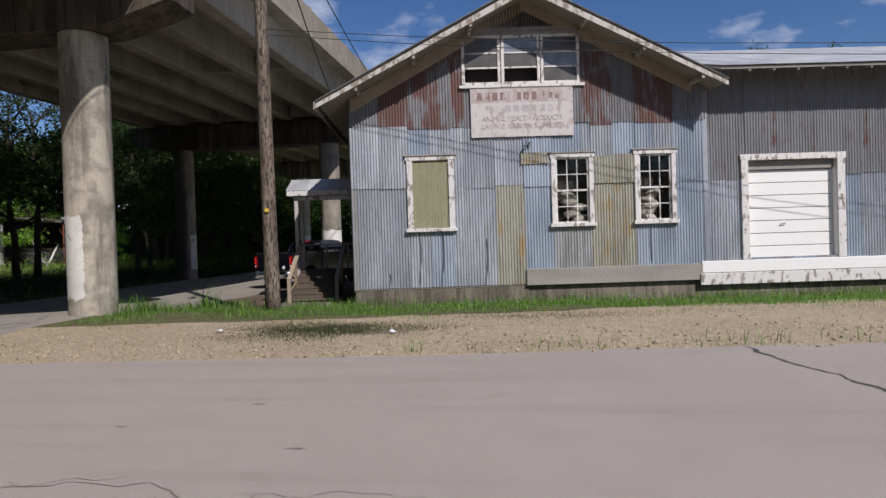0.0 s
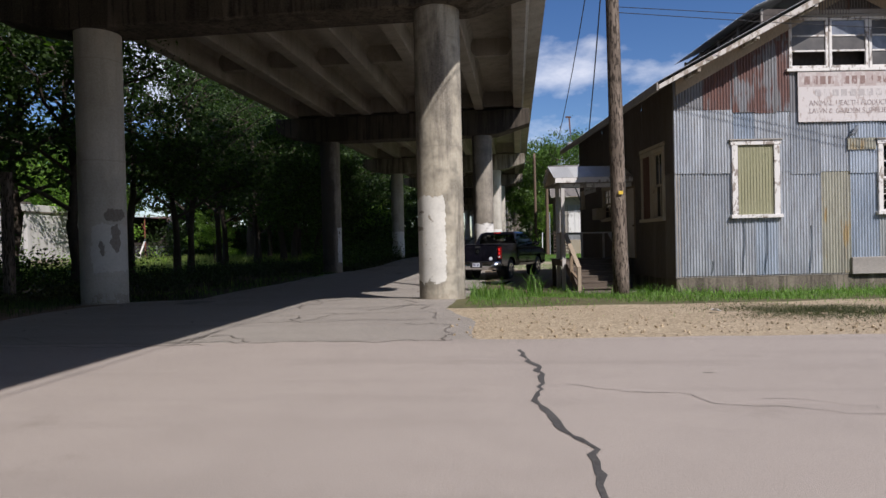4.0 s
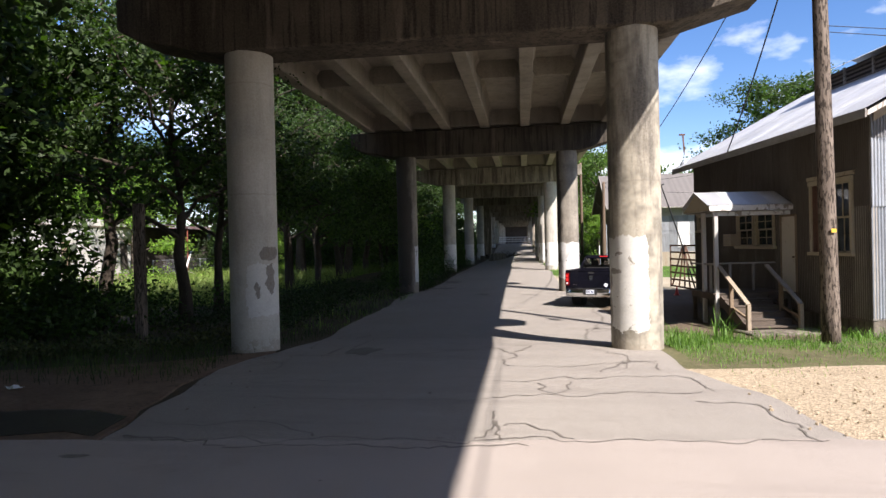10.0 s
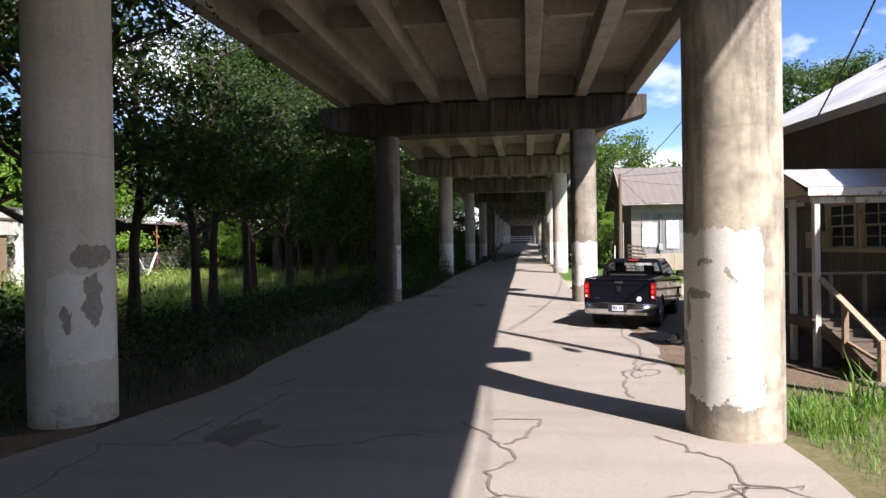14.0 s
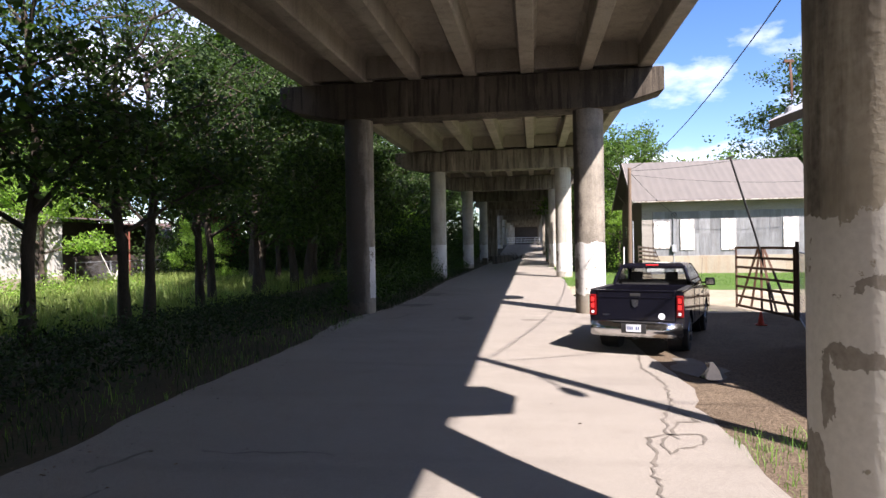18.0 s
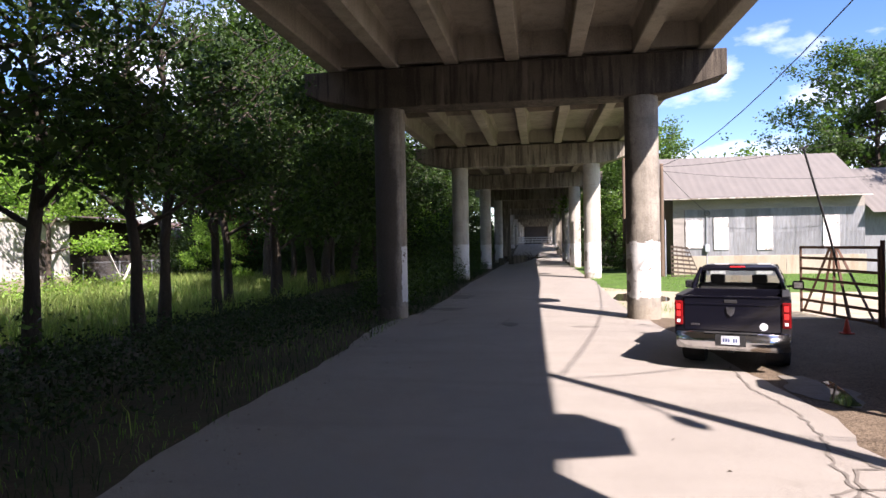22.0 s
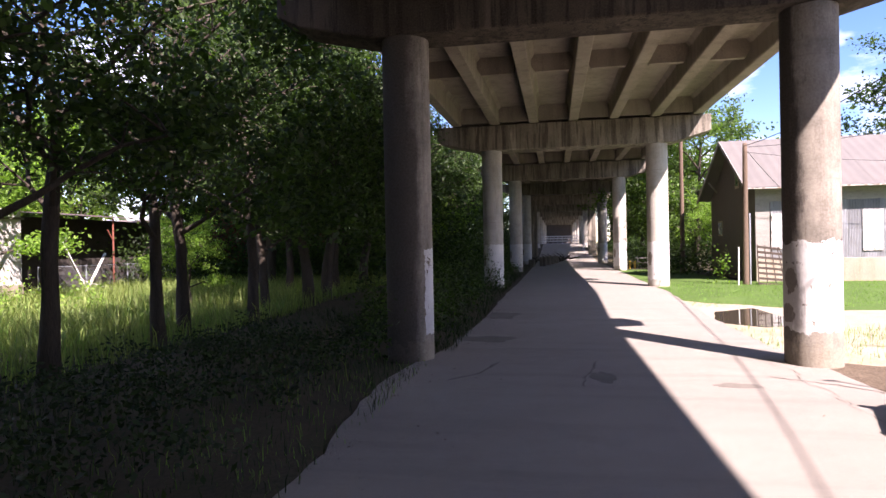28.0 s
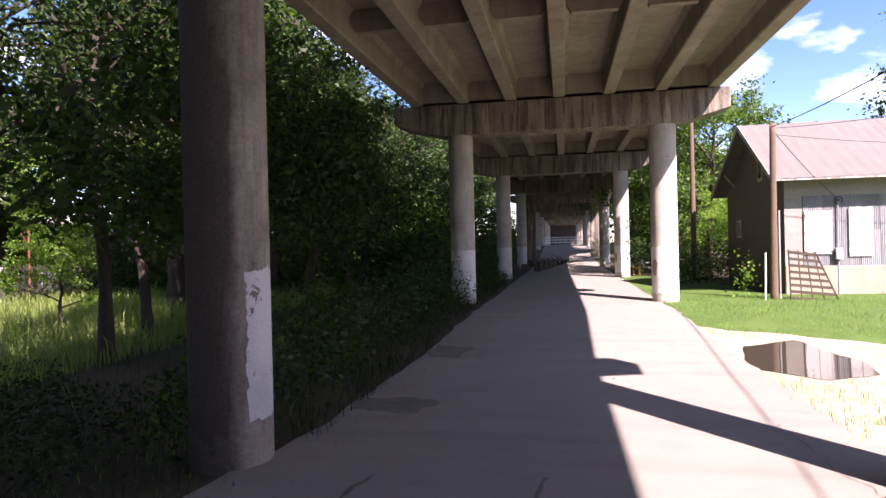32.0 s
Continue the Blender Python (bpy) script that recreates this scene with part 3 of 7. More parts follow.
M["brown_pole"] = plain("brown_pole_wood", (0.085, 0.06, 0.042), (0.17, 0.118, 0.08), 1.2, 16, 0.9, 0, 0.7, 0.01, (5, 5, 0.35))
M["slat_wood"] = plain("dark_slat_wood", (0.035, 0.026, 0.02), (0.085, 0.062, 0.046), 1.5, 18, 0.9, 0, 0.4, 0.006, (1, 4, 4))
M["yellow"] = plain("yellow_paint", (0.55, 0.36, 0.03), (0.68, 0.47, 0.06), 3, 30, 0.6)

# ---- mesh helpers ----


def mesh_of(name, verts, faces, mat, smooth=False):
    me = bpy.data.meshes.new(name)
    me.from_pydata([tuple(v) for v in verts], [], faces)
    me.update()
    me.materials.append(mat)
    if smooth:
        me.polygons.foreach_set("use_smooth", [True] * len(me.polygons))
    return me


def mesh_np(name, verts, quads, mat):
    """Quads (n, 4) over verts (m, 3), both numpy."""
    me = bpy.data.meshes.new(name)
    n = len(quads)
    me.vertices.add(len(verts))
    me.vertices.foreach_set("co", np.asarray(verts, np.float32).ravel())
    me.loops.add(n * 4)
    me.loops.foreach_set("vertex_index", np.asarray(quads, np.int32).ravel())
    me.polygons.add(n)
    me.polygons.foreach_set("loop_start", np.arange(0, n * 4, 4, dtype=np.int32))
    me.update(calc_edges=True)
    me.validate()
    me.materials.append(mat)
    return me


def thing(name, label, category, m=None, group="", kind=""):
    ob = new(name)
    ob.matrix_world = m or Matrix.Identity(4)
    ob.empty_display_size = 0.2
    return tagged(ob, label, category, group, kind)


def under(name, me, parent, m=None, label=""):
    ob = new(name, me)
    ob.parent = parent
    if m:
        ob.matrix_basis = m
    return tagged(ob, label)


def part(name, bm, mat, parent, label="", m=None, smooth=False):
    me = bpy.data.meshes.new(name)
    bm.to_mesh(me)
    bm.free()
    me.materials.append(mat)
    if smooth:
        me.polygons.foreach_set("use_smooth", [True] * len(me.polygons))
    ob = new(name, me)
    if parent:
        ob.parent = parent
    if m:
        ob.matrix_basis = m
    return tagged(ob, label)


def box_bm(x0, x1, y0, y1, z0, z1, bevel=0.0, bm=None):
    bm = bm or bmesh.new()
    r = bmesh.ops.create_cube(bm, size=1.0, matrix=Matrix.LocRotScale(((x0 + x1) / 2, (y0 + y1) / 2, (z0 + z1) / 2), None, (x1 - x0, y1 - y0, z1 - z0)))
    if bevel:
        es = {e for v in r["verts"] for e in v.link_edges}
        bmesh.ops.bevel(bm, geom=list(es), offset=bevel, segments=1, affect="EDGES")
    return bm


def beam_bm(a, b, w, h, bm=None, up=(0, 0, 1)):
    """A squared bar from a to b, w wide and h high."""
    bm = bm or bmesh.new()
    a, b = Vector(a), Vector(b)
    d = (b - a).normalized()
    s = d.cross(Vector(up))
    if s.length < 1e-4:
        s = d.cross(Vector((1, 0, 0)))
    s.normalize()
    u = s.cross(d).normalized()
    vs = [bm.verts.new(p + s * (w / 2 * i) + u * (h / 2 * j)) for p in (a, b) for i, j in ((-1, -1), (1, -1), (1, 1), (-1, 1))]
    for f in ((0, 1, 2, 3), (7, 6, 5, 4), (0, 4, 5, 1), (1, 5, 6, 2), (2, 6, 7, 3), (3, 7, 4, 0)):
        bm.faces.new([vs[i] for i in f])
    bmesh.ops.recalc_face_normals(bm, faces=bm.faces[:])
    return bm


def tube_bm(points, radii, sides=10, bm=None, cap=True):
    """A round tapered limb along points."""
    bm = bm or bmesh.new()
    rings = []
    pts = [Vector(p) for p in points]
    for i, p in enumerate(pts):
        d = (pts[min(i + 1, len(pts) - 1)] - pts[max(i - 1, 0)]).normalized()
        s = d.cross(Vector((0, 0, 1)))
        if s.length < 1e-3:
            s = Vector((1, 0, 0))
        s.normalize()
        u = s.cross(d)
        r = radii[i] if isinstance(radii, (list, tuple)) else radii
        rings.append([bm.verts.new(p + (s * math.cos(a) + u * math.sin(a)) * r) for a in (math.tau * k / sides for k in range(sides))])
    for r0, r1 in zip(rings, rings[1:]):
        for k in range(sides):
            bm.faces.new((r0[k], r0[(k + 1) % sides], r1[(k + 1) % sides], r1[k]))
    if cap:
        bm.faces.new(rings[0][::-1])
        bm.faces.new(rings[-1])
    bmesh.ops.recalc_face_normals(bm, faces=bm.faces[:])
    return bm


def prism_bm(poly, axis, a, b, bm=None):
    """A flat outline drawn out from a to b along an axis (0, 1 or 2); poly holds the two other coordinates."""
    bm = bm or bmesh.new()

    def at(p, q):
        return [(q, *p), (p[0], q, p[1]), (*p, q)][axis]
    lo, hi = [bm.verts.new(at(p, a)) for p in poly], [bm.verts.new(at(p, b)) for p in poly]
    n = len(poly)
    bm.faces.new(lo)
    bm.faces.new(hi[::-1])
    for i in range(n):
        bm.faces.new((lo[i], hi[i], hi[(i + 1) % n], lo[(i + 1) % n]))
    bmesh.ops.recalc_face_normals(bm, faces=bm.faces[:])
    return bm


def lie(y):
    """The lie of the land: a shallow dip beside the warehouse, a rise far down the drive."""
    def s(t):
        t = min(1.0, max(0.0, t))
        return t * t * (3 - 2 * t)
    return -0.28 * s((y - 10.5) / 5.0) * (1 - s((y - 36.0) / 12.0)) + 2.3 * s((y - 88.0) / 60.0)


def sheet_bm(outline, z, depth):
    bm = bmesh.new()
    vs = [bm.verts.new((x, y, z)) for x, y in outline]
    f = bm.faces.new(vs)
    if f.normal.z < 0:
        f.normal_flip()
    ext = bmesh.ops.extrude_face_region(bm, geom=[f])
    for v in [g for g in ext["geom"] if isinstance(g, bmesh.types.BMVert)]:
        v.co.z -= depth
    bmesh.ops.recalc_face_normals(bm, faces=bm.faces[:])
    bmesh.ops.triangulate(bm, faces=[q for q in bm.faces if len(q.verts) > 4])
    ys = [v.co.y for v in bm.verts]
    for y in [10.5 + k * 1.2 for k in range(33)] + [88.0 + 6.0 * k for k in range(11)]:
        if min(ys) < y < max(ys):
            bmesh.ops.bisect_plane(bm, geom=bm.verts[:] + bm.edges[:] + bm.faces[:], plane_co=(0, y, 0), plane_no=(0, 1, 0))
    for v in bm.verts:
        v.co.z += lie(v.co.y)
    return bm


def ragged(points, step=0.4, amp=0.12, seed=0):
    """A closed outline with wandering edges."""
    out = []
    n = len(points)
    for i in range(n):
        a, b = Vector(points[i]), Vector(points[(i + 1) % n])
        k = max(1, int((b - a).length / step))
        if (b - a).length > 60:
            k = max(1, int((b - a).length / 1.2))
        side = Vector((-(b - a).y, (b - a).x)).normalized()
        for j in range(k):
            p = a.lerp(b, j / k)
            w = noise.noise(Vector((p.x * 0.9, p.y * 0.9, seed))) * amp + noise.noise(Vector((p.x * 3.1, p.y * 3.1, seed + 7))) * amp * 0.4
            out.append((p.x + side.x * w, p.y + side.y * w))
    return out

# ---- ground ----
ROAD_EDGE = [(-60, 2.2), (-30, 3.8), (-15, 4.67), (-8.7, 4.95), (-2.7, 5.33), (3.35, 5.69), (8.8, 6.3), (30, 8.4), (70, 12.4)]
ground = part("ground", sheet_bm([(-900, -900), (900, -900), (900, 1400), (-900, 1400)], -0.05, 0.5), M["earth"], None, "dark leaf-littered earth reaching to the horizon")
tagged(ground, category="ground", kind="structure")
road = part("road", sheet_bm(ragged(ROAD_EDGE + [(70, -13), (-60, -13)], 0.5, 0.10, 3), 0.0, 0.3), M["asphalt"], None, "sun-bleached worn asphalt street")
tagged(road, category="road", kind="structure")
drive = part("drive", sheet_bm(ragged([(-13.0, 4.0), (-4.6, 4.4), (-4.9, 7.4), (-5.5, 9.0), (-5.5, 14.8), (-5.4, 15.8), (-5.5, 17.6), (-5.2, 18.8), (-5.5, 24.0), (-5.95, 32.0), (-6.1, 46.0), (-6.1, 230.0), (-13.6, 230.0), (-13.2, 51.0), (-13.35, 43.0), (-13.6, 34.0), (-13.75, 31.4), (-14.2, 29.4), (-14.25, 27.5), (-14.0, 25.0), (-13.8, 22.0), (-13.9, 19.7), (-13.85, 17.4), (-13.6, 15.2), (-13.4, 13.2), (-13.4, 11.2), (-13.85, 8.9), (-13.4, 6.2)], 0.4, 0.13, 5), -0.004, 0.3), M["drive"], None, "worn paved drive beneath the viaduct")
tagged(drive, category="road", kind="structure")
SHEETS = [
    ("gravel_verge", [(-6.0, 4.9), (3.35, 5.3), (9, 6.0), (30, 8.0), (30, 12.5), (11, 12.0), (4, 10.2), (-1, 9.4), (-6.0, 9.2)], -0.008, "gravel", "tan crushed-stone verge beside the street", 11),
    ("turf_strip", [(-6.6, 9.0), (-1, 9.1), (4, 9.9), (11, 11.7), (30, 12.3), (30, 17.5), (-0.4, 13.6), (-6.6, 13.2)], -0.012, "turf", "strip of green turf along the warehouse", 12),
    ("dirt_yard", [(-6.8, 13.0), (0.2, 13.6), (-1.2, 23.9), (9, 25.5), (9, 30.5), (-6.8, 30.5)], -0.016, "yard", "bare brown dirt yard beside the warehouse", 13),
    ("sandy_lot", [(-6.4, 29.5), (18, 29.5), (18, 41.0), (-2, 41.0), (-6.3, 44.0)], -0.020, "sand", "pale sandy gravel lot", 14),
    ("shed_lawn", [(-6.2, 43.0), (-2.2, 40.2), (26, 40.2), (26, 53.2), (-1, 53.2), (-2, 70), (-6.2, 70)], -0.012, "lawn", "bright green lawn before the shed", 15),
]
SHEETS += [
    ("dirt_verge", [(-13.2, 4.6), (-13.6, 6.2), (-14.0, 8.8), (-13.6, 11.0), (-16.0, 9.4), (-22, 8.0), (-32, 7.2), (-32, 3.5), (-15.5, 4.5)], -0.016, "dirt", "reddish-brown bare dirt at the street corner", 16),
    ("mulch_patch", [(-13.3, 4.95), (-13.5, 5.9), (-14.4, 6.3), (-15.6, 5.9), (-15.2, 4.85)], -0.008, "wet_soil", "dark patch of damp soil at the street corner", 17),
]
for nm, pts, z, mt, lab, sd in SHEETS:
    tagged(part(nm, sheet_bm(ragged(pts, 0.5, 0.35, sd), z, 0.2), M[mt], None, lab), category="ground", kind="structure")

# ---- viaduct ----
BENTS = [-26.5, -7.6, 11.47, 30.62] + [49.97 + 19.25 * i for i in range(9)]
X_R, X_L, COL_R = -5.87, -14.27, 0.53


def cap_base(y):
    return 6.55 + 0.0172 * (min(max(y, 11.5), 85) - 11.5)


def column_bm(h):
    bm = bmesh.new()
    rings = []
    for i in range(25):
        z = -0.4 + (h + 0.4) * i / 24
        rings.append([bm.verts.new((COL_R * math.cos(a), COL_R * math.sin(a), z)) for a in (math.tau * k / 40 for k in range(40))])
    for r0, r1 in zip(rings, rings[1:]):
        for k in range(40):
            bm.faces.new((r0[k], r0[(k + 1) % 40], r1[(k + 1) % 40], r1[k]))
    return bm


def bent(y, i):
    zb = cap_base(y)
    b = thing("bridge_bent", "two-column concrete bridge bent with rain-streaked cap beam", "bridge pier", pose(0, y, 0), "viaduct bents")
    for x, side in ((X_R, "r"), (X_L, "l")):
        mt = "col_white"
        if i == 2:
            mt = "col_flaked" if side == "r" else "col_grey"
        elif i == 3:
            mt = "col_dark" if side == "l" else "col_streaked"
        if i == 7:
            xa, xb = (-6.5, -5.4) if side == "r" else (-15.3, -13.6)
            part("pier", box_bm(xa, xb, -0.5, 0.5, -0.5, zb + 0.02, 0.03), M["cap"], b, "squared concrete pier")
            continue
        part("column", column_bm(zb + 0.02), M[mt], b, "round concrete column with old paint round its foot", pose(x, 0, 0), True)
    prof = [(-17.12, zb + 1.32), (-17.12, zb + 0.62), (-16.6, zb + 0.36), (-15.0, zb), (-5.1, zb), (-3.34, zb + 0.5), (-3.34, zb + 1.32)]
    bm = prism_bm(prof, 1, -0.55, 0.55)
    bmesh.ops.bevel(bm, geom=bm.edges[:], offset=0.03, segments=1, affect="EDGES")
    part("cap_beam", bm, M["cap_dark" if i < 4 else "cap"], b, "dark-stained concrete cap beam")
    return b


def span(y0, y1):
    """Seven girders, cross diaphragms, slab and parapets between two bents."""
    s = thing("bridge_span", "concrete girder bridge span with slab and parapets", "bridge deck", pose(0, y0, 0), "viaduct spans")
    L = y1 - y0
    g0, g1 = cap_base(y0) + 1.34, cap_base(y1) + 1.34

    def lifted(bm):
        for v in bm.verts:
            v.co.z += g0 + (g1 - g0) * v.co.y / L
        return bm
    for k in range(7):
        xc = -10 + 2.02 * (k - 3)
        prof = [(xc - 0.21, 0.0), (xc + 0.21, 0.0), (xc + 0.24, 0.05), (xc + 0.24, 0.72), (xc + 0.38, 0.92), (xc - 0.38, 0.92), (xc - 0.24, 0.72), (xc - 0.24, 0.05)]
        part("girder", lifted(prism_bm(prof, 1, 0.03, L - 0.03)), M["deck"], s, "concrete girder")
        if k < 6:
            a, b = xc + 0.23, xc + 2.02 - 0.23
            for c, lo in ((0.45, 0.12), (L / 2, 0.25), (L - 0.45, 0.12)):
                prof2 = [(a, lo + 0.3), (a + 0.18, lo), (b - 0.18, lo), (b, lo + 0.3), (b, 0.93), (a, 0.93)] if lo > 0.2 else [(a, lo), (b, lo), (b, 0.93), (a, 0.93)]
                part("diaphragm", lifted(prism_bm(prof2, 1, c - 0.12, c + 0.12)), M["deck"], s)
    part("slab", lifted(prism_bm([(-16.95, 0.98), (-16.4, 0.90), (-3.6, 0.90), (-3.05, 0.98), (-3.05, 1.16), (-16.95, 1.16)], 1, 0.0, L - 0.02)), M["deck"], s, "deck slab")
    for xa, xb in ((-16.95, -16.6), (-3.40, -3.05)):
        part("kerb", lifted(box_bm(xa, xb, 0.0, L - 0.02, 1.16, 1.36)), M["deck"], s)
        part("parapet", lifted(box_bm(xa + 0.06, xb - 0.04, 0.0, L - 0.02, 1.36, 2.05)), M["deck"], s, "concrete bridge parapet")
        for j in range(8):
            yp = (j + 0.5) * L / 8
            part("pilaster", lifted(box_bm(xa + 0.04, xb - 0.01, yp - 0.14, yp + 0.14, 1.36, 2.07)), M["deck"], s)


for i, y in enumerate(BENTS):
    bent(y, i)
for y0, y1 in zip(BENTS, BENTS[1:]):
    span(y0, y1)

# ---- warehouse ----
TH = math.atan(0.1397)
B = pose(-0.10, 13.74, 0, 0, 0, math.degrees(TH))
GW, GD, APEX_U, APEX_Z = 9.37, 9.9, 4.66, 7.85
warehouse = thing("warehouse", "weathered corrugated metal warehouse with gabled front and peeling white trim", "warehouse", B)


def gable_top(u):
    return 5.02 + 0.524 * (u + 0.7) if u < APEX_U else 5.31 + 0.512 * (9.64 - u)


PITCH = 0.0762


def corrugated(name, width, zlo, ztop, mat, amp=0.016, segs=6, axis="u"):
    """A corrugated sheet standing on x from 0 to width; ztop is a number or a function of x."""
    n = max(2, int(round(width / PITCH * segs)))
    top = ztop if callable(ztop) else (lambda q: ztop)
    vs, fs = [], []
    for i in range(n + 1):
        x = width * i / n
        w = amp * math.sin(math.tau * x / PITCH)
        vs += [(x, -w, zlo), (x, -w, (zlo + top(x)) / 2), (x, -w, top(x))]
    for i in range(n):
        for j in range(2):
            a = i * 3 + j
            fs.append((a, a + 3, a + 4, a + 1))
    return mesh_of(name, vs, fs, mat, True)


def cut(spans, lo, hi):
    out = []
    for a, b in spans:
        if hi <= a or lo >= b:
            out.append((a, b))
            continue
        if lo > a:
            out.append((a, lo))
        if hi < b:
            out.append((hi, b))
    return [q for q in out if q[1] - q[0] > 0.03]


FRONT_HOLES = [(1.52, 2.66, 1.76, 3.62), (5.31, 6.34, 1.78, 3.60), (7.52, 8.53, 1.79, 3.63), (3.02, 6.12, 5.50, 6.78), (10.45, 12.92, 0.72, 3.36)]
rng = random.Random(4)


def sheet_kind(u, course):
    if course == 0:
        for lo, hi, k in ((3.95, 4.75, "galv_yellow"), (4.75, 5.4, "galv_blue"), (5.4, 6.4, "galv_faint"), (6.4, 7.5, "galv_yellow"), (7.5, 9.3, "galv_blue")):
            if lo <= u < hi:
                return k
        return "galv" if rng.random() < 0.7 else "galv_blue"
    if course == 1:
        return "galv" if rng.random() < 0.75 else "galv_blue"
    if course == 2:
        for lo, hi in ((0.9, 2.9), (6.0, 6.9), (7.55, 8.6)):
            if lo <= u < hi:
                return "galv_rust"
        return "galv_dull"
    return "galv_brown"


def clad(parent, m, length, holes, courses, roofline, kinds, lap=0.03):
    """Clads a wall that runs along local x with sheets, course over course, leaving the holes open."""
    edges = {0.0, length}
    for h in holes:
        edges |= {h[0], h[1]}
    marks = sorted(edges)
    stops = []
    for a, b in zip(marks, marks[1:]):
        k = max(1, round((b - a) / 0.66))
        stops += [(a + (b - a) * i / k, a + (b - a) * (i + 1) / k) for i in range(k)]
    for a, b in stops:
        mid = (a + b) / 2
        free = [(courses[0], 99.0)]
        for h in holes:
            if h[0] - 1e-4 <= mid <= h[1] + 1e-4:
                free = cut(free, h[2], h[3])
        for c, (lo, hi) in enumerate(zip(courses, courses[1:])):
            for p, q in free:
                za, zb = max(lo, p), min(hi, q)
                if zb - za < 0.05 or za > max(roofline(a), roofline(b)) - 0.08:
                    continue
                mt = M[kinds(mid, c)]
                top = (lambda x, a=a, zb=zb: min(zb + lap, roofline(a + x)))
                if c and abs(za - lo) < 1e-6:
                    za -= rng.uniform(-0.02, 0.08)
                me = corrugated("corrugated_sheet", b - a + 0.02, za, top, mt)
                ob = under("corrugated_sheet", me, parent, m @ pose(a, -0.013 * c - rng.uniform(0, 0.005), 0, rng.uniform(-0.15, 0.15), 0, 0))


# cores: timber wall behind the sheets, in blocks round the openings
def blocks(parent, length, top, holes, m, mat, thick=0.14):
    marks = sorted({0.0, length} | {h[0] for h in holes} | {h[1] for h in holes})
    for a, b in zip(marks, marks[1:]):
        free = [(0.2, 99.0)]
        for h in holes:
            if h[0] - 1e-4 <= (a + b) / 2 <= h[1] + 1e-4:
                free = cut(free, h[2], h[3])
        for p, q in free:
            ta, tb = min(q, top(a)), min(q, top(b))
            poly = [(a, p), (b, p), (b, tb)] + ([(APEX_U, min(q, top(APEX_U)))] if a < APEX_U < b else []) + [(a, ta)]
            part("wall_board", prism_bm(poly, 1, 0.02, 0.02 + thick), mat, parent, "", m)


front_holes_gable = [h for h in FRONT_HOLES if h[0] < 9]
wing_holes = [(h[0] - GW, h[1] - GW, h[2], h[3]) for h in FRONT_HOLES if h[0] > 9]
I4 = Matrix.Identity(4)
blocks(warehouse, GW, lambda u: gable_top(u) - 0.12, front_holes_gable, I4, M["grey_wood"])
clad(warehouse, I4, GW, front_holes_gable, [0.24, 2.86, 4.45, 6.3, 8.0], lambda u: gable_top(u) - 0.10, sheet_kind)
for u0, w in ((6.36, 0.58), (6.92, 0.58)):
    under("corrugated_sheet", corrugated("corrugated_sheet", w, 2.84, 3.56 + 0.04 * (u0 > 6.5), M["galv_yellow"]), warehouse, pose(u0, -0.042, 0), "orange-stained sheet")
W_M = pose(GW, 0, 0)
WING = 14.0
blocks(warehouse, WING, lambda u: 5.84, wing_holes, W_M, M["grey_wood"])
clad(warehouse, W_M, WING, wing_holes, [0.66, 2.9, 5.9], lambda u: 5.82, lambda u, c: "galv_dull" if c else ("galv_blue" if (u * 7 % 3) < 0.9 else "galv"))
# side wall towards the viaduct
SIDE_HOLES = [(0.62, 1.34, 1.74, 3.62), (1.56, 2.26, 1.74, 3.62), (3.0, 3.76, 0.64, 2.84), (4.15, 5.2, 1.9, 3.05), (5.35, 6.4, 1.9, 3.05), (9.1, 9.55, 2.5, 3.16)]
S_M = pose(0, 0, 0, 0, 0, 90) @ Matrix.Diagonal((1, -1, 1, 1))
blocks(warehouse, GD, lambda u: 4.95, SIDE_HOLES, pose(0.16, 0, 0, 0, 0, 90), M["grey_wood"])
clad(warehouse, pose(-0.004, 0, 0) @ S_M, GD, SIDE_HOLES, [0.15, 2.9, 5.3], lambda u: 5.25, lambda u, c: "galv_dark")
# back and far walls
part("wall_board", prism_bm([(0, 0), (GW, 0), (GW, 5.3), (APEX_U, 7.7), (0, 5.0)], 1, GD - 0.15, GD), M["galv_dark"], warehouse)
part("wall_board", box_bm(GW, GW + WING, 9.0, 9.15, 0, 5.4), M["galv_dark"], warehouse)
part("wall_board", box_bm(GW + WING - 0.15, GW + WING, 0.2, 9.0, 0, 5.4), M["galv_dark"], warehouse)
part("foundation", box_bm(0.02, 4.6, 0.03, 0.35, -0.4, 0.26, 0.015), M["foundation"], warehouse, "stained concrete foundation")
part("foundation", box_bm(4.6, GW + WING, 0.06, 0.4, -0.4, 0.22, 0.015), M["foundation"], warehouse, "stained concrete foundation")
part("foundation", box_bm(0.03, 0.33, 0.35, GD, -0.4, 0.2, 0.015), M["foundation"], warehouse, "stained concrete foundation")


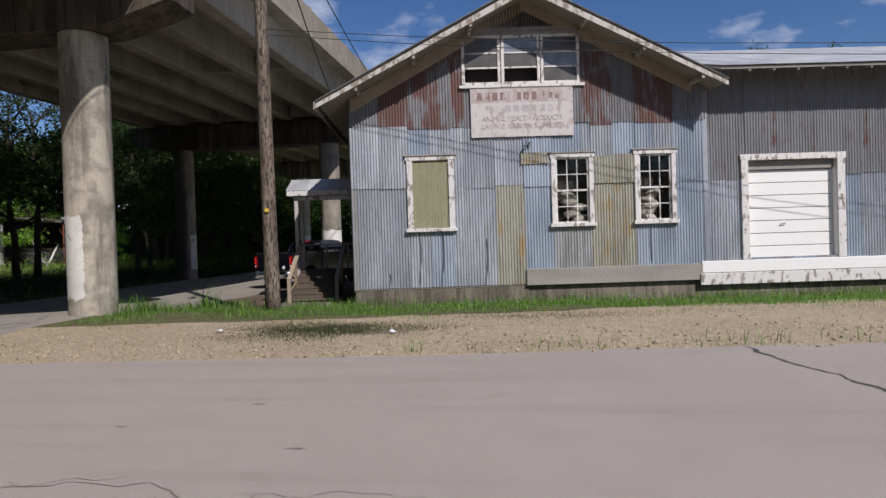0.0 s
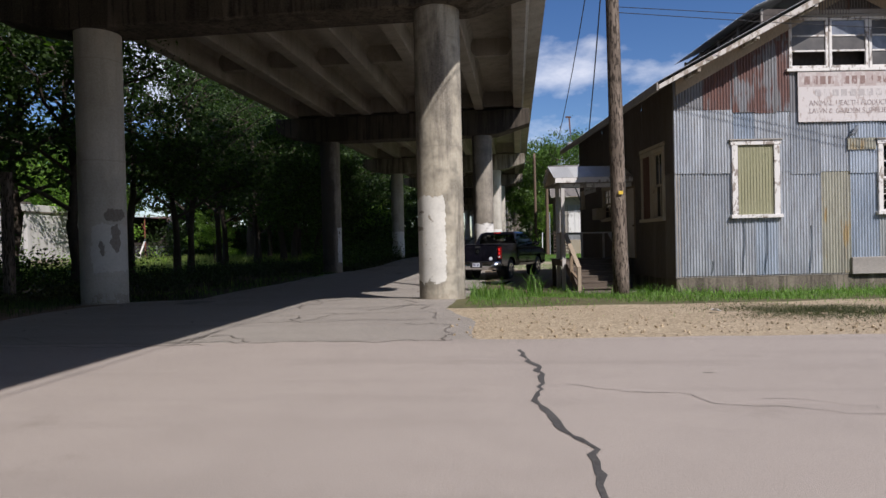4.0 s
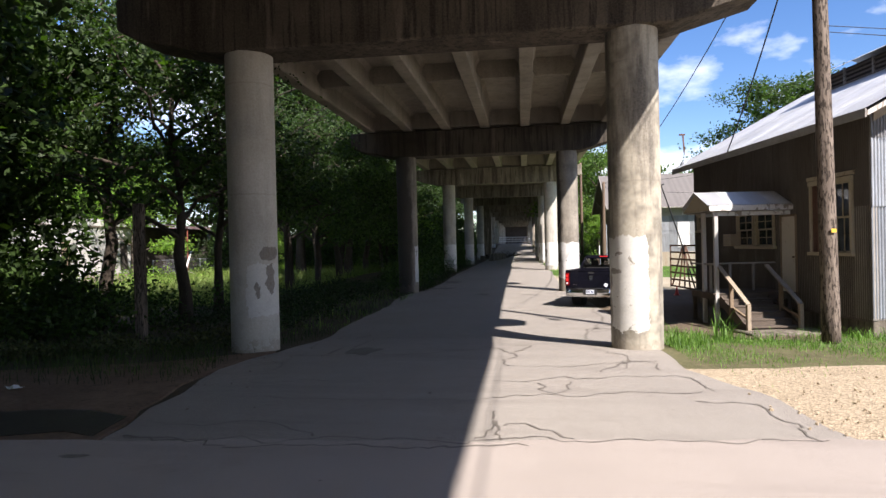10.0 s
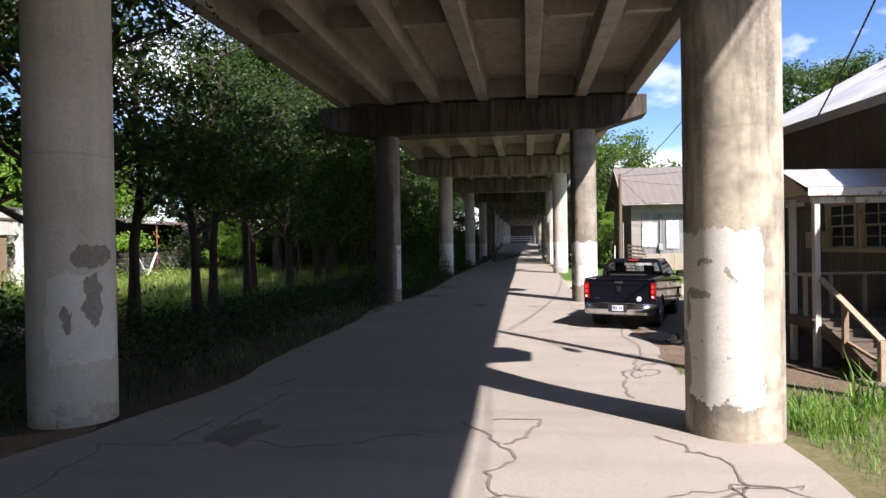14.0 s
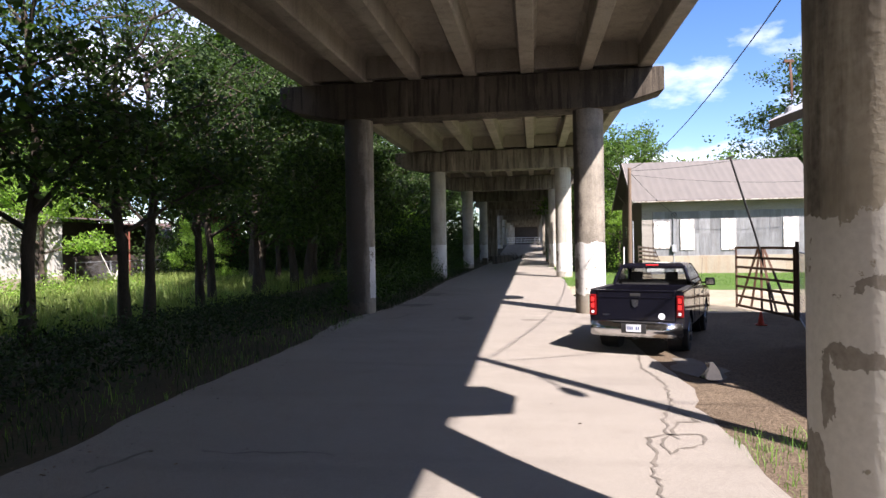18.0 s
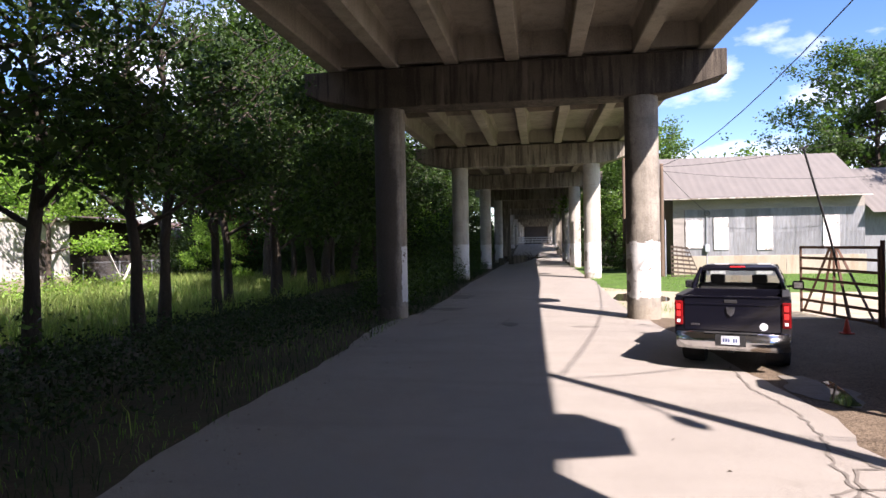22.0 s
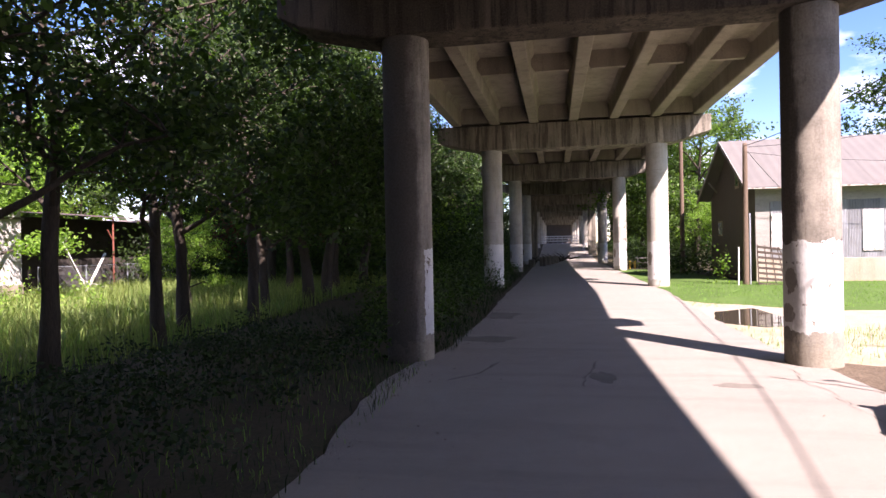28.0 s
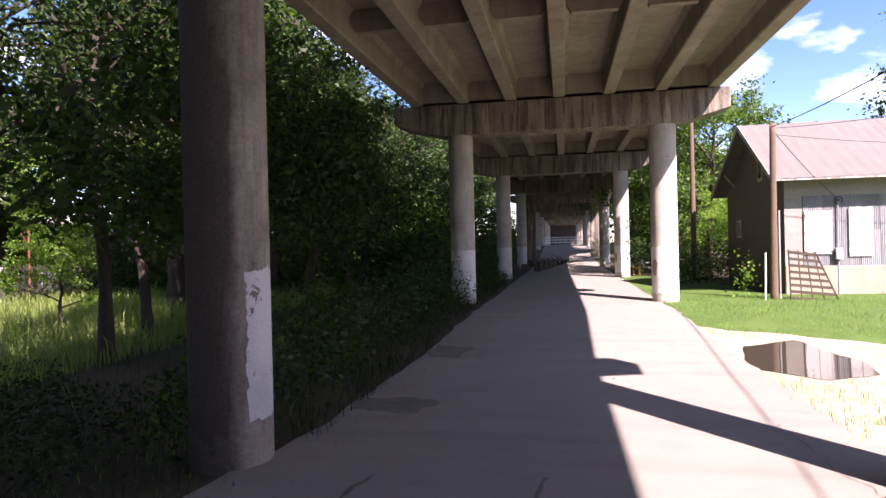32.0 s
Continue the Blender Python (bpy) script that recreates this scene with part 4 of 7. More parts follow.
def roof_slope(parent, p0, p1, q0, q1, mat, name="roof_sheet", wid=0.66, label=""):
    """Corrugated roof sheets from eave line p0-p1 up to ridge line q0-q1."""
    p0, p1, q0, q1 = map(Vector, (p0, p1, q0, q1))
    n = max(1, round((p1 - p0).length / wid))
    nor = (p1 - p0).cross(q0 - p0).normalized()
    if nor.z < 0:
        nor = -nor
    for i in range(n):
        a, b = i / n, (i + 1) / n
        segs = 36
        vs, fs = [], []
        for k in range(segs + 1):
            t = a + (b - a) * k / segs * 1.02
            t = min(t, 1.0)
            lift = nor * (0.010 * math.sin(math.tau * (p1 - p0).length * t / PITCH))
            vs += [p0.lerp(p1, t) + lift, q0.lerp(q1, t) + lift]
        for k in range(segs):
            fs.append((2 * k, 2 * k + 2, 2 * k + 3, 2 * k + 1))
        under(name, mesh_of(name, vs, fs, mat, True), parent, None, label)


OV = -0.92
roof_slope(warehouse, (-0.72, OV, 5.01), (-0.72, GD + 0.4, 5.01), (APEX_U, OV, APEX_Z), (APEX_U, GD + 0.4, APEX_Z), M["roof"])
roof_slope(warehouse, (9.66, OV, 5.30), (9.66, GD + 0.4, 5.30), (APEX_U, OV, APEX_Z), (APEX_U, GD + 0.4, APEX_Z), M["roof"])
roof_slope(warehouse, (9.5, OV, 5.62), (GW + WING + 0.4, OV, 5.62), (6.5, 6.2, 8.05), (GW + WING + 0.4, 6.2, 8.05), M["roof"])
part("roof_deck", prism_bm([(-0.62, 4.97), (APEX_U, 7.77), (APEX_U, 7.70), (-0.62, 4.90)], 1, OV + 0.05, GD + 0.3), M["grey_wood"], warehouse)
part("roof_deck", prism_bm([(9.58, 5.27), (APEX_U, 7.77), (APEX_U, 7.70), (9.58, 5.20)], 1, OV + 0.05, GD + 0.3), M["grey_wood"], warehouse)
part("roof_deck", prism_bm([(OV + 0.05, 5.60), (6.2, 8.0), (6.2, 7.93), (OV + 0.05, 5.53)], 0, GW + 0.1, GW + WING + 0.3), M["grey_wood"], warehouse)
for lo, hi in (((-0.70, 4.94), (APEX_U, 7.74)), ((9.62, 5.23), (APEX_U, 7.74))):
    part("barge_board", prism_bm([lo, hi, (hi[0], hi[1] - 0.17), (lo[0], lo[1] - 0.11)], 1, OV, OV + 0.04), M["barge"], warehouse, "peeling white barge board")
    part("frieze_board", prism_bm([(lo[0] + (0.75 if lo[0] < 0 else -0.6), lo[1] + 0.29), hi, (hi[0], hi[1] - 0.34), (lo[0] + (0.75 if lo[0] < 0 else -0.6), lo[1] - 0.08)], 1, -0.06, -0.03), M["tan_wood"], warehouse, "weathered frieze board")
part("fascia", box_bm(-0.75, -0.71, OV, GD + 0.3, 4.80, 4.99), M["grey_wood"], warehouse)
part("corner_trim", box_bm(9.32, 9.44, -0.035, -0.015, 0.66, 5.2), M["galv"], warehouse, "galvanised corner strip")


def sash_window(parent, m, w, h, cols, rows, casing, frame_mat, glass_mat, sill=True, head=True, label="", boarded=None):
    """A hung window: casing, sill, head, two sashes with glazing bars, panes. Origin at the lower left of the casing."""
    win = new("window")
    win.parent = parent
    win.matrix_basis = m
    for nm, q in (("jamb", (0, casing, -0.05, 0.05, 0.08, h - 0.1)), ("jamb", (w - casing, w, -0.05, 0.05, 0.08, h - 0.1)), ("head", (-0.03, w + 0.03, -0.06, 0.05, h - 0.12, h)), ("sill", (-0.05, w + 0.05, -0.10, 0.05, 0.0, 0.09))):
        part(nm, box_bm(*q, 0.006), frame_mat, win)
    if head:
        part("drip_cap", box_bm(-0.07, w + 0.07, -0.09, 0.02, h, h + 0.03), M["grey_wood"], win)
    ia, ib, za, zb = casing, w - casing, 0.09, h - 0.12
    if boarded:
        part("board", box_bm(ia, ib, 0.0, 0.03, za, zb), boarded, win, label or "faded green corrugated board")
        for k in range(12):
            x = ia + (ib - ia) * (k + 0.5) / 12
            part("board_rib", box_bm(x - 0.012, x + 0.012, -0.012, 0.002, za, zb), boarded, win)
        return win
    zm = (za + zb) / 2
    for lo, hi, d in ((za, zm + 0.02, 0.045), (zm - 0.02, zb, 0.015)):
        st = 0.045
        for q in ((ia, ia + st, lo, hi), (ib - st, ib, lo, hi), (ia + st, ib - st, lo, lo + st), (ia + st, ib - st, hi - st, hi)):
            part("sash_rail", box_bm(q[0], q[1], d - 0.02, d + 0.02, q[2], q[3]), frame_mat, win)
        pane = part("pane", box_bm(ia + st, ib - st, d + 0.004, d + 0.008, lo + st, hi - st), glass_mat, win)
        pane.visible_shadow = glass_mat is not M["glass_clear"]
        for k in range(1, cols):
            x = ia + st + (ib - ia - 2 * st) * k / cols
            part("glazing_bar", box_bm(x - 0.011, x + 0.011, d - 0.014, d + 0.012, lo + st, hi - st), frame_mat, win)
        for k in range(1, rows):
            z = lo + st + (hi - lo - 2 * st) * k / rows
            part("glazing_bar", box_bm(ia + st, ib - st, d - 0.0135, d + 0.0115, z - 0.011, z + 0.011), frame_mat, win)
    return win


sash_window(warehouse, pose(1.47, -0.02, 1.70), 1.24, 1.99, 1, 1, 0.15, M["white"], M["glass"], boarded=M["green_screen"])
sash_window(warehouse, pose(5.27, -0.02, 1.72), 1.12, 1.94, 3, 2, 0.12, M["white"], M["glass_clear"])
sash_window(warehouse, pose(7.48, -0.02, 1.73), 1.10, 1.96, 3, 2, 0.12, M["white"], M["glass_clear"])
# upper gable window: three bays of three lights
upper = new("window")
upper.parent = warehouse
upper.matrix_basis = pose(2.94, -0.03, 5.44)
for k in range(3):
    xa, xb = 0.06 + k * 1.04, 0.06 + k * 1.04 + 1.02
    for q in ((xa, xa + 0.075, 0.05, 1.36), (xb - 0.075, xb, 0.05, 1.36), (xa + 0.075, xb - 0.075, 0.05, 0.13), (xa + 0.075, xb - 0.075, 1.28, 1.36)):
        part("sash_rail", box_bm(q[0], q[1], -0.03, 0.03, q[2], q[3], 0.005), M["white"], upper)
    for j in range(3):
        za, zb = 0.14 + j * 0.385, 0.14 + j * 0.385 + 0.36
        gone = (k == 1 and j == 0) or (k == 0 and j == 0)
        if not gone:
            part("pane", box_bm(xa + 0.075, xb - 0.075, 0.0, 0.006, za, zb), M["glass_dusty" if (k + j) % 3 else "glass_pale"], upper, "dusty glass pane")
        if j:
            part("glazing_bar", box_bm(xa + 0.075, xb - 0.075, -0.02, 0.02, za - 0.04, za), M["white"], upper)
part("sill", box_bm(-0.02, 3.28, -0.07, 0.05, -0.02, 0.05), M["white"], upper)
part("head", box_bm(-0.02, 3.28, -0.06, 0.05, 1.36, 1.42), M["grey_wood"], upper)
# Dark panel in place of the unlit room behind the upper window.
part("curtain", box_bm(0.1, 3.2, 0.30, 0.34, 0.0, 1.4), M["dark_room"], upper, "dark panel for the unlit room behind the panes")
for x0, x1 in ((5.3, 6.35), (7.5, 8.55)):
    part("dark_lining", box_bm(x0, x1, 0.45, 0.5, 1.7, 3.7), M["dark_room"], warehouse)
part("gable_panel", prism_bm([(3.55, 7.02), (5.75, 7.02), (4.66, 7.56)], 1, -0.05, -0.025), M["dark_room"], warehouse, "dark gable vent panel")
part("gable_rail", box_bm(3.3, 6.0, -0.07, -0.02, 6.88, 6.98), M["grey_wood"], warehouse)

# faded sign board under the window
sign = thing("sign_board", "faded white painted sign board with worn lettering on the warehouse", "sign", B @ pose(3.20, -0.045, 4.12))
part("panel", box_bm(0, 2.70, -0.03, 0.0, 0, 1.30, 0.006), M["sign"], sign)
part("faded_band", box_bm(0.03, 2.67, -0.0305, -0.029, 0.90, 1.27), M["sign_band"], sign, "faded brownish band of old paint")


def lettering(text, size, x, z, w, mat, parent, name="lettering"):
    cu = bpy.data.curves.new(name, "FONT")
    cu.body, cu.size, cu.extrude = text, size, 0.002
    tmp = bpy.data.objects.new(name, cu)
    scene.collection.objects.link(tmp)
    me = bpy.data.meshes.new_from_object(tmp.evaluated_get(bpy.context.evaluated_depsgraph_get()))
    bpy.data.objects.remove(tmp)
    xs = [v.co.x for v in me.vertices]
    k = w / (max(xs) - min(xs))
    for v in me.vertices:
        v.co.x *= k
    me.materials.clear()
    me.materials.append(mat)
    return under(name, me, parent, pose(x, -0.034, z, 90, 0, 0))


for k in range(9):
    if k != 4:
        part("letter_bar", box_bm(0.17 + k * 0.205, 0.31 + k * 0.205, -0.034, -0.031, 0.96, 1.17), M["sign_red"], sign)
for q in ((2.05, 2.17), (2.22, 2.34)):
    part("letter_bar", box_bm(q[0], q[1], -0.034, -0.031, 0.98, 1.15), M["sign_red"], sign)
for k in range(8):
    part("letter_bar", box_bm(0.45 + k * 0.225, 0.60 + k * 0.225, -0.034, -0.031, 0.66, 0.83), M["sign_pale"], sign)
for z, words in ((0.42, (("ANIMAL", 0.28, 0.62), ("HEALTH", 0.97, 0.58), ("PRODUCTS", 1.62, 0.76))),
                 (0.22, (("LAWN", 0.28, 0.45), ("&", 0.79, 0.11), ("GARDEN", 0.97, 0.62), ("SUPPLIES", 1.66, 0.72)))):
    for word, x, w in words:
        lettering(word, 0.19, x, z, w, M["sign_text"], sign)

# overhead door, its frame and the boards along the foot of the wall
garage = new("garage_door")
garage.parent = warehouse
garage.matrix_basis = pose(10.31, -0.02, 0.70)
for nm, q in (("jamb", (0, 0.19, 0, 2.62)), ("jamb", (2.57, 2.78, 0, 2.62)), ("head", (-0.03, 2.81, 2.62, 2.78))):
    part(nm, box_bm(q[0], q[1], -0.05, 0.0, q[2], q[3], 0.006), M["white"], garage, "peeling white door frame")
part("reveal", box_bm(0.14, 0.20, 0.0, 0.22, 0, 2.66), M["white_clean"], garage)
part("reveal", box_bm(2.56, 2.62, 0.0, 0.22, 0, 2.66), M["white_clean"], garage)
part("header_board", box_bm(0.2, 2.56, 0.10, 0.13, 2.38, 2.66), M["grey_wood"], garage)
for k in range(7):
    part("door_panel", box_bm(0.2, 2.56, 0.17, 0.21, 0.01 + k * 0.338, 0.01 + k * 0.338 + 0.322, 0.006), M["white_clean"], garage, "white overhead door panel")
part("handle", tube_bm([(1.12, 0.15, 0.88), (1.12, 0.13, 0.92), (1.24, 0.13, 0.92), (1.25, 0.15, 0.94)], 0.012, 6), M["rusty"], garage)
part("base_board", box_bm(4.55, 9.2, -0.07, -0.02, 0.20, 0.64, 0.012), M["grey_wood"], warehouse, "grey weathered plank")
part("base_board", box_bm(9.2, GW + WING, -0.09, -0.02, 0.38, 0.69, 0.012), M["white_clean"], warehouse, "white-painted plank")
part("base_board", box_bm(9.15, GW + WING, -0.11, -0.03, 0.06, 0.37, 0.012), M["white"], warehouse, "rotting white-painted plank")

# rafters under the wing eave and the gable
for k in range(20):
    u = 10.2 + k * 0.62
    part("rafter_tail", beam_bm((u, OV + 0.06, 5.52), (u, 0.0, 5.83), 0.06, 0.10), M["grey_wood"], warehouse)
for k in range(1, 4):
    for s in (-1, 1):
        u = APEX_U + s * k * 1.45
        z = gable_top(u) - 0.24
        part("lookout", box_bm(u - 0.04, u + 0.04, OV + 0.04, 0.0, z - 0.06, z + 0.03), M["barge"], warehouse)

# louvred monitor on the ridge
mon = new("roof_monitor")
mon.parent = warehouse
mon.matrix_basis = pose(0, 0, 0)
tagged(mon, "louvred ridge monitor with a metal roof")
part("monitor_wall", box_bm(3.40, 5.92, 1.85, 7.2, 6.6, 7.72), M["dark_room"], mon)
for k in range(5):
    part("louvre", beam_bm((3.36, 1.85, 7.08 + k * 0.135), (3.36, 7.2, 7.08 + k * 0.135), 0.012, 0.10, up=(0.6, 0, 1)), M["galv_dark"], mon)
for v in (1.85, 3.2, 4.5, 5.85, 7.15):
    part("louvre_post", box_bm(3.33, 3.39, v, v + 0.07, 6.95, 7.74), M["grey_wood"], mon)
for a, b in ((3.05, 4.66), (6.27, 4.66)):
    roof_slope(mon, (a, 1.6, 7.74), (a, 7.45, 7.74), (b, 1.6, 8.42), (b, 7.45, 8.42), M["roof"])

# side windows, door and porch
SIDE = pose(0, 0, 0, 0, 0, -90)
for v0, w, z0, h, c, r in ((1.40, 0.80, 1.70, 1.98, 2, 1), (5.24, 1.14, 1.86, 1.24, 2, 2), (6.44, 1.14, 1.86, 1.24, 2, 2), (9.6, 0.54, 2.46, 0.74, 2, 1)):
    sash_window(warehouse, pose(-0.02, v0, z0) @ SIDE, w, h, c, r, 0.09, M["cream"], M["glass"], head=False)
side_door = new("door")
side_door.parent = warehouse
side_door.matrix_basis = pose(-0.03, 3.80, 0.64) @ SIDE
part("leaf", box_bm(0.06, 0.76, 0.0, 0.045, 0, 2.16, 0.005), M["door_paint"], side_door, "pale weathered door")
part("handle", tube_bm([(0.68, -0.05, 1.0), (0.68, 0.0, 1.0)], 0.025, 8), M["rusty"], side_door)
for q in ((0, 0.06, 0, 2.22), (0.76, 0.82, 0, 2.22), (0.06, 0.76, 2.16, 2.22)):
    part("frame", box_bm(q[0], q[1], -0.02, 0.06, q[2], q[3]), M["brown_wood"], side_door)
ac = new("air_conditioner")
ac.parent = warehouse
ac.matrix_basis = pose(-0.02, 6.9, 1.95) @ SIDE
part("casing", box_bm(0.1, 0.66, -0.32, 0.0, 0, 0.40, 0.01), M["cream"], ac, "box air conditioner")
for k in range(6):
    part("grille_bar", box_bm(0.13, 0.63, -0.326, -0.318, 0.05 + k * 0.055, 0.07 + k * 0.055), M["grey_wood"], ac)
sash_window(warehouse, pose(-0.02, 2.32, 1.70) @ SIDE, 0.82, 1.98, 1, 1, 0.09, M["cream"], M["glass"], head=False, label="faded red-brown board", boarded=M["red_board"])
part("window_head", box_bm(-0.07, -0.02, 0.5, 2.42, 3.70, 3.80, 0.006), M["cream"], warehouse, "weathered window head board")

porch = thing("porch", "weathered wooden porch with steps and tin gable roof", "porch", B)
PA, PB, PF, PU, GZ = 3.28, 4.9, 0.64, -2.24, -0.28
part("floor_frame", box_bm(PU, -0.05, PA + 0.02, PB, PF - 0.2, PF - 0.04), M["porch_wood"], porch)
for k in range(16):
    part("floor_board", box_bm(PU - 0.05 + k * 0.14, PU - 0.05 + k * 0.14 + 0.128, PA, PB + 0.03, PF - 0.035, PF), M["porch_wood"], porch)
for u, v, hi in ((PU + 0.07, PA + 0.05, 3.0), (PU + 0.07, 4.12, 3.0), (PU + 0.07, PB - 0.05, PF), (-0.1, PA + 0.05, PF)):
    part("post", box_bm(u - 0.055, u + 0.055, v - 0.055, v + 0.055, -0.5, hi, 0.006), M["post_paint"] if hi > 1 else M["porch_wood"], porch, "worn white porch post" if hi > 1 else "")
for a, b in (((PU + 0.07, PA + 0.05, 1.46), (PU + 0.07, PB, 1.46)), ((PU + 0.07, 4.12, 1.46), (-0.05, 4.12, 1.46))):
    part("handrail", beam_bm(a, b, 0.09, 0.045), M["grey_wood"], porch)
for u, v in ((-1.4, 4.12), (-0.7, 4.12), (PU + 0.07, 3.7)):
    part("baluster", box_bm(u - 0.03, u + 0.03, v - 0.03, v + 0.03, PF, 1.44), M["grey_wood"], porch)
RV = (3.15, 4.1, 5.05)
for a in (RV[0], RV[2]):
    roof_slope(porch, (-2.46, a, 3.16), (0.0, a, 3.16), (-2.46, RV[1], 3.60), (0.0, RV[1], 3.60), M["roof"], wid=0.7)
    part("fascia", box_bm(-2.42, 0.0, a - 0.015 if a < 4 else a - 0.01, a + 0.02, 3.0, 3.15), M["white"], porch, "peeling white fascia")
part("gable_board", prism_bm([(RV[0], 3.02), (RV[1], 3.56), (RV[2], 3.02)], 0, -2.40, -2.36), M["cream"], porch)
part("ceiling_board", box_bm(-2.35, 0.0, RV[0] + 0.05, RV[2] - 0.05, 2.98, 3.01), M["grey_wood"], porch)
part("beam", box_bm(PU, 0.0, PA, PA + 0.12, 2.86, 2.975), M["white"], porch)
for k in range(5):
    z = PF - (k + 1) * 0.153
    v = PA - 0.02 - k * 0.30
    part("tread", box_bm(-2.12, -0.72, v - 0.32, v, z - 0.045, z, 0.006), M["porch_wood"], porch, "worn dark step")
    part("riser", box_bm(-2.08, -0.76, v - 0.03, v - 0.01, z, z + 0.10), M["porch_wood"], porch)
for u in (-2.10, -0.72):
    part("stringer", beam_bm((u, PA - 0.02, PF - 0.18), (u, PA - 1.60, GZ + 0.02), 0.05, 0.24), M["porch_wood"], porch)
    part("handrail", beam_bm((u, PA + 0.05, 1.42), (u, PA - 1.62, 0.46), 0.12, 0.045), M["grey_wood"] if u > -2 else M["tan_wood"], porch, "sloping stair rail")
    part("newel", box_bm(u - 0.05, u + 0.05, PA - 1.66, PA - 1.56, GZ - 0.1, 0.46, 0.006), M["tan_wood"], porch)
    part("baluster", box_bm(u - 0.045, u + 0.045, PA - 0.72, PA - 0.64, 0.0, 1.0), M["brown_wood"], porch)
    part("brace", beam_bm((u, PA - 1.55, 0.1), (u, PA - 0.75, 0.3), 0.06, 0.05), M["brown_wood"], porch)
pad = part("step_pad", box_bm(-2.35, -0.3, 0.95, 2.0, GZ - 0.3, GZ + 0.07, 0.02), M["foundation"], None, "flat concrete pad at the foot of the steps", B)
tagged(pad, category="concrete pad")
notice = thing("notice_board", "faded grey-white arched notice board on the shaded warehouse wall", "sign", B @ pose(-0.035, 9.02, 3.02) @ SIDE)
NB = 1.7
part("panel", prism_bm([(0, 0), (NB, 0)] + [(NB / 2 + NB / 2 * math.cos(math.pi * k / 14), 0.72 + 0.20 * math.sin(math.pi * k / 14)) for k in range(15)], 1, -0.03, 0.0), M["notice"], notice)
for text, x, z, w in (("ANIMAL", 0.12, 0.27, 0.64), ("HEALTH", 0.84, 0.27, 0.64), ("LAWN", 0.12, 0.10, 0.46), ("&", 0.66, 0.10, 0.12), ("GARDEN", 0.86, 0.10, 0.66)):
    lettering(text, 0.14, x, z, w, M["grey_wood"], notice)
for k in range(7):
    part("letter_bar", box_bm(0.16 + k * 0.2, 0.29 + k * 0.2, -0.034, -0.029, 0.62, 0.76), M["letter_faint"], notice)
for k in range(3):
    part("letter_bar", box_bm(0.60 + k * 0.16, 0.70 + k * 0.16, -0.034, -0.029, 0.46, 0.55), M["letter_faint"], notice)
pipe = thing("vent_pipe", "thin rusty vent pipe standing at the warehouse roof edge", "pipe", B @ pose(-0.39, 9.9, 5.18))
part("tube", tube_bm([(0, 0, -0.1), (0.02, 0, 0.57), (-0.02, 0, 1.15)], 0.03, 10), M["rusty"], pipe, "", None, True)
part("flashing", tube_bm([(0, 0, -0.06), (0, 0, 0.06), (0, 0, 0.12)], [0.16, 0.12, 0.05], 10), M["galv"], pipe)
part("bracket", box_bm(-0.16, 0.06, -0.03, 0.03, 1.12, 1.18), M["rusty"], pipe)

# ---- utility poles and wires ----


def pole(name, label, x, y, h, r0, r1, mat, lean=(0, 0)):
    p = thing(name, label, "utility pole", pose(x, y, 0))
    n = 16
    part("shaft", tube_bm([(lean[0] * i / n, lean[1] * i / n, -0.3 + (h + 0.3) * i / n) for i in range(n + 1)], [r0 + (r1 - r0) * i / n for i in range(n + 1)], 18), mat, p, "", None, True)
    return p


main_pole = pole("utility_pole", "rough grey-brown wooden utility pole at the grass edge", -1.72, 12.22, 11.6, 0.185, 0.125, M["pole_wood"], (-0.12, 0.1))
part("tag", box_bm(-0.05, 0.05, -0.195, -0.178, 2.28, 2.36), M["yellow"], main_pole, "yellow number tag")
part("lamp_arm", tube_bm([(0.0, -0.1, 9.1), (0.35, -0.8, 9.42), (0.75, -1.6, 9.5)], [0.03, 0.028, 0.025], 8), M["galv"], main_pole, "steel lamp arm", None, True)
part("lamp_head", tube_bm([(0.72, -1.55, 9.5), (0.80, -1.72, 9.5), (0.92, -1.98, 9.48), (1.0, -2.15, 9.46)], [0.05, 0.13, 0.15, 0.05], 12), M["galv"], main_pole, "grey street lamp head", None, True)
shed_pole = pole("utility_pole", "brown leaning service pole before the shed", -1.55, 50.6, 7.15, 0.16, 0.11, M["brown_pole"], (0.06, 0))
part("conduit", tube_bm([(0.22, -0.05, 0.0), (0.22, -0.05, 3.6)], 0.035, 8), M["galv"], shed_pole)
pole("utility_pole", "dark-footed brown utility pole beyond the viaduct", -2.1, 63.6, 10.4, 0.17, 0.12, M["brown_pole"])


def wire(a, b, sag, r=0.013, name="overhead_wire", label="black overhead wire strung between poles"):
    a, b = Vector(a), Vector(b)
    pts = []
    for i in range(15):
        t = i / 14
        p = a.lerp(b, t)
        p.z -= sag * 4 * t * (1 - t)
        pts.append(p)
    ob = part(name, tube_bm(pts, r, 5), M["wire"], None, label)
    tagged(ob, category="wire", group="overhead wires")


wire((-1.75, 12.2, 6.68), (46, 14.0, 6.9), 1.45, 0.009)
wire((-1.75, 12.2, 6.55), (46, 14.0, 6.7), 1.58, 0.009)
wire((-1.75, 12.3, 10.6), (-1.55, 50.6, 7.0), 1.55, 0.018)
ev = B @ Vector((-0.66, 5.9, 4.82))
wire((-1.75, 12.3, 10.4), ev, 0.35, 0.02)
wire((-1.75, 12.2, 10.9), (-2.5, -40, 10.8), 0.8)
wire((-1.49, 50.6, 6.95), (14.0, 48, 9.2), 0.6)
wire((-1.49, 50.6, 6.9), (1.78, 52.85, 4.1), 0.15)
wire((-1.49, 50.6, 6.7), (11.5, 52.2, 6.1), 0.3, 0.011)

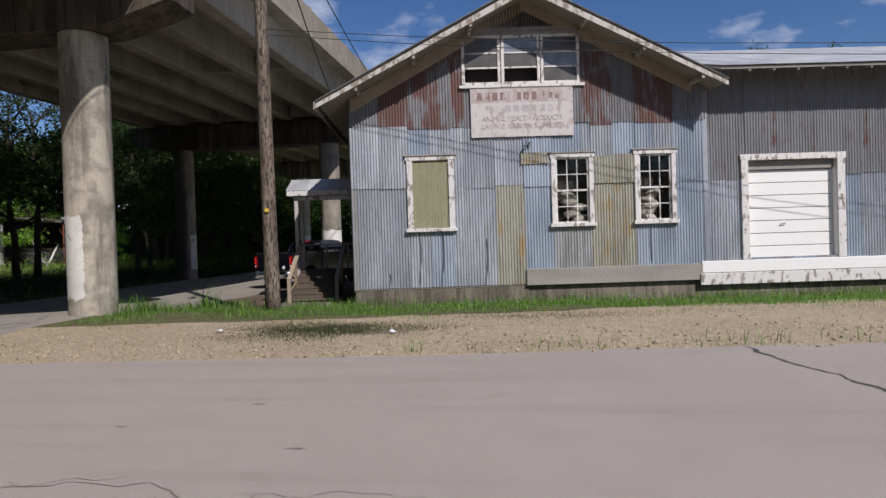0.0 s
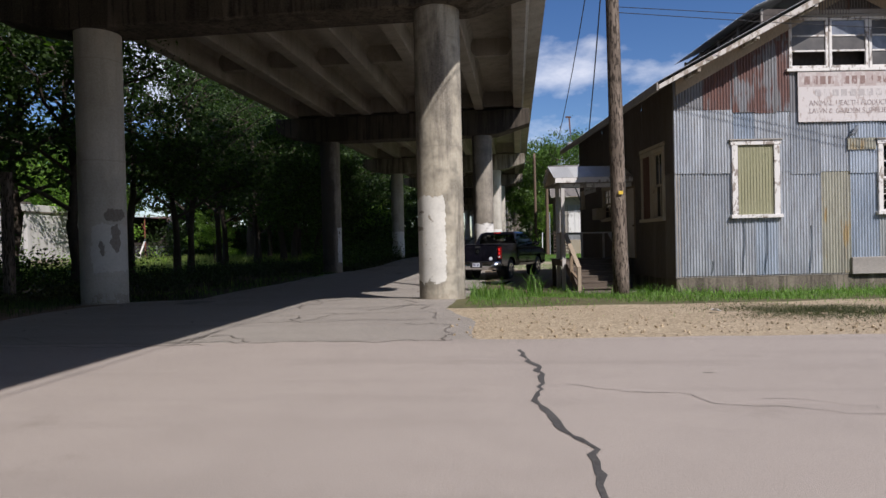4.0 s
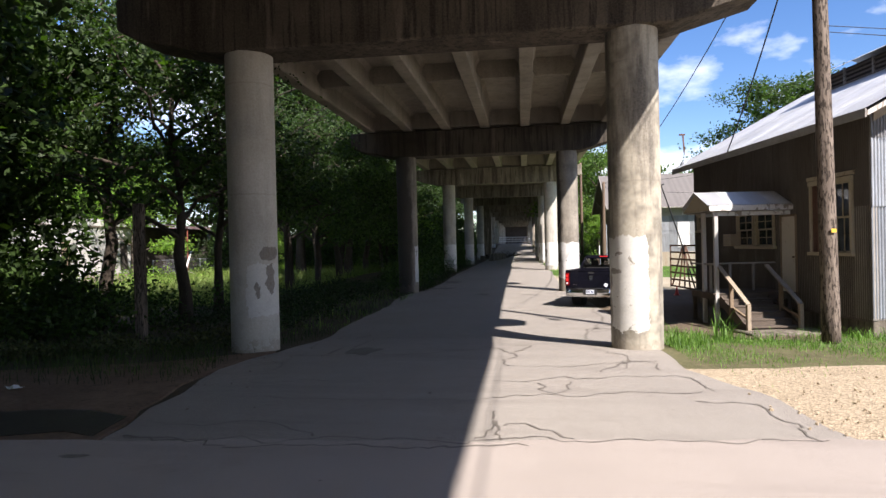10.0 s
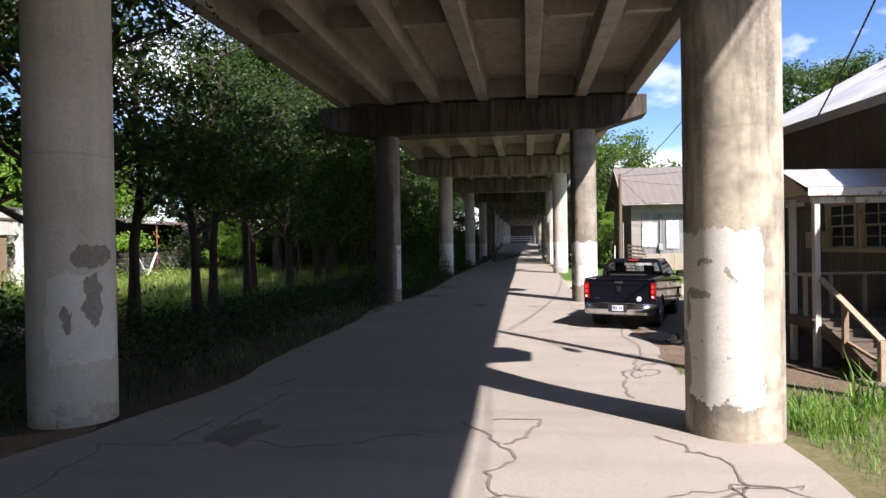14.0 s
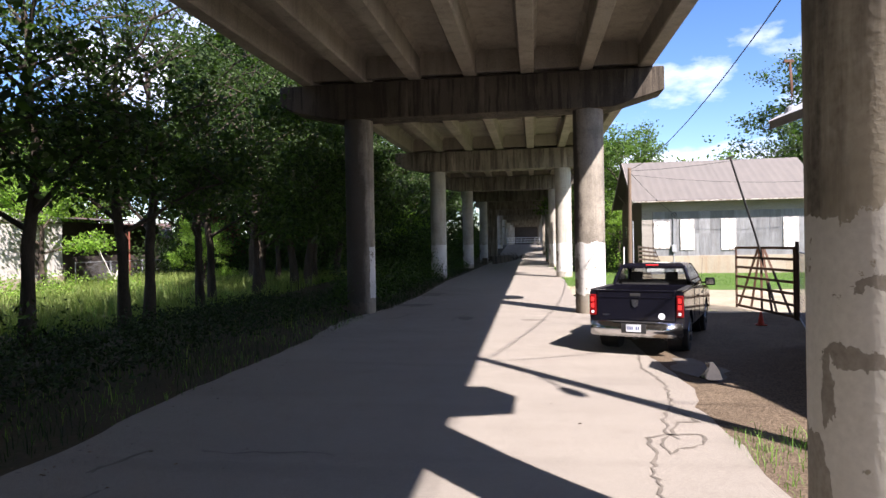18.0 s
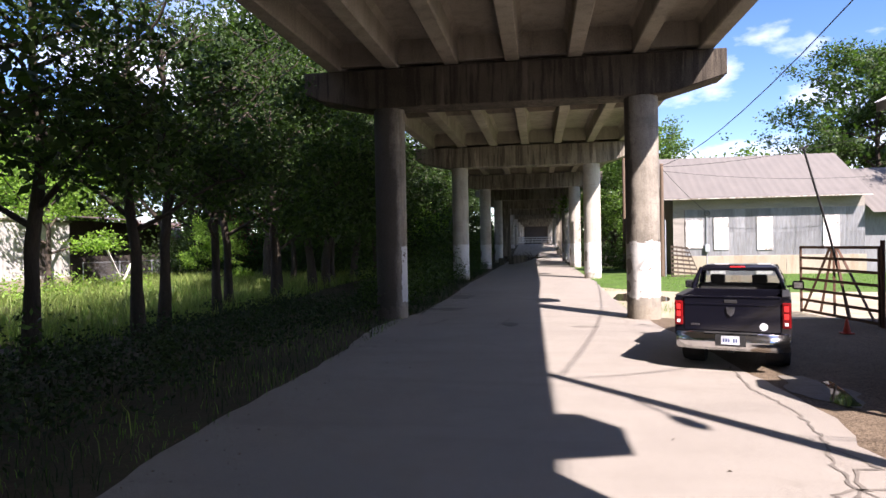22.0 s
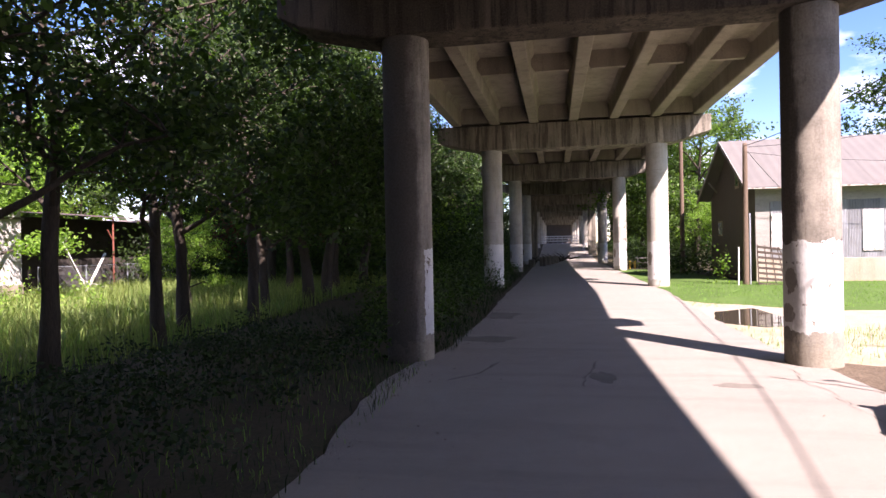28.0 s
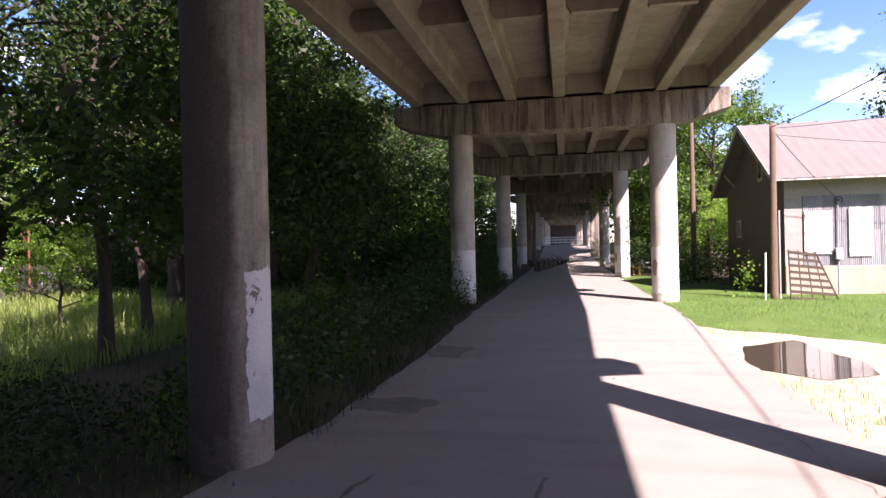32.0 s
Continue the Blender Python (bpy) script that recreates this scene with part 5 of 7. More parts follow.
# ---- grey shed ----
shed = thing("shed", "long metal-clad shed with faded brownish roof and white shuttered windows", "shed", pose(0, 0, 0))
SX0, SX1, SY0, SYR, SY1 = -0.35, 11.4, 53.0, 57.7, 62.6
part("wall_core", box_bm(SX0 + 0.05, SX1 - 0.05, SY0 + 0.05, SY1, -0.4, 5.0), M["galv_dark"], shed)
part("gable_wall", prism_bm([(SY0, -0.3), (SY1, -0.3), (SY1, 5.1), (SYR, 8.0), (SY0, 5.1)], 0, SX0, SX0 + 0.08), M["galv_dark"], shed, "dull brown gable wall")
part("gable_wall", prism_bm([(SY0, -0.3), (SY1, -0.3), (SY1, 5.1), (SYR, 8.0), (SY0, 5.1)], 0, SX1 - 0.08, SX1), M["galv_dark"], shed)
part("footing", box_bm(SX0 - 0.02, SX1 + 0.02, SY0 - 0.12, SY0 + 0.02, -0.4, 1.22, 0.02), M["cream_wall"], shed, "cream concrete footing wall with rust stains")
rng2 = random.Random(8)
k = 0
x = SX0 + 0.75
while x < SX1 - 0.1:
    w = min(0.78, SX1 - x)
    for za, zb in ((1.2, 2.75), (2.72, 4.3)):
        under("wall_sheet", corrugated("wall_sheet", w, za, zb, M["shed_wall"], 0.02, 4), shed, pose(x, SY0 - 0.03 - rng2.uniform(0, 0.012), 0))
    x += 0.76
part("frieze", box_bm(SX0, SX1, SY0 - 0.03, SY0 + 0.04, 4.28, 5.05), M["grey_wood"], shed)
part("corner_board", box_bm(SX0, SX0 + 0.72, SY0 - 0.025, SY0 + 0.03, 1.2, 4.3), M["grey_wood"], shed)
for xa, xb, za, zb in ((0.42, 1.52, 1.80, 3.62), (2.2, 3.12, 1.68, 3.74), (4.88, 5.85, 1.64, 3.74), (8.88, 9.86, 1.78, 3.76)):
    w = new("window")
    w.parent = shed
    w.matrix_basis = pose(xa, SY0 - 0.06, za)
    part("shutter", box_bm(0.05, (xb - xa) / 2 - 0.01, -0.03, 0.02, 0.06, zb - za - 0.06, 0.006), M["shutter"], w, "peeling white board shutter")
    part("shutter", box_bm((xb - xa) / 2 + 0.01, xb - xa - 0.05, -0.03, 0.02, 0.06, zb - za - 0.06, 0.006), M["shutter"], w, "peeling white board shutter")
    for q in ((0, 0.06, 0, zb - za), (xb - xa - 0.06, xb - xa, 0, zb - za), (0.06, xb - xa - 0.06, zb - za - 0.07, zb - za), (0, xb - xa, -0.06, 0.05)):
        part("frame", box_bm(q[0], q[1], -0.045, 0.02, q[2], q[3]), M["white"], w)
for a, q in ((52.0, 5.0), (63.4, 5.0)):
    roof_slope(shed, (-1.15, a, q), (11.5, a, q), (-1.0, SYR, 8.35), (11.7, SYR, 8.35), M["shed_roof"], wid=3.6)
part("fascia", box_bm(-1.1, 11.45, 52.0, 52.05, 4.93, 4.99), M["barge"], shed)
for sgn, (ya, za) in ((-1, (52.0, 4.9)), (1, (63.4, 4.9))):
    part("barge_board", beam_bm((-1.1, ya, za), (-1.0, SYR, 8.25), 0.05, 0.22), M["grey_wood"], shed)
    part("brace", beam_bm((-0.9, SYR + sgn * 3.2, 6.1), (-0.35, SYR + sgn * 3.2, 5.4), 0.08, 0.08), M["grey_wood"], shed)
wing = part("side_wing", prism_bm([(53.4, -0.3), (61.0, -0.3), (61.0, 4.6), (57.7, 6.9), (53.4, 4.3)], 0, SX1 + 0.004, 21.0), M["shed_wall"], shed, "lower metal-clad wing")
for a, q in ((52.2, 3.85), (62.0, 4.2)):
    roof_slope(shed, (SX1 + 0.12, a, q), (21.3, a, q), (SX1 + 0.12, SYR, 7.2), (21.3, SYR, 7.2), M["shed_roof"], wid=3.2)
gw = new("window")
gw.parent = shed
gw.matrix_basis = pose(SX0 - 0.03, 56.6, 5.3) @ SIDE
part("frame", box_bm(0, 0.75, -0.02, 0.0, 0, 1.75), M["cream"], gw)
part("pane", box_bm(0.12, 0.63, -0.03, -0.022, 0.15, 1.6), M["glass"], gw)
for k in range(5):
    part("louvre", box_bm(0.12, 0.63, -0.045, -0.031, 0.9 + k * 0.14, 0.96 + k * 0.14), M["grey_wood"], gw)
gw2 = new("window")
gw2.parent = shed
gw2.matrix_basis = pose(SX0 - 0.03, 60.6, 2.55) @ SIDE
part("frame", box_bm(0, 1.0, -0.02, 0.0, 0, 0.95), M["cream"], gw2)
for k in range(2):
    part("pane", box_bm(0.08 + k * 0.45, 0.46 + k * 0.45, -0.03, -0.022, 0.08, 0.87), M["glass_pale"], gw2)
hook2 = new("wall_bracket")
hook2.parent = shed
hook2.matrix_basis = pose(1.78, SY0 - 0.1, 4.05)
part("ring", tube_bm([(0.16 * math.cos(a), -0.05, 0.16 * math.sin(a)) for a in (math.tau * k / 14 for k in range(15))], 0.022, 6), M["black"], hook2, "coil of black cable")
part("hub", tube_bm([(0, -0.1, 0), (0, 0.08, 0)], 0.05, 8), M["rusty"], hook2)
meter2 = thing("meter_box", "grey electric meter box on a pipe at the shed wall", "meter", pose(1.75, SY0 - 0.12, 0))
part("case", box_bm(-0.14, 0.14, -0.14, 0.02, 1.5, 2.0, 0.01), M["galv"], meter2)
part("conduit", tube_bm([(0, 0, 2.0), (0, 0, 4.3)], 0.035, 8), M["galv"], meter2)
part("conduit", tube_bm([(0, 0, -0.1), (0, 0, 1.5)], 0.035, 8), M["galv"], meter2)

# ---- lattice gate panels ----


def farm_gate(name, label, m, length, height, rails, mat):
    gt = thing(name, label, "gate", m)
    for k in range(rails):
        z = 0.18 + (height - 0.18) * k / (rails - 1)
        part("rail", beam_bm((0, 0, z), (length, 0, z), 0.045, 0.085), mat, gt)
    for x in (0.02, length - 0.02):
        part("upright", box_bm(x - 0.03, x + 0.03, -0.03, 0.03, 0.1, height + 0.03), mat, gt)
    mid = length * 0.45
    for a, b in ((0.12, mid - 0.15), (mid * 0.6, mid - 0.02), (mid + 0.05, mid + 0.05), (mid + 0.75, mid + 0.12), (length - 0.25, mid + 0.22)):
        part("brace", beam_bm((a, 0.03, 0.15), (b, 0.03, height), 0.02, 0.075, up=(0, 1, 0)), mat, gt)
    return gt


g_a, g_b = Vector((0.06, 28.38, 0)), Vector((-0.42, 32.4, 0))
farm_gate("metal_gate", "rusty brown steel farm gate standing open", Matrix.Translation(g_b) @ pose(0, 0, lie(30.0) - 0.1) @ pose(0, 0, 0, 0, 0, math.degrees(math.atan2(g_a.y - g_b.y, g_a.x - g_b.x))), (g_a - g_b).length, 2.3, 7, M["rusty"])
gp = thing("gate_post", "dark round gate post beside the farm gate", "post", pose(0.10, 28.3, lie(28.3)))
part("shaft", tube_bm([(0, 0, -0.2), (0, 0, 2.4)], 0.06, 10), M["rusty"], gp)
panel = thing("mesh_panel", "chain-link panel closing the gap between gate post and warehouse", "fence", pose(0, 0, 0))
ma, mb = Vector((0.12, 28.2, lie(28.2) + 0.05)), B @ Vector((0.1, 10.0, lie(24) + 0.05))
bm = bmesh.new()
n = int((mb - ma).length / 0.2)
for k in range(-8, n):
    for up in (0, 1):
        t0, t1 = max(0.0, k / n), min(1.0, (k + 8) / n)
        f0, f1 = (t0 * n - k) / 8, (t1 * n - k) / 8
        za, zb = (f0, f1) if up else (1 - f0, 1 - f1)
        beam_bm(ma.lerp(mb, t0) + Vector((0, 0, 2.0 * za)), ma.lerp(mb, t1) + Vector((0, 0, 2.0 * zb)), 0.004, 0.004, bm)
part("mesh", bm, M["galv"], panel, "wire mesh")
for z in (0.02, 2.02):
    part("rail", tube_bm([ma + Vector((0, 0, z)), mb + Vector((0, 0, z))], 0.02, 6), M["galv"], panel)
lat = thing("leaning_gate", "dark slatted gate panel leaning askew at the service pole", "gate", pose(-1.05, 50.25, lie(50.2) - 0.1, -7, 0, -4))
for k in range(8):
    z = 0.12 + 0.265 * k
    part("slat", beam_bm((0.0, 0, z + 0.04), (1.72 - 0.36 * z, 0, z - 0.10), 0.03, 0.115), M["slat_wood"], lat)
for xa, xb, w in ((0.02, 0.02, 0.09), (0.42, 0.36, 0.05), (0.82, 0.66, 0.05), (1.24, 0.92, 0.05), (1.76, 0.98, 0.09)):
    part("upright", beam_bm((xa, 0.03, -0.05), (xb, 0.03, 2.12 - 0.12 * xb), 0.035, w, up=(0, 1, 0)), M["slat_wood"], lat)
wp = thing("white_pipe", "thin white pipe standing beside the service pole", "pipe", pose(-2.0, 50.2, lie(50.2)))
part("tube", tube_bm([(0, 0, -0.1), (0.03, 0, 1.9)], 0.035, 8), M["white_clean"], wp)


stick = thing("leaning_pole", "thin dark pole leaning behind the farm gate", "pole", pose(0, 0, 0))
part("shaft", tube_bm([(0.45, 30.9, lie(30.9) - 0.1), (-0.5, 30.1, 2.4), (-1.5, 29.3, 4.9)], [0.04, 0.035, 0.03], 8), M["black"], stick)
part("crosspiece", beam_bm((-1.62, 29.3, 4.84), (-1.36, 29.3, 4.92), 0.05, 0.06), M["black"], stick)

# ---- torn seams, wall hook and stored cloth of the front ----


def torn_seam(u, z0, z1, bow, width):
    """A gap where a sheet edge has curled away from its neighbour, with the bent lip beside it."""
    n = 12
    for nm, mat, y0, off, w in (("torn_seam", M["black"], -0.016, 0.0, width), ("bent_lip", M["galv_blue"], -0.03, -width * 0.9, width * 0.5)):
        bm = bmesh.new()
        prev = None
        for i in range(n + 1):
            t = i / n
            x = u + off + bow * math.sin(math.pi * (0.15 + 1.35 * t)) * (0.4 + 0.6 * t)
            ww = w * (0.12 + math.sin(math.pi * min(1, t * 1.02)) ** 0.7)
            cur = [bm.verts.new(p) for p in ((x - ww, y0, z1 + (z0 - z1) * t), (x + ww, y0 - (0.012 if nm == "bent_lip" else 0), z1 + (z0 - z1) * t), (x + ww, y0 + 0.02, z1 + (z0 - z1) * t), (x - ww, y0 + 0.02, z1 + (z0 - z1) * t))]
            if prev:
                for a in range(4):
                    bm.faces.new((prev[a], prev[(a + 1) % 4], cur[(a + 1) % 4], cur[a]))
            prev = cur
        bmesh.ops.recalc_face_normals(bm, faces=bm.faces[:])
        part(nm, bm, mat, warehouse, "open torn sheet seam" if nm == "torn_seam" else "curled sheet edge")


torn_seam(1.77, 0.30, 1.60, 0.025, 0.013)
torn_seam(2.36, 0.28, 1.62, 0.035, 0.016)
torn_seam(3.52, 0.27, 1.48, 0.03, 0.015)
torn_seam(7.88, 0.72, 1.64, -0.02, 0.012)
torn_seam(0.95, 0.3, 0.62, 0.02, 0.008)
hook = part("wall_hook", tube_bm([(4.52, -0.02, 3.72), (4.56, -0.14, 3.80), (4.66, -0.16, 3.98), (4.72, -0.06, 3.96), (4.70, -0.03, 3.80)], [0.02, 0.03, 0.045, 0.03, 0.02], 8), M["galv"], warehouse, "bent metal wall bracket")
under("lap_patch", corrugated("lap_patch", 0.75, 3.40, 3.70, M["galv_yellow"]), warehouse, pose(4.48, -0.052, 0), "small overlapping sheet")
for u0, w in ((5.42, 0.82), (7.62, 0.80)):
    heap = thing("cloth_heap", "pale cloth sacks piled behind a window", "sacks", B @ pose(u0, 0.22, 1.80), "stored sacks")
    hr = random.Random(int(u0 * 10))
    for k in range(5):
        bm = bmesh.new()
        bmesh.ops.create_icosphere(bm, subdivisions=3, radius=1.0)
        for v in bm.verts:
            d = 1 + 0.22 * noise.noise(v.co * 2.1 + Vector((k, u0, 0)))
            v.co = Vector((v.co.x * 0.24 * d, v.co.y * 0.09, v.co.z * 0.11 * d))
        part("sack", bm, M["cloth"], heap, "", pose(hr.uniform(0.15, w - 0.15), 0.0, 0.1 + 0.16 * k, 0, hr.uniform(-25, 25), 0), True)
    part("shelf", box_bm(-0.1, w + 0.1, -0.06, 0.5, -0.06, 0.0), M["grey_wood"], heap)

# ---- pickup truck ----
M["car_paint"] = plain("dark_navy_car_paint", (0.005, 0.005, 0.009), (0.008, 0.008, 0.013), 1.0, 60, 0.08, 0.0, 0.01, 0.001, (1, 1, 1), 0.6, 0.0)
M["car_glass"] = glass_material("tinted_car_glass", (0.012, 0.014, 0.016), 0.03)
car_clear, cnt, cbs, cvec = base_material("tinted_clear_glass", 0.02, 0.0, 0.5)
cbs.inputs["Transmission Weight"].default_value, cbs.inputs["IOR"].default_value = 1.0, 1.05
cbs.inputs["Base Color"].default_value = (0.42, 0.44, 0.45, 1)
M["car_clear"] = car_clear
M["seat_cloth"] = plain("grey_seat_cloth", (0.035, 0.034, 0.034), (0.06, 0.058, 0.056), 3, 30, 0.9)
M["tail_red"] = plain("red_lamp_lens", (0.12, 0.004, 0.005), (0.17, 0.007, 0.008), 4, 40, 0.2)
M["plate"] = plain("pale_plate", (0.62, 0.66, 0.72), (0.74, 0.76, 0.80), 4, 40, 0.5)
M["plate_ink"] = plain("plate_ink", (0.06, 0.09, 0.2), (0.08, 0.11, 0.24), 4, 40, 0.5)
lamp_mat, lnt, lbs, lvec = base_material("lit_brake_lamp", 0.3)
lbs.inputs["Base Color"].default_value = (0.6, 0.02, 0.02, 1)
lbs.inputs["Emission Color"].default_value = (1.0, 0.05, 0.04, 1)
lbs.inputs["Emission Strength"].default_value = 0.22
M["lit_red"] = lamp_mat


def arch(cy, r, n=12):
    return [(cy + r * math.cos(a), 0.42 + r * math.sin(a)) for a in (math.pi - math.pi * i / n for i in range(n + 1))]


def pickup(m):
    t = thing("pickup_truck", "dark navy crew-cab pickup truck parked on the drive edge", "truck", m)
    body = M["car_paint"]
    WH = 1.0
    # bed sides with wheel arch
    for s in (-1, 1):
        prof = [(0.12, 0.62), (0.72, 0.52)] + [(y, z) for y, z in arch(1.22, 0.47) if z > 0.5] + [(1.95, 0.52), (1.95, 1.40), (0.12, 1.40)]
        x0, x1 = (0.84, WH) if s > 0 else (-WH, -0.84)
        bm = prism_bm(prof, 0, x0, x1)
        bmesh.ops.bevel(bm, geom=[e for e in bm.edges if abs((e.verts[0].co - e.verts[1].co).x) < 1e-4 and abs(e.verts[0].co.x) > 0.95], offset=0.03, segments=2, affect="EDGES")
        part("bed_side", bm, body, t)
        part("bed_rail", box_bm(x0 + 0.01, x1 - 0.02, 0.14, 1.93, 1.40, 1.425, 0.008), M["black"], t)
    part("bed_floor", box_bm(-0.86, 0.86, 0.2, 1.93, 0.62, 0.70), M["black"], t)
    part("bulkhead", box_bm(-0.86, 0.86, 1.88, 1.94, 0.62, 1.38), body, t)
    gate = part("tailgate", box_bm(-0.835, 0.835, 0.10, 0.17, 0.74, 1.40, 0.018), body, t, "tailgate")
    part("tailgate_lip", box_bm(-0.83, 0.83, 0.085, 0.17, 1.375, 1.415, 0.012), body, gate)
    part("tailgate_crease", box_bm(-0.80, 0.80, 0.088, 0.10, 1.24, 1.27, 0.004), body, gate)
    bm = bmesh.new()
    v = [bm.verts.new((x, 0.095, z)) for x, z in ((-0.075, 1.21), (0.075, 1.21), (0.06, 1.09), (0, 1.03), (-0.06, 1.09))]
    f = bm.faces.new(v)
    e = bmesh.ops.extrude_face_region(bm, geom=[f])
    for q in e["geom"]:
        if isinstance(q, bmesh.types.BMVert):
            q.co.y -= 0.02
    bmesh.ops.recalc_face_normals(bm, faces=bm.faces[:])
    part("emblem", bm, M["chrome"], gate, "plain chrome emblem")
    part("badge", box_bm(-0.70, -0.54, 0.09, 0.10, 0.85, 0.885), M["chrome"], gate)
    part("sticker", tube_bm([(0.55, 0.098, 0.86), (0.55, 0.092, 0.86)], 0.07, 16), M["plate"], gate, "round pale sticker")
    part("tailgate_handle", box_bm(-0.11, 0.11, 0.085, 0.10, 1.28, 1.345, 0.006), M["black"], gate)
    for s in (-1, 1):
        xa, xb = (0.845, 0.995) if s > 0 else (-0.995, -0.845)
        lamp = part("tail_lamp", box_bm(xa, xb, 0.075, 0.24, 0.84, 1.31, 0.02), M["tail_red"], t, "red tail lamp")
        part("lamp_bulb", box_bm(xa + 0.04, xb - 0.04, 0.066, 0.076, 1.15, 1.25, 0.004), M["lit_red"], lamp, "glowing brake lamp")
        part("lamp_bulb", box_bm(xa + 0.04, xb - 0.04, 0.066, 0.076, 1.01, 1.11, 0.004), M["lit_red"], lamp, "glowing brake lamp")
        part("reverse_lens", box_bm(xa + 0.045, xb - 0.045, 0.066, 0.076, 0.89, 0.95, 0.004), M["plate"], lamp)
    # bumper
    bp = [(-0.98, 0.17), (-0.96, 0.02), (-0.60, -0.10), (0.60, -0.10), (0.96, 0.02), (0.98, 0.17)]
    bm = prism_bm(bp, 2, 0.42, 0.73)
    bmesh.ops.bevel(bm, geom=bm.edges[:], offset=0.025, segments=2, affect="EDGES")
    bumper = part("bumper", bm, M["chrome"], t, "chrome step bumper", None, True)
    part("step_pad", box_bm(-0.45, 0.45, -0.09, 0.1, 0.728, 0.738), M["black"], bumper)
    part("plate_recess", box_bm(-0.26, 0.26, -0.108, -0.09, 0.50, 0.71), M["black"], bumper)
    pl = part("number_plate", box_bm(-0.155, 0.155, -0.122, -0.11, 0.535, 0.69), M["plate"], bumper, "pale licence plate")
    part("hitch", box_bm(-0.05, 0.05, -0.02, 0.3, 0.36, 0.45), M["black"], t)
    part("exhaust", tube_bm([(0.62, 0.08, 0.38), (0.62, 0.6, 0.40)], 0.035, 10), M["black"], t)
    for k in range(6):
        if k != 3:
            part("plate_bar", box_bm(-0.125 + k * 0.043, -0.097 + k * 0.043, -0.125, -0.121, 0.575, 0.645), M["plate_ink"], bumper)
    # cab and nose
    low = [(1.97, 0.50), (4.08, 0.50)] + [(y, z) for y, z in arch(4.72, 0.47) if z > 0.48] + [(5.35, 0.45), (5.72, 0.50), (5.78, 0.80), (5.72, 1.12), (5.2, 1.22), (4.25, 1.30), (1.97, 1.36)]
    bm = prism_bm(low, 0, -0.99, 0.99)
    bmesh.ops.bevel(bm, geom=[q for q in bm.edges if abs(q.verts[0].co.x - q.verts[1].co.x) < 1e-4], offset=0.035, segments=2, affect="EDGES")
    part("cab_body", bm, body, t)
    bm = bmesh.new()
    rings = []
    for z, hw, y0, y1 in ((1.34, 0.93, 1.99, 4.30), (1.60, 0.87, 2.10, 3.95), (1.86, 0.76, 2.26, 3.48), (1.93, 0.66, 2.42, 3.30)):
        rings.append([bm.verts.new(p) for p in ((-hw, y0, z), (hw, y0, z), (hw, y1, z), (-hw, y1, z))])
    for b, (r0, r1) in enumerate(zip(rings, rings[1:])):
        for i in range(4):
            if b == 2 or i % 2:
                bm.faces.new((r0[i], r0[(i + 1) % 4], r1[(i + 1) % 4], r1[i]))
    bm.faces.new(rings[-1])
    bmesh.ops.bevel(bm, geom=[q for q in bm.edges if abs(q.verts[0].co.z - q.verts[1].co.z) < 0.02 and q.verts[0].co.z > 1.9], offset=0.03, segments=2, affect="EDGES")
    cab = part("cab_roof", bm, body, t)
    for nm, low, mid, high, lab in (("rear_window", (0.93, 1.985, 1.345), (0.87, 2.095, 1.60), (0.76, 2.255, 1.865), "tinted rear window"), ("windscreen", (0.93, 4.305, 1.345), (0.87, 3.955, 1.60), (0.76, 3.485, 1.865), "raked windscreen")):
        bm = bmesh.new()
        cols = [[bm.verts.new((s * q[0], q[1], q[2])) for s in (-1, 1)] for q in (low, mid, high)]
        for a, b in zip(cols, cols[1:]):
            bm.faces.new((a[0], a[1], b[1], b[0]))
        pane = part(nm, bm, M["car_clear"], cab, lab)
        pane.visible_shadow = False
        for s in (-1, 1):
            part("pillar", tube_bm([(s * (q[0] - 0.03), q[1], q[2]) for q in (low, mid, high)], 0.042, 8), body, cab)
    part("window_sill", box_bm(-0.93, 0.93, 1.97, 2.03, 1.33, 1.42, 0.012), body, cab)
    part("header_rail", box_bm(-0.76, 0.76, 2.21, 2.29, 1.80, 1.875, 0.012), body, cab)
    part("rear_bench", box_bm(-0.82, 0.82, 2.42, 2.56, 0.9, 1.52, 0.05), M["seat_cloth"], t, "grey seat back")
    part("dashboard", box_bm(-0.85, 0.85, 3.85, 4.2, 1.1, 1.40, 0.04), M["black"], t)
    for s in (-1, 1):
        for ya, yb, ta, tb in ((2.22, 3.02, 2.40, 3.02), (3.10, 4.05, 3.10, 3.52)):
            bm = bmesh.new()
            bm.faces.new([bm.verts.new((s * x, y, z)) for x, y, z in ((0.925, ya, 1.40), (0.925, yb, 1.40), (0.79, tb, 1.82), (0.79, ta, 1.82))])
            part("side_window", bm, M["car_glass"], cab, "dark side window")
        for yd in (2.08, 3.06, 4.12):
            part("door_seam", box_bm(s * 0.992 - 0.003, s * 0.992 + 0.003, yd - 0.006, yd + 0.006, 0.6, 1.33), M["black"], t)
        for yd in (2.9, 3.85):
            part("door_handle", box_bm(s * 1.0 - 0.015, s * 1.0 + 0.015, yd - 0.1, yd + 0.1, 1.10, 1.14, 0.006), body, t)
        mir = part("mirror", box_bm(s * 1.17 - 0.12, s * 1.17 + 0.12, 3.86, 3.97, 1.30, 1.50, 0.03), M["black"], t, "black side mirror")
        part("mirror_glass", box_bm(s * 1.17 - 0.09, s * 1.17 + 0.09, 3.852, 3.859, 1.33, 1.47), M["chrome"], mir)
        part("mirror_arm", beam_bm((s * 0.95, 3.95, 1.36), (s * 1.08, 3.93, 1.38), 0.05, 0.05), M["black"], mir)
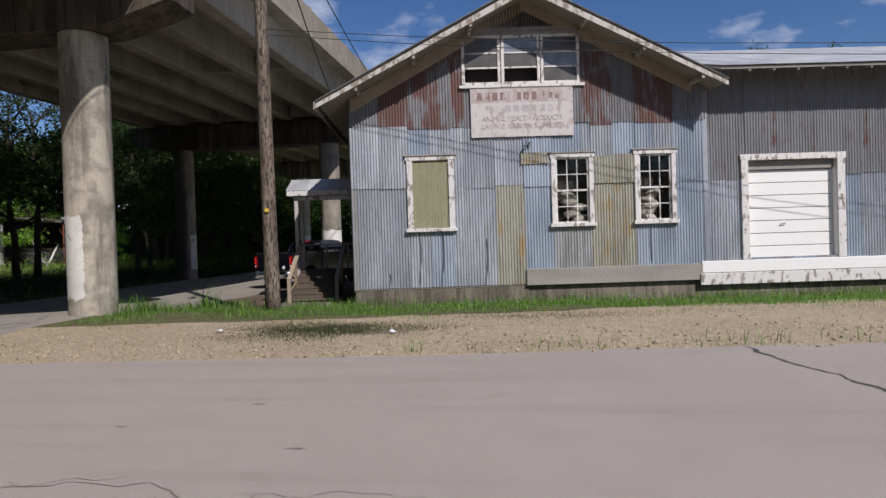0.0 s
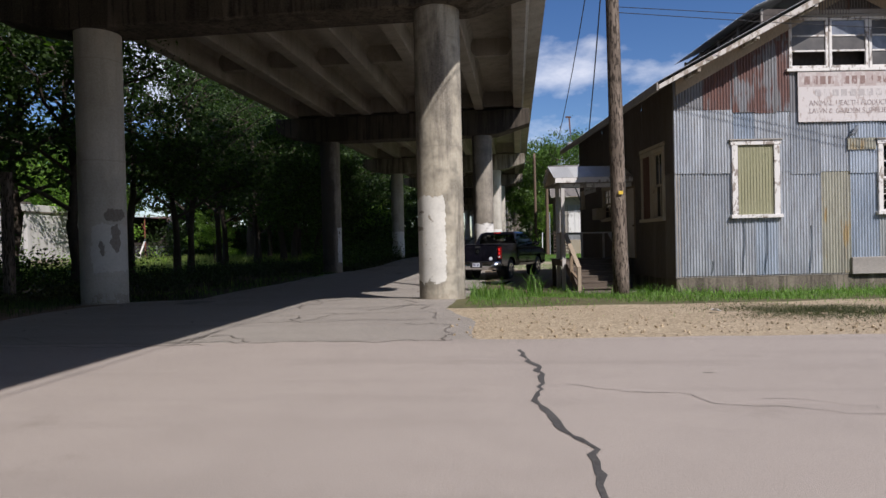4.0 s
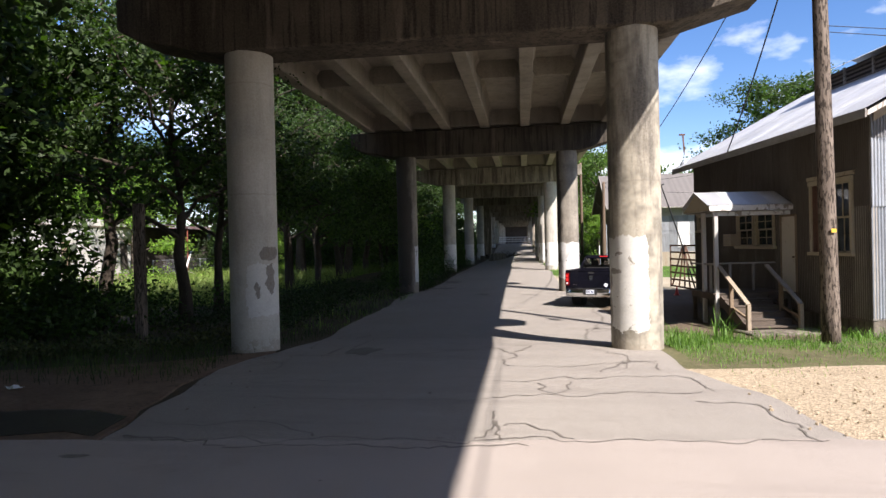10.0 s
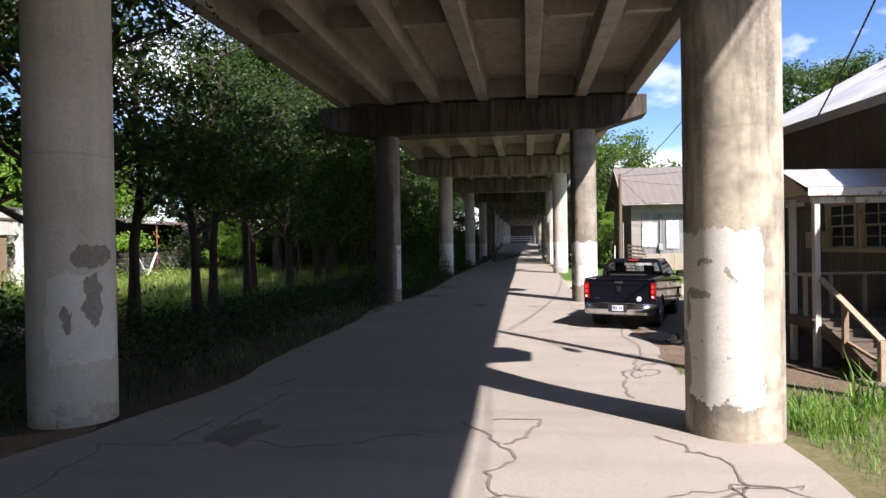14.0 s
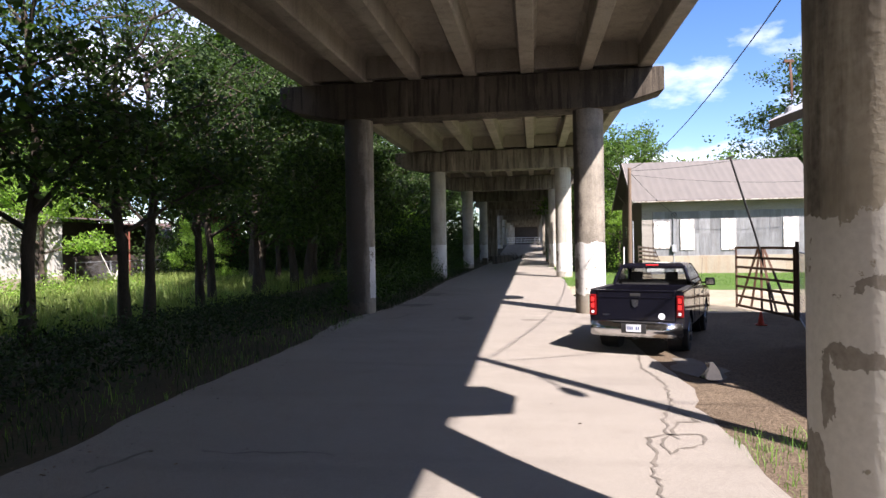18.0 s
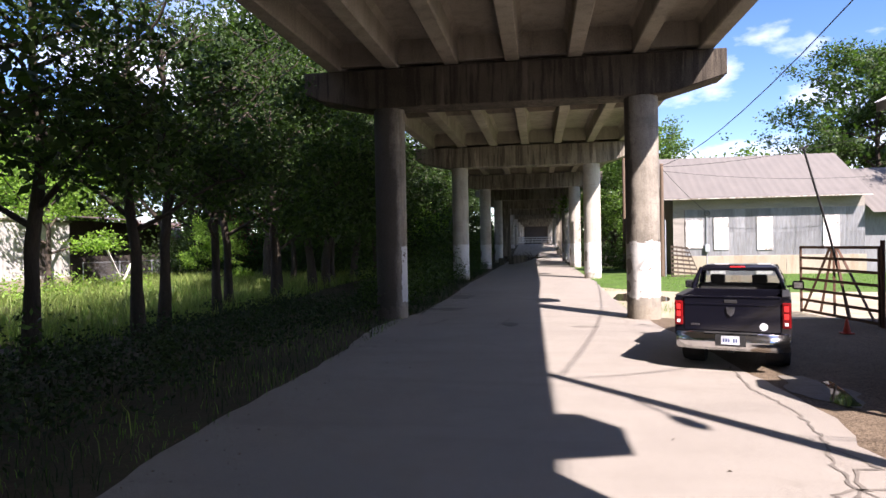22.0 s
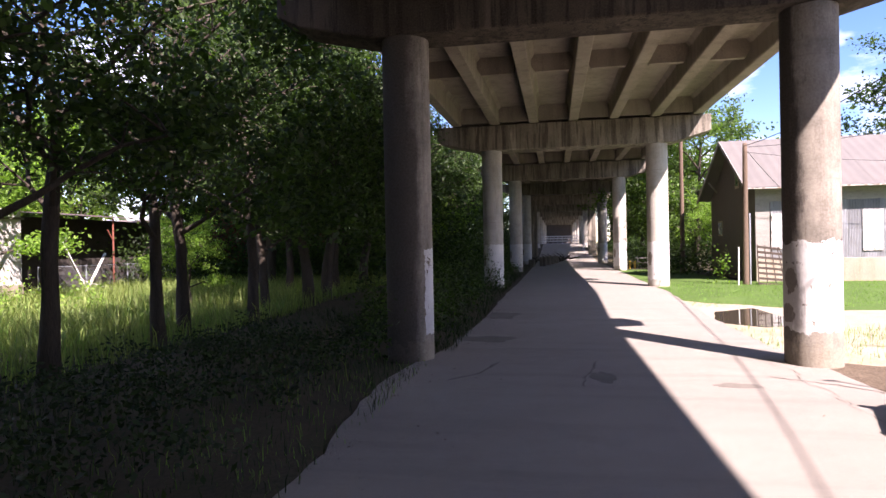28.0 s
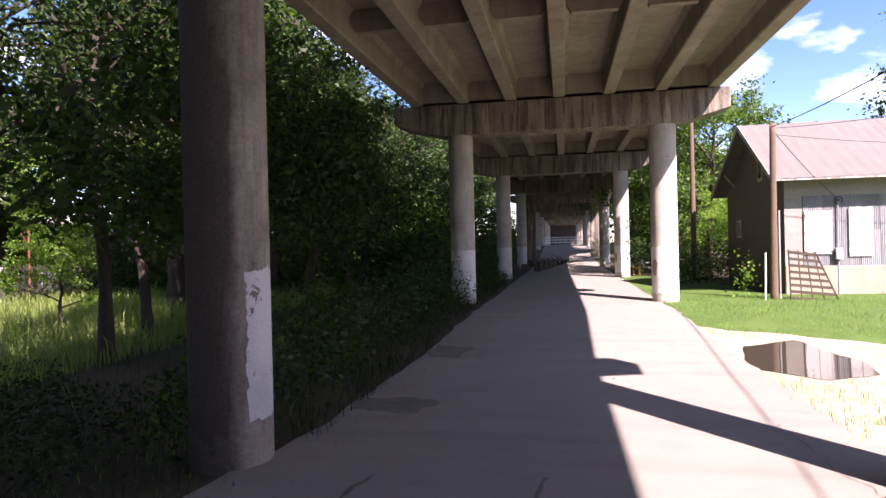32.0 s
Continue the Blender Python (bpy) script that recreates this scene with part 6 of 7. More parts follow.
        for cy in (1.22, 4.72):
            ty = part("tyre", tube_bm([(s * 0.74, cy, 0.40), (s * 0.76, cy, 0.40), (s * 0.96, cy, 0.40), (s * 0.98, cy, 0.40)], [0.36, 0.40, 0.40, 0.36], 28), M["black"], t, "black tyre")
            part("rim", tube_bm([(s * 0.95, cy, 0.40), (s * 0.985, cy, 0.40)], [0.25, 0.24], 24), M["chrome"], ty, "alloy rim")
            for k in range(5):
                a = math.tau * k / 5
                part("spoke_gap", box_bm(-0.004, 0.004, -0.035, 0.035, 0.08, 0.21), M["black"], ty, "", pose(s * 0.988, cy, 0.40, math.degrees(a), 0, 0))
            part("wheel_well", tube_bm([(s * 0.55, cy, 0.42), (s * 0.86, cy, 0.42)], 0.465, 20), M["black"], t)
    part("brake_strip", box_bm(-0.15, 0.15, 2.235, 2.27, 1.872, 1.898, 0.004), M["lit_red"], cab, "lit high brake lamp")
    for x in (-0.42, 0.42):
        part("head_rest", box_bm(x - 0.15, x + 0.15, 2.46, 2.56, 1.50, 1.70, 0.03), M["seat_cloth"], t)
    part("antenna", tube_bm([(0.9, 4.4, 1.25), (0.95, 4.35, 2.0)], 0.004, 5), M["black"], t)
    return t


pickup(pose(-5.72, 21.85, lie(23), 0, 0, -20.0))

# ---- cracks, puddles, litter ----


def tar_line(pts, w, seed):
    """A wandering line on the paving: a filled crack, once a painted wire shadow."""
    r = random.Random(seed)
    out_l, out_r = [], []
    path = []
    for a, b in zip(pts, pts[1:]):
        a, b = Vector(a), Vector(b)
        n = max(2, int((b - a).length / 0.09))
        for i in range(n):
            p = a.lerp(b, i / n)
            wide, fine = (0.26, 0.10) if w < 0.035 else (0.05, 0.06)
            path.append(p + Vector([wide * noise.noise((p.x * 1.4, p.y * 1.4, seed + k)) + fine * noise.noise((p.x * 5.3, p.y * 5.3, seed + k)) + r.uniform(-0.015, 0.015) for k in (0, 5)]))
    path.append(Vector(pts[-1]))
    bm = bmesh.new()
    prev = None
    for i, p in enumerate(path):
        d = (path[min(i + 1, len(path) - 1)] - path[max(i - 1, 0)]).normalized()
        s = Vector((-d.y, d.x)) * w * (0.25 + 0.6 * r.random())
        cur = (bm.verts.new((p.x + s.x, p.y + s.y, 0.004 + lie(p.y + s.y))), bm.verts.new((p.x - s.x, p.y - s.y, 0.004 + lie(p.y - s.y))))
        if prev:
            bm.faces.new((prev[0], prev[1], cur[1], cur[0]))
        prev = cur
    street = w > 0.04 and pts[0][1] < 7
    ob = part("crack", bm, M["tar" if street else "crack_dirt"], None, "dark tar-filled crack in the street" if street else "dirt-filled crack in the worn drive, one line a painted wire shadow")
    tagged(ob, category="crack", kind="structure")


CRACKS_AND_SHADOW = [
    ([(-4.15, 4.4), (-3.97, 3.45), (-3.93, 2.6), (-4.0, 2.1), (-3.85, 1.4), (-3.73, 1.0), (-3.75, 0.3), (-3.6, -1.5), (-3.7, -4.0)], 0.042),
    ([(7.05, 6.05), (7.15, 5.1), (7.37, 4.46), (7.44, 3.8), (7.6, 2.0), (7.5, -2)], 0.042),
    ([(-13, 4.85), (-10.5, 4.9), (-8.7, 4.98), (-6.5, 5.08), (-5.0, 5.18)], 0.022),
    ([(-12.97, 10.3), (-10.78, 10.48), (-9.65, 10.81), (-9.15, 10.91)], 0.03),
    ([(-8.61, 9.23), (-7.65, 9.21), (-6.54, 9.47), (-5.89, 9.65)], 0.018),
    ([(-8.82, 7.95), (-7.99, 8.15), (-6.84, 8.38), (-5.82, 8.49), (-5.55, 8.05), (-5.5, 7.44)], 0.02),
    ([(-12.6, 6.9), (-11.0, 6.75), (-9.01, 6.9), (-8.1, 7.07), (-7.1, 7.18), (-5.67, 7.42)], 0.018),
    ([(-8.48, 9.24), (-8.42, 9.93), (-8.52, 10.74), (-9.03, 11.52)], 0.032),
    ([(-8.42, 10.6), (-8.14, 11.16), (-8.14, 11.88), (-8.67, 11.77)], 0.032),
    ([(-8.12, 7.86), (-8.01, 7.34), (-7.78, 7.31), (-7.51, 8.0)], 0.026),
    ([(-6.85, 11.22), (-6.74, 10.68), (-6.2, 10.35), (-6.16, 10.06), (-6.69, 9.08), (-6.95, 8.73)], 0.026),
    ([(-6.65, 8.99), (-6.37, 9.62), (-6.03, 9.64), (-5.9, 9.4), (-5.93, 8.91)], 0.026),
    ([(-12.23, 10.41), (-12.24, 11.39)], 0.05),
    ([(-11.92, 10.79), (-12.0, 12.2), (-12.1, 13.51)], 0.035),
    ([(-12.76, 8.78), (-12.93, 10.3)], 0.028),
    ([(-8.85, 5.05), (-8.63, 5.82), (-8.5, 4.98)], 0.026),
    ([(-8.63, 5.82), (-8.63, 6.21)], 0.02),
    ([(-8.52, 5.46), (-7.93, 5.4), (-7.69, 5.09)], 0.022),
    ([(-12.77, 5.37), (-11.6, 5.53), (-10.7, 5.02)], 0.02),
    ([(-12.8, 7.9), (-10.93, 7.92)], 0.018),
    ([(-5.81, 6.84), (-5.25, 6.57), (-5.14, 5.78), (-5.08, 5.12)], 0.02),
    ([(-5.6, 22.43), (-5.79, 20.62), (-5.65, 19.26), (-5.78, 17.84), (-6.14, 16.86), (-6.18, 16.19), (-6.09, 15.99)], 0.036),
    ([(-6.7, 13.6), (-6.62, 14.7), (-6.5, 15.5), (-6.49, 16.05), (-6.14, 16.19), (-5.75, 16.23), (-5.84, 15.83), (-6.31, 15.43), (-6.35, 15.78), (-5.95, 16.76), (-5.67, 16.78), (-5.88, 17.4)], 0.036),
    ([(-12.67, 14.07), (-12.55, 14.81), (-12.47, 14.94)], 0.06),
    ([(-11.84, 14.88), (-10.62, 15.13), (-10.29, 14.95)], 0.028),
    ([(-13.09, 28.34), (-12.5, 28.98), (-12.22, 30.25)], 0.05),
    ([(-10.55, 27.99), (-10.48, 28.75), (-10.18, 30.43)], 0.035),
    # This thin line paints the shadow of an overhead wire.
    ([(-6.2, 22.6), (-6.8, 25.0), (-6.6, 28.5), (-6.9, 33.0)], 0.012),
    ([(-7.1, 29.2), (-6.2, 28.5), (-5.8, 28.0)], 0.03),
    ([(-2.3, 2.3), (-1.6, 1.95)], 0.0035),
    ([(-0.9, 1.7), (0.2, 1.55)], 0.0035),
    ([(0.9, 1.5), (1.7, 1.42)], 0.0035),
    ([(2.6, 1.35), (4.0, 1.2)], 0.0035),
    ([(4.6, 1.15), (5.2, 1.1)], 0.0035),
    ([(-3.86, 2.71), (-2.92, 2.34), (-1.94, 1.95), (-0.86, 1.66), (0.29, 1.45), (1.89, 1.29), (2.66, 1.28)], 0.008),
    ([(-13.05, 4.78), (-10.4, 4.72), (-8.2, 4.8)], 0.03),
]
for k, (pts, w) in enumerate(CRACKS_AND_SHADOW):
    tar_line(pts, w, k * 13 + 3)

STAINS = [(-12.9, 33.6, 0.8, 0.45), (-10.15, 28.9, 0.22, 0.5), (-7.9, 28.4, 0.35, 0.2), (-12.9, 38.8, 0.6, 0.7), (-4.75, 20.5, 0.42, 1.0), (-13.1, 4.2, 0.16, 0.06), (-11.6, 10.9, 0.3, 0.5), (-1.1, 2.3, 0.06, 0.02), (0.9, 2.6, 0.05, 0.02), (1.8, 3.3, 0.06, 0.02), (-2.4, 3.2, 0.05, 0.02), (2.6, 2.1, 0.07, 0.025)]
for k, (sx, sy, ra, rb) in enumerate(STAINS):
    ring = []
    for j in range(36):
        q = math.tau * j / 36
        w = 1 + 0.55 * noise.noise((1.6 * math.cos(q) + 7 * k, 1.6 * math.sin(q), 3.0)) + 0.25 * noise.noise((5 * math.cos(q), 5 * math.sin(q) + k, 1.0))
        ring.append((sx + ra * w * math.cos(q), sy + rb * w * math.sin(q)))
    tagged(part("stain", sheet_bm(ring, 0.001, 0.004), M["stain"], None, "dark old stain on the paving"), category="stain", kind="structure")

wm, wnt, wb, wv = base_material("muddy_water", 0.03, 0.0, 0.27)
wb.inputs["Base Color"].default_value = (0.05, 0.042, 0.03, 1)
bumped(wnt, wb, noise_of(wnt, wv, 2.5, 2), 0.02, 0.01)
M["water"] = wm
for pts, nm in (([(-6.1, 37.2), (-5.0, 36.2), (-3.9, 36.8), (-3.7, 38.2), (-4.1, 40.6), (-5.6, 39.8)], "puddle"), ([(-4.9, 19.75), (-4.82, 19.45), (-4.62, 19.5), (-4.5, 19.95), (-4.36, 20.5), (-4.30, 21.2), (-4.46, 21.1), (-4.6, 20.5), (-4.74, 20.1)], "puddle")):
    ob = part(nm, sheet_bm(ragged(pts, 0.15, 0.16 if pts[0][1] > 30 else 0.05, 31), -0.006 if pts[0][1] > 30 else 0.006, 0.05), M["water"], None, "shallow muddy rain puddle")
    tagged(ob, category="puddle", kind="structure")

rngs = random.Random(21)
bmr = bmesh.new()
for k in range(700):
    x, y = rngs.uniform(-5.2, 16), 0
    y = 5.5 + 0.06 * x + abs(rngs.gauss(0, 1.5))
    if y > 9.6 + 0.12 * max(0, x):
        continue
    r = rngs.uniform(0.01, 0.034)
    bmesh.ops.create_icosphere(bmr, subdivisions=1, radius=r, matrix=pose(x, y, r * 0.3, rngs.uniform(0, 180), rngs.uniform(0, 180), 0) @ Matrix.Diagonal((1, rngs.uniform(0.6, 1), rngs.uniform(0.5, 0.8), 1)))
stones = part("loose_stones", bmr, M["gravel"], None, "loose pale stones on the gravel verge")
tagged(stones, category="stones", kind="stuff")
for x, y, s, mt, lab in ((-0.9, 7.9, 0.07, "plate", "scrap of pale litter on the verge"), (2.2, 7.6, 0.06, "plate", "scrap of pale litter on the verge"), (-16.5, 7.2, 0.1, "plate", "scrap of pale litter on the verge")):
    bm = bmesh.new()
    bmesh.ops.create_grid(bm, x_segments=3, y_segments=3, size=s)
    for v in bm.verts:
        v.co.z = 0.02 + 0.05 * rngs.random()
    tagged(part("litter", bm, M[mt], None, lab, pose(x, y, 0, 0, 0, rngs.uniform(0, 90))), category="litter")
cone = thing("safety_cone", "small red safety cone on the dirt yard", "cone", pose(-1.37, 27.1, lie(27.1)) @ Matrix.Scale(0.8, 4))
M["cone_red"] = plain("red_cone_plastic", (0.5, 0.04, 0.02), (0.62, 0.07, 0.04), 3, 30, 0.5)
part("cone", tube_bm([(0, 0, 0.02), (0, 0, 0.48)], [0.12, 0.03], 12), M["cone_red"], cone)
part("base", box_bm(-0.16, 0.16, -0.16, 0.16, 0, 0.03), M["cone_red"], cone)

# ---- far end of the drive ----
for k, (bx, by, bh) in enumerate(((-13.4, 79.0, 0.75), (-12.35, 80.4, 0.95), (-11.95, 83.2, 0.95), (-11.55, 86.0, 0.9), (-11.1, 90.0, 0.85))):
    blk = thing("concrete_block", "pale upright concrete block beside the drive", "barrier", pose(bx, by, lie(by), 0, 0, 9 * k), "barrier blocks")
    part("block", box_bm(-0.3, 0.3, -0.25, 0.25, -0.05, bh, 0.05), M["foundation"], blk)
fence_far = thing("barricade", "white slatted barricade across the far drive", "barricade", pose(-10.1, 150, lie(150)))
for k in range(10):
    part("post", box_bm(-4.6 + k, -4.5 + k, -0.05, 0.05, 0, 1.6), M["white_clean"], fence_far)
for z in (0.5, 1.0, 1.5):
    part("slat", box_bm(-4.7, 4.6, -0.09, -0.055, z - 0.1, z + 0.1), M["white_clean"], fence_far)
for k in range(12):
    part("brace", beam_bm((-4.5 + 0.75 * k, -0.11, 0.3), (-4.1 + 0.75 * k, -0.11, 1.6), 0.09, 0.03, up=(0, 1, 0)), M["white_clean"], fence_far)
# Flat dark panel before the solid wall, painting the underpass shade.
abut_gap = part("underpass_mouth", box_bm(-14.6, -6.7, 204.3, 204.45, 1.8, 8.1), M["dark_room"], None, "dark panel painted as the shaded mouth in the abutment")
tagged(abut_gap, category="opening", kind="structure")
abut = part("abutment_wall", box_bm(-18, -2, 204.5, 206, -1, 11), M["deck"], None, "dark concrete abutment closing the viaduct")
tagged(abut, category="abutment", kind="structure")
pile = thing("brush_pile", "dark heap of cut branches beside the drive", "debris", pose(-12.0, 92.0, lie(92)))
pr = random.Random(77)
for k in range(40):
    a = Vector((pr.uniform(-2.2, 2.6), pr.uniform(-0.9, 0.9), pr.uniform(0.05, 0.5)))
    b = a + Vector((pr.uniform(-1.5, 1.5), pr.uniform(-0.6, 0.6), pr.uniform(0.1, 0.9)))
    part("branch", tube_bm([a, a.lerp(b, 0.5) + Vector((0, 0, pr.uniform(-0.1, 0.15))), b], [0.07, 0.05, 0.02], 6), M["bark"], pile)
rail_far = thing("timber_rail", "low timber rail fence beyond the drive", "fence", pose(-3.9, 74.0, 0))
for k in range(4):
    part("post", box_bm(k * 1.3 - 0.06, k * 1.3 + 0.06, -0.06, 0.06, -0.1, 1.0), M["grey_wood"], rail_far)
for z in (0.45, 0.85):
    part("rail", box_bm(-0.2, 4.1, -0.10, -0.065, z - 0.06, z + 0.06), M["grey_wood"], rail_far)
yb = thing("yellow_bollard", "yellow steel bollard pair beside the drive", "bollard", pose(-4.75, 72.6, 0))
for dx in (0, 0.42):
    part("post", tube_bm([(dx, 0, -0.1), (dx, 0, 0.6), (dx, 0, 0.64)], [0.08, 0.08, 0.04], 10), M["yellow"], yb)
part("bar", beam_bm((0, 0, 0.45), (0.42, 0, 0.45), 0.06, 0.06), M["yellow"], yb)

# ---- white ruin, dark shed and fence across the field ----
M["stucco"] = concrete_like("sunlit_stucco", (0.46, 0.445, 0.42), (0.60, 0.585, 0.555), (0.22, 0.20, 0.18), 0.5)
ruin = thing("white_building", "derelict white stuccoed building with an open doorway", "building", pose(-39.2, 45.6, 0, 0, 0, 0))
RW = [(-19.5, -9.1), (-7.4, 0.0)]
for a, b in RW:
    part("wall", box_bm(-0.3, 0.0, a, b, -0.6, 4.7, 0.03), M["stucco"], ruin, "sunlit white stucco wall")
part("lintel", box_bm(-0.3, 0.0, -9.1, -7.4, 3.2, 4.7), M["stucco"], ruin)
part("wall", box_bm(-9, -8.7, -19.5, 0.0, -0.6, 4.4), M["stucco"], ruin)
part("wall", box_bm(-8.7, -0.3, -0.3, 0.0, -0.6, 4.6), M["stucco"], ruin)
part("wall", box_bm(-8.7, -0.3, -19.5, -19.2, -0.6, 4.6), M["stucco"], ruin)
part("coping", box_bm(-0.4, 0.08, -19.6, 0.1, 4.1, 4.22), M["foundation"], ruin, "grey string course")
part("footing", box_bm(-0.2, 0.06, -7.2, 0.02, -0.6, 0.62), M["cream_wall"], ruin)
part("door_leaf", box_bm(-0.2, -0.12, -9.05, -8.2, -0.3, 3.15), M["brown_wood"], ruin, "weathered brown door leaf")
part("dark_window", box_bm(-0.02, 0.015, -2.95, -2.05, 0.8, 2.95), M["dark_room"], ruin)
part("roof_rubble", box_bm(-6, -0.5, -12, -6, 4.4, 4.95, 0.2), M["dark_room"], ruin)
fieldshed = thing("open_shed", "dark open-fronted shed with a rusty tin roof", "shed", pose(-40.0, 46.2, 0))
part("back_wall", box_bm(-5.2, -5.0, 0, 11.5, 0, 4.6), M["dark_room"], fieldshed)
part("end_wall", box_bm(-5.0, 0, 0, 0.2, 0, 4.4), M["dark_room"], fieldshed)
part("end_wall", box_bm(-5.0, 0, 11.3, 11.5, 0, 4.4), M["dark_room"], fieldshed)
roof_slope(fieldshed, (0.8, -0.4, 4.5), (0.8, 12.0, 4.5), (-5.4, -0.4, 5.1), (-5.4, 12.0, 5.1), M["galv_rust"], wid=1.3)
# Dark sheet across the open front, standing in for the shade inside.
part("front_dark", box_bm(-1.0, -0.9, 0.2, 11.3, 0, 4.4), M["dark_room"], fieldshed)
part("post", tube_bm([(0.5, 6.8, 0), (0.5, 6.8, 4.5)], 0.06, 8), M["red_paint"], fieldshed, "faded red steel post")
part("brace", tube_bm([(0.5, 6.8, 3.0), (0.5, 6.3, 3.7)], 0.04, 8), M["red_paint"], fieldshed)
fen = thing("chain_link_fence", "grey chain-link fence along the field", "fence", pose(0, 0, 0))
F0, F1 = Vector((-38.6, 46.0, 0)), Vector((-35.2, 70.0, 0))
for k in range(9):
    p = F0.lerp(F1, k / 8)
    part("post", tube_bm([(p.x, p.y, -0.1), (p.x, p.y, 1.55)], 0.035, 8), M["galv"], fen)
for z in (1.5, 0.1):
    part("rail", tube_bm([F0 + Vector((0, 0, z)), F1 + Vector((0, 0, z))], 0.022, 6), M["galv"], fen)
bm = bmesh.new()
L = (F1 - F0).length
d = (F1 - F0).normalized()
n = int(L / 0.16)
for k in range(n):
    for s in (1, -1):
        a = F0 + d * (k * 0.16) + Vector((0, 0, 0.1 if s > 0 else 1.5))
        b = F0 + d * min(L, k * 0.16 + 1.4) + Vector((0, 0, 1.5 if s > 0 else 0.1))
        beam_bm(a, b, 0.006, 0.006, bm)
part("mesh", bm, M["galv"], fen, "wire mesh")
for k, (a, b) in enumerate((((-36.9, 47.6, 0), (-37.6, 46.3, 3.3)), ((-36.5, 47.0, 0.1), (-36.9, 49.0, 2.2)), ((-36.2, 49.2, 0), (-36.8, 46.8, 0.8)))):
    lb = part("leaning_board", beam_bm(a, b, 0.26 if k == 0 else 0.14, 0.05), M["white"], None, "peeling white board leaning at the fence")
    tagged(lb, category="board", group="leaning boards")
hut = thing("small_house", "small white house with a rust-brown roof behind the field shed", "house", pose(-46.8, 63.2, 0, 0, 0, 30))
part("wall", box_bm(-3.4, 3.4, 0, 5.0, -0.4, 3.4, 0.02), M["stucco"], hut)
part("roof", prism_bm([(-0.7, 3.3), (2.5, 4.9), (5.7, 3.3), (5.7, 3.42), (2.5, 5.05), (-0.7, 3.42)], 0, -3.8, 3.8), M["galv_rust"], hut, "rust-brown tin roof")
part("gable", prism_bm([(0.05, 3.39), (4.95, 3.39), (2.5, 4.6)], 0, -3.35, 3.35), M["stucco"], hut)
hw = part("window", box_bm(-2.2, -1.2, -0.03, 0.02, 1.2, 2.9), M["dark_room"], hut)
part("frame", box_bm(-2.3, -1.1, -0.045, -0.031, 1.1, 1.2), M["white"], hw)
old_post = thing("wooden_post", "old dark wooden post in the weeds beside the drive", "post", pose(-17.6, 12.3, 0))
part("shaft", box_bm(-0.11, 0.11, -0.11, 0.11, -0.2, 3.4, 0.015), M["pole_wood"], old_post)

# ---- plants ----
nrng = np.random.default_rng(5)


def leaf_cloud(centres, per, spread, size, mat, name, flat=0.8):
    """Many small leaves scattered round the centres; each leaf is a folded diamond."""
    n = len(centres) * per
    c = np.repeat(np.asarray(centres, float), per, axis=0)
    off = nrng.normal(size=(n, 3)) * np.asarray(spread)
    c = c + off
    a = nrng.normal(size=(n, 3))
    a[:, 2] *= flat
    a /= np.linalg.norm(a, axis=1, keepdims=True)
    b = np.cross(a, nrng.normal(size=(n, 3)))
    b /= np.linalg.norm(b, axis=1, keepdims=True)
    s = size * nrng.uniform(0.6, 1.35, (n, 1))
    v = np.empty((n, 4, 3))
    v[:, 0], v[:, 1], v[:, 2], v[:, 3] = c - a * s, c + b * s * 0.48, c + a * s, c - b * s * 0.48
    return mesh_np(name, v.reshape(-1, 3), np.arange(n * 4).reshape(n, 4), mat)


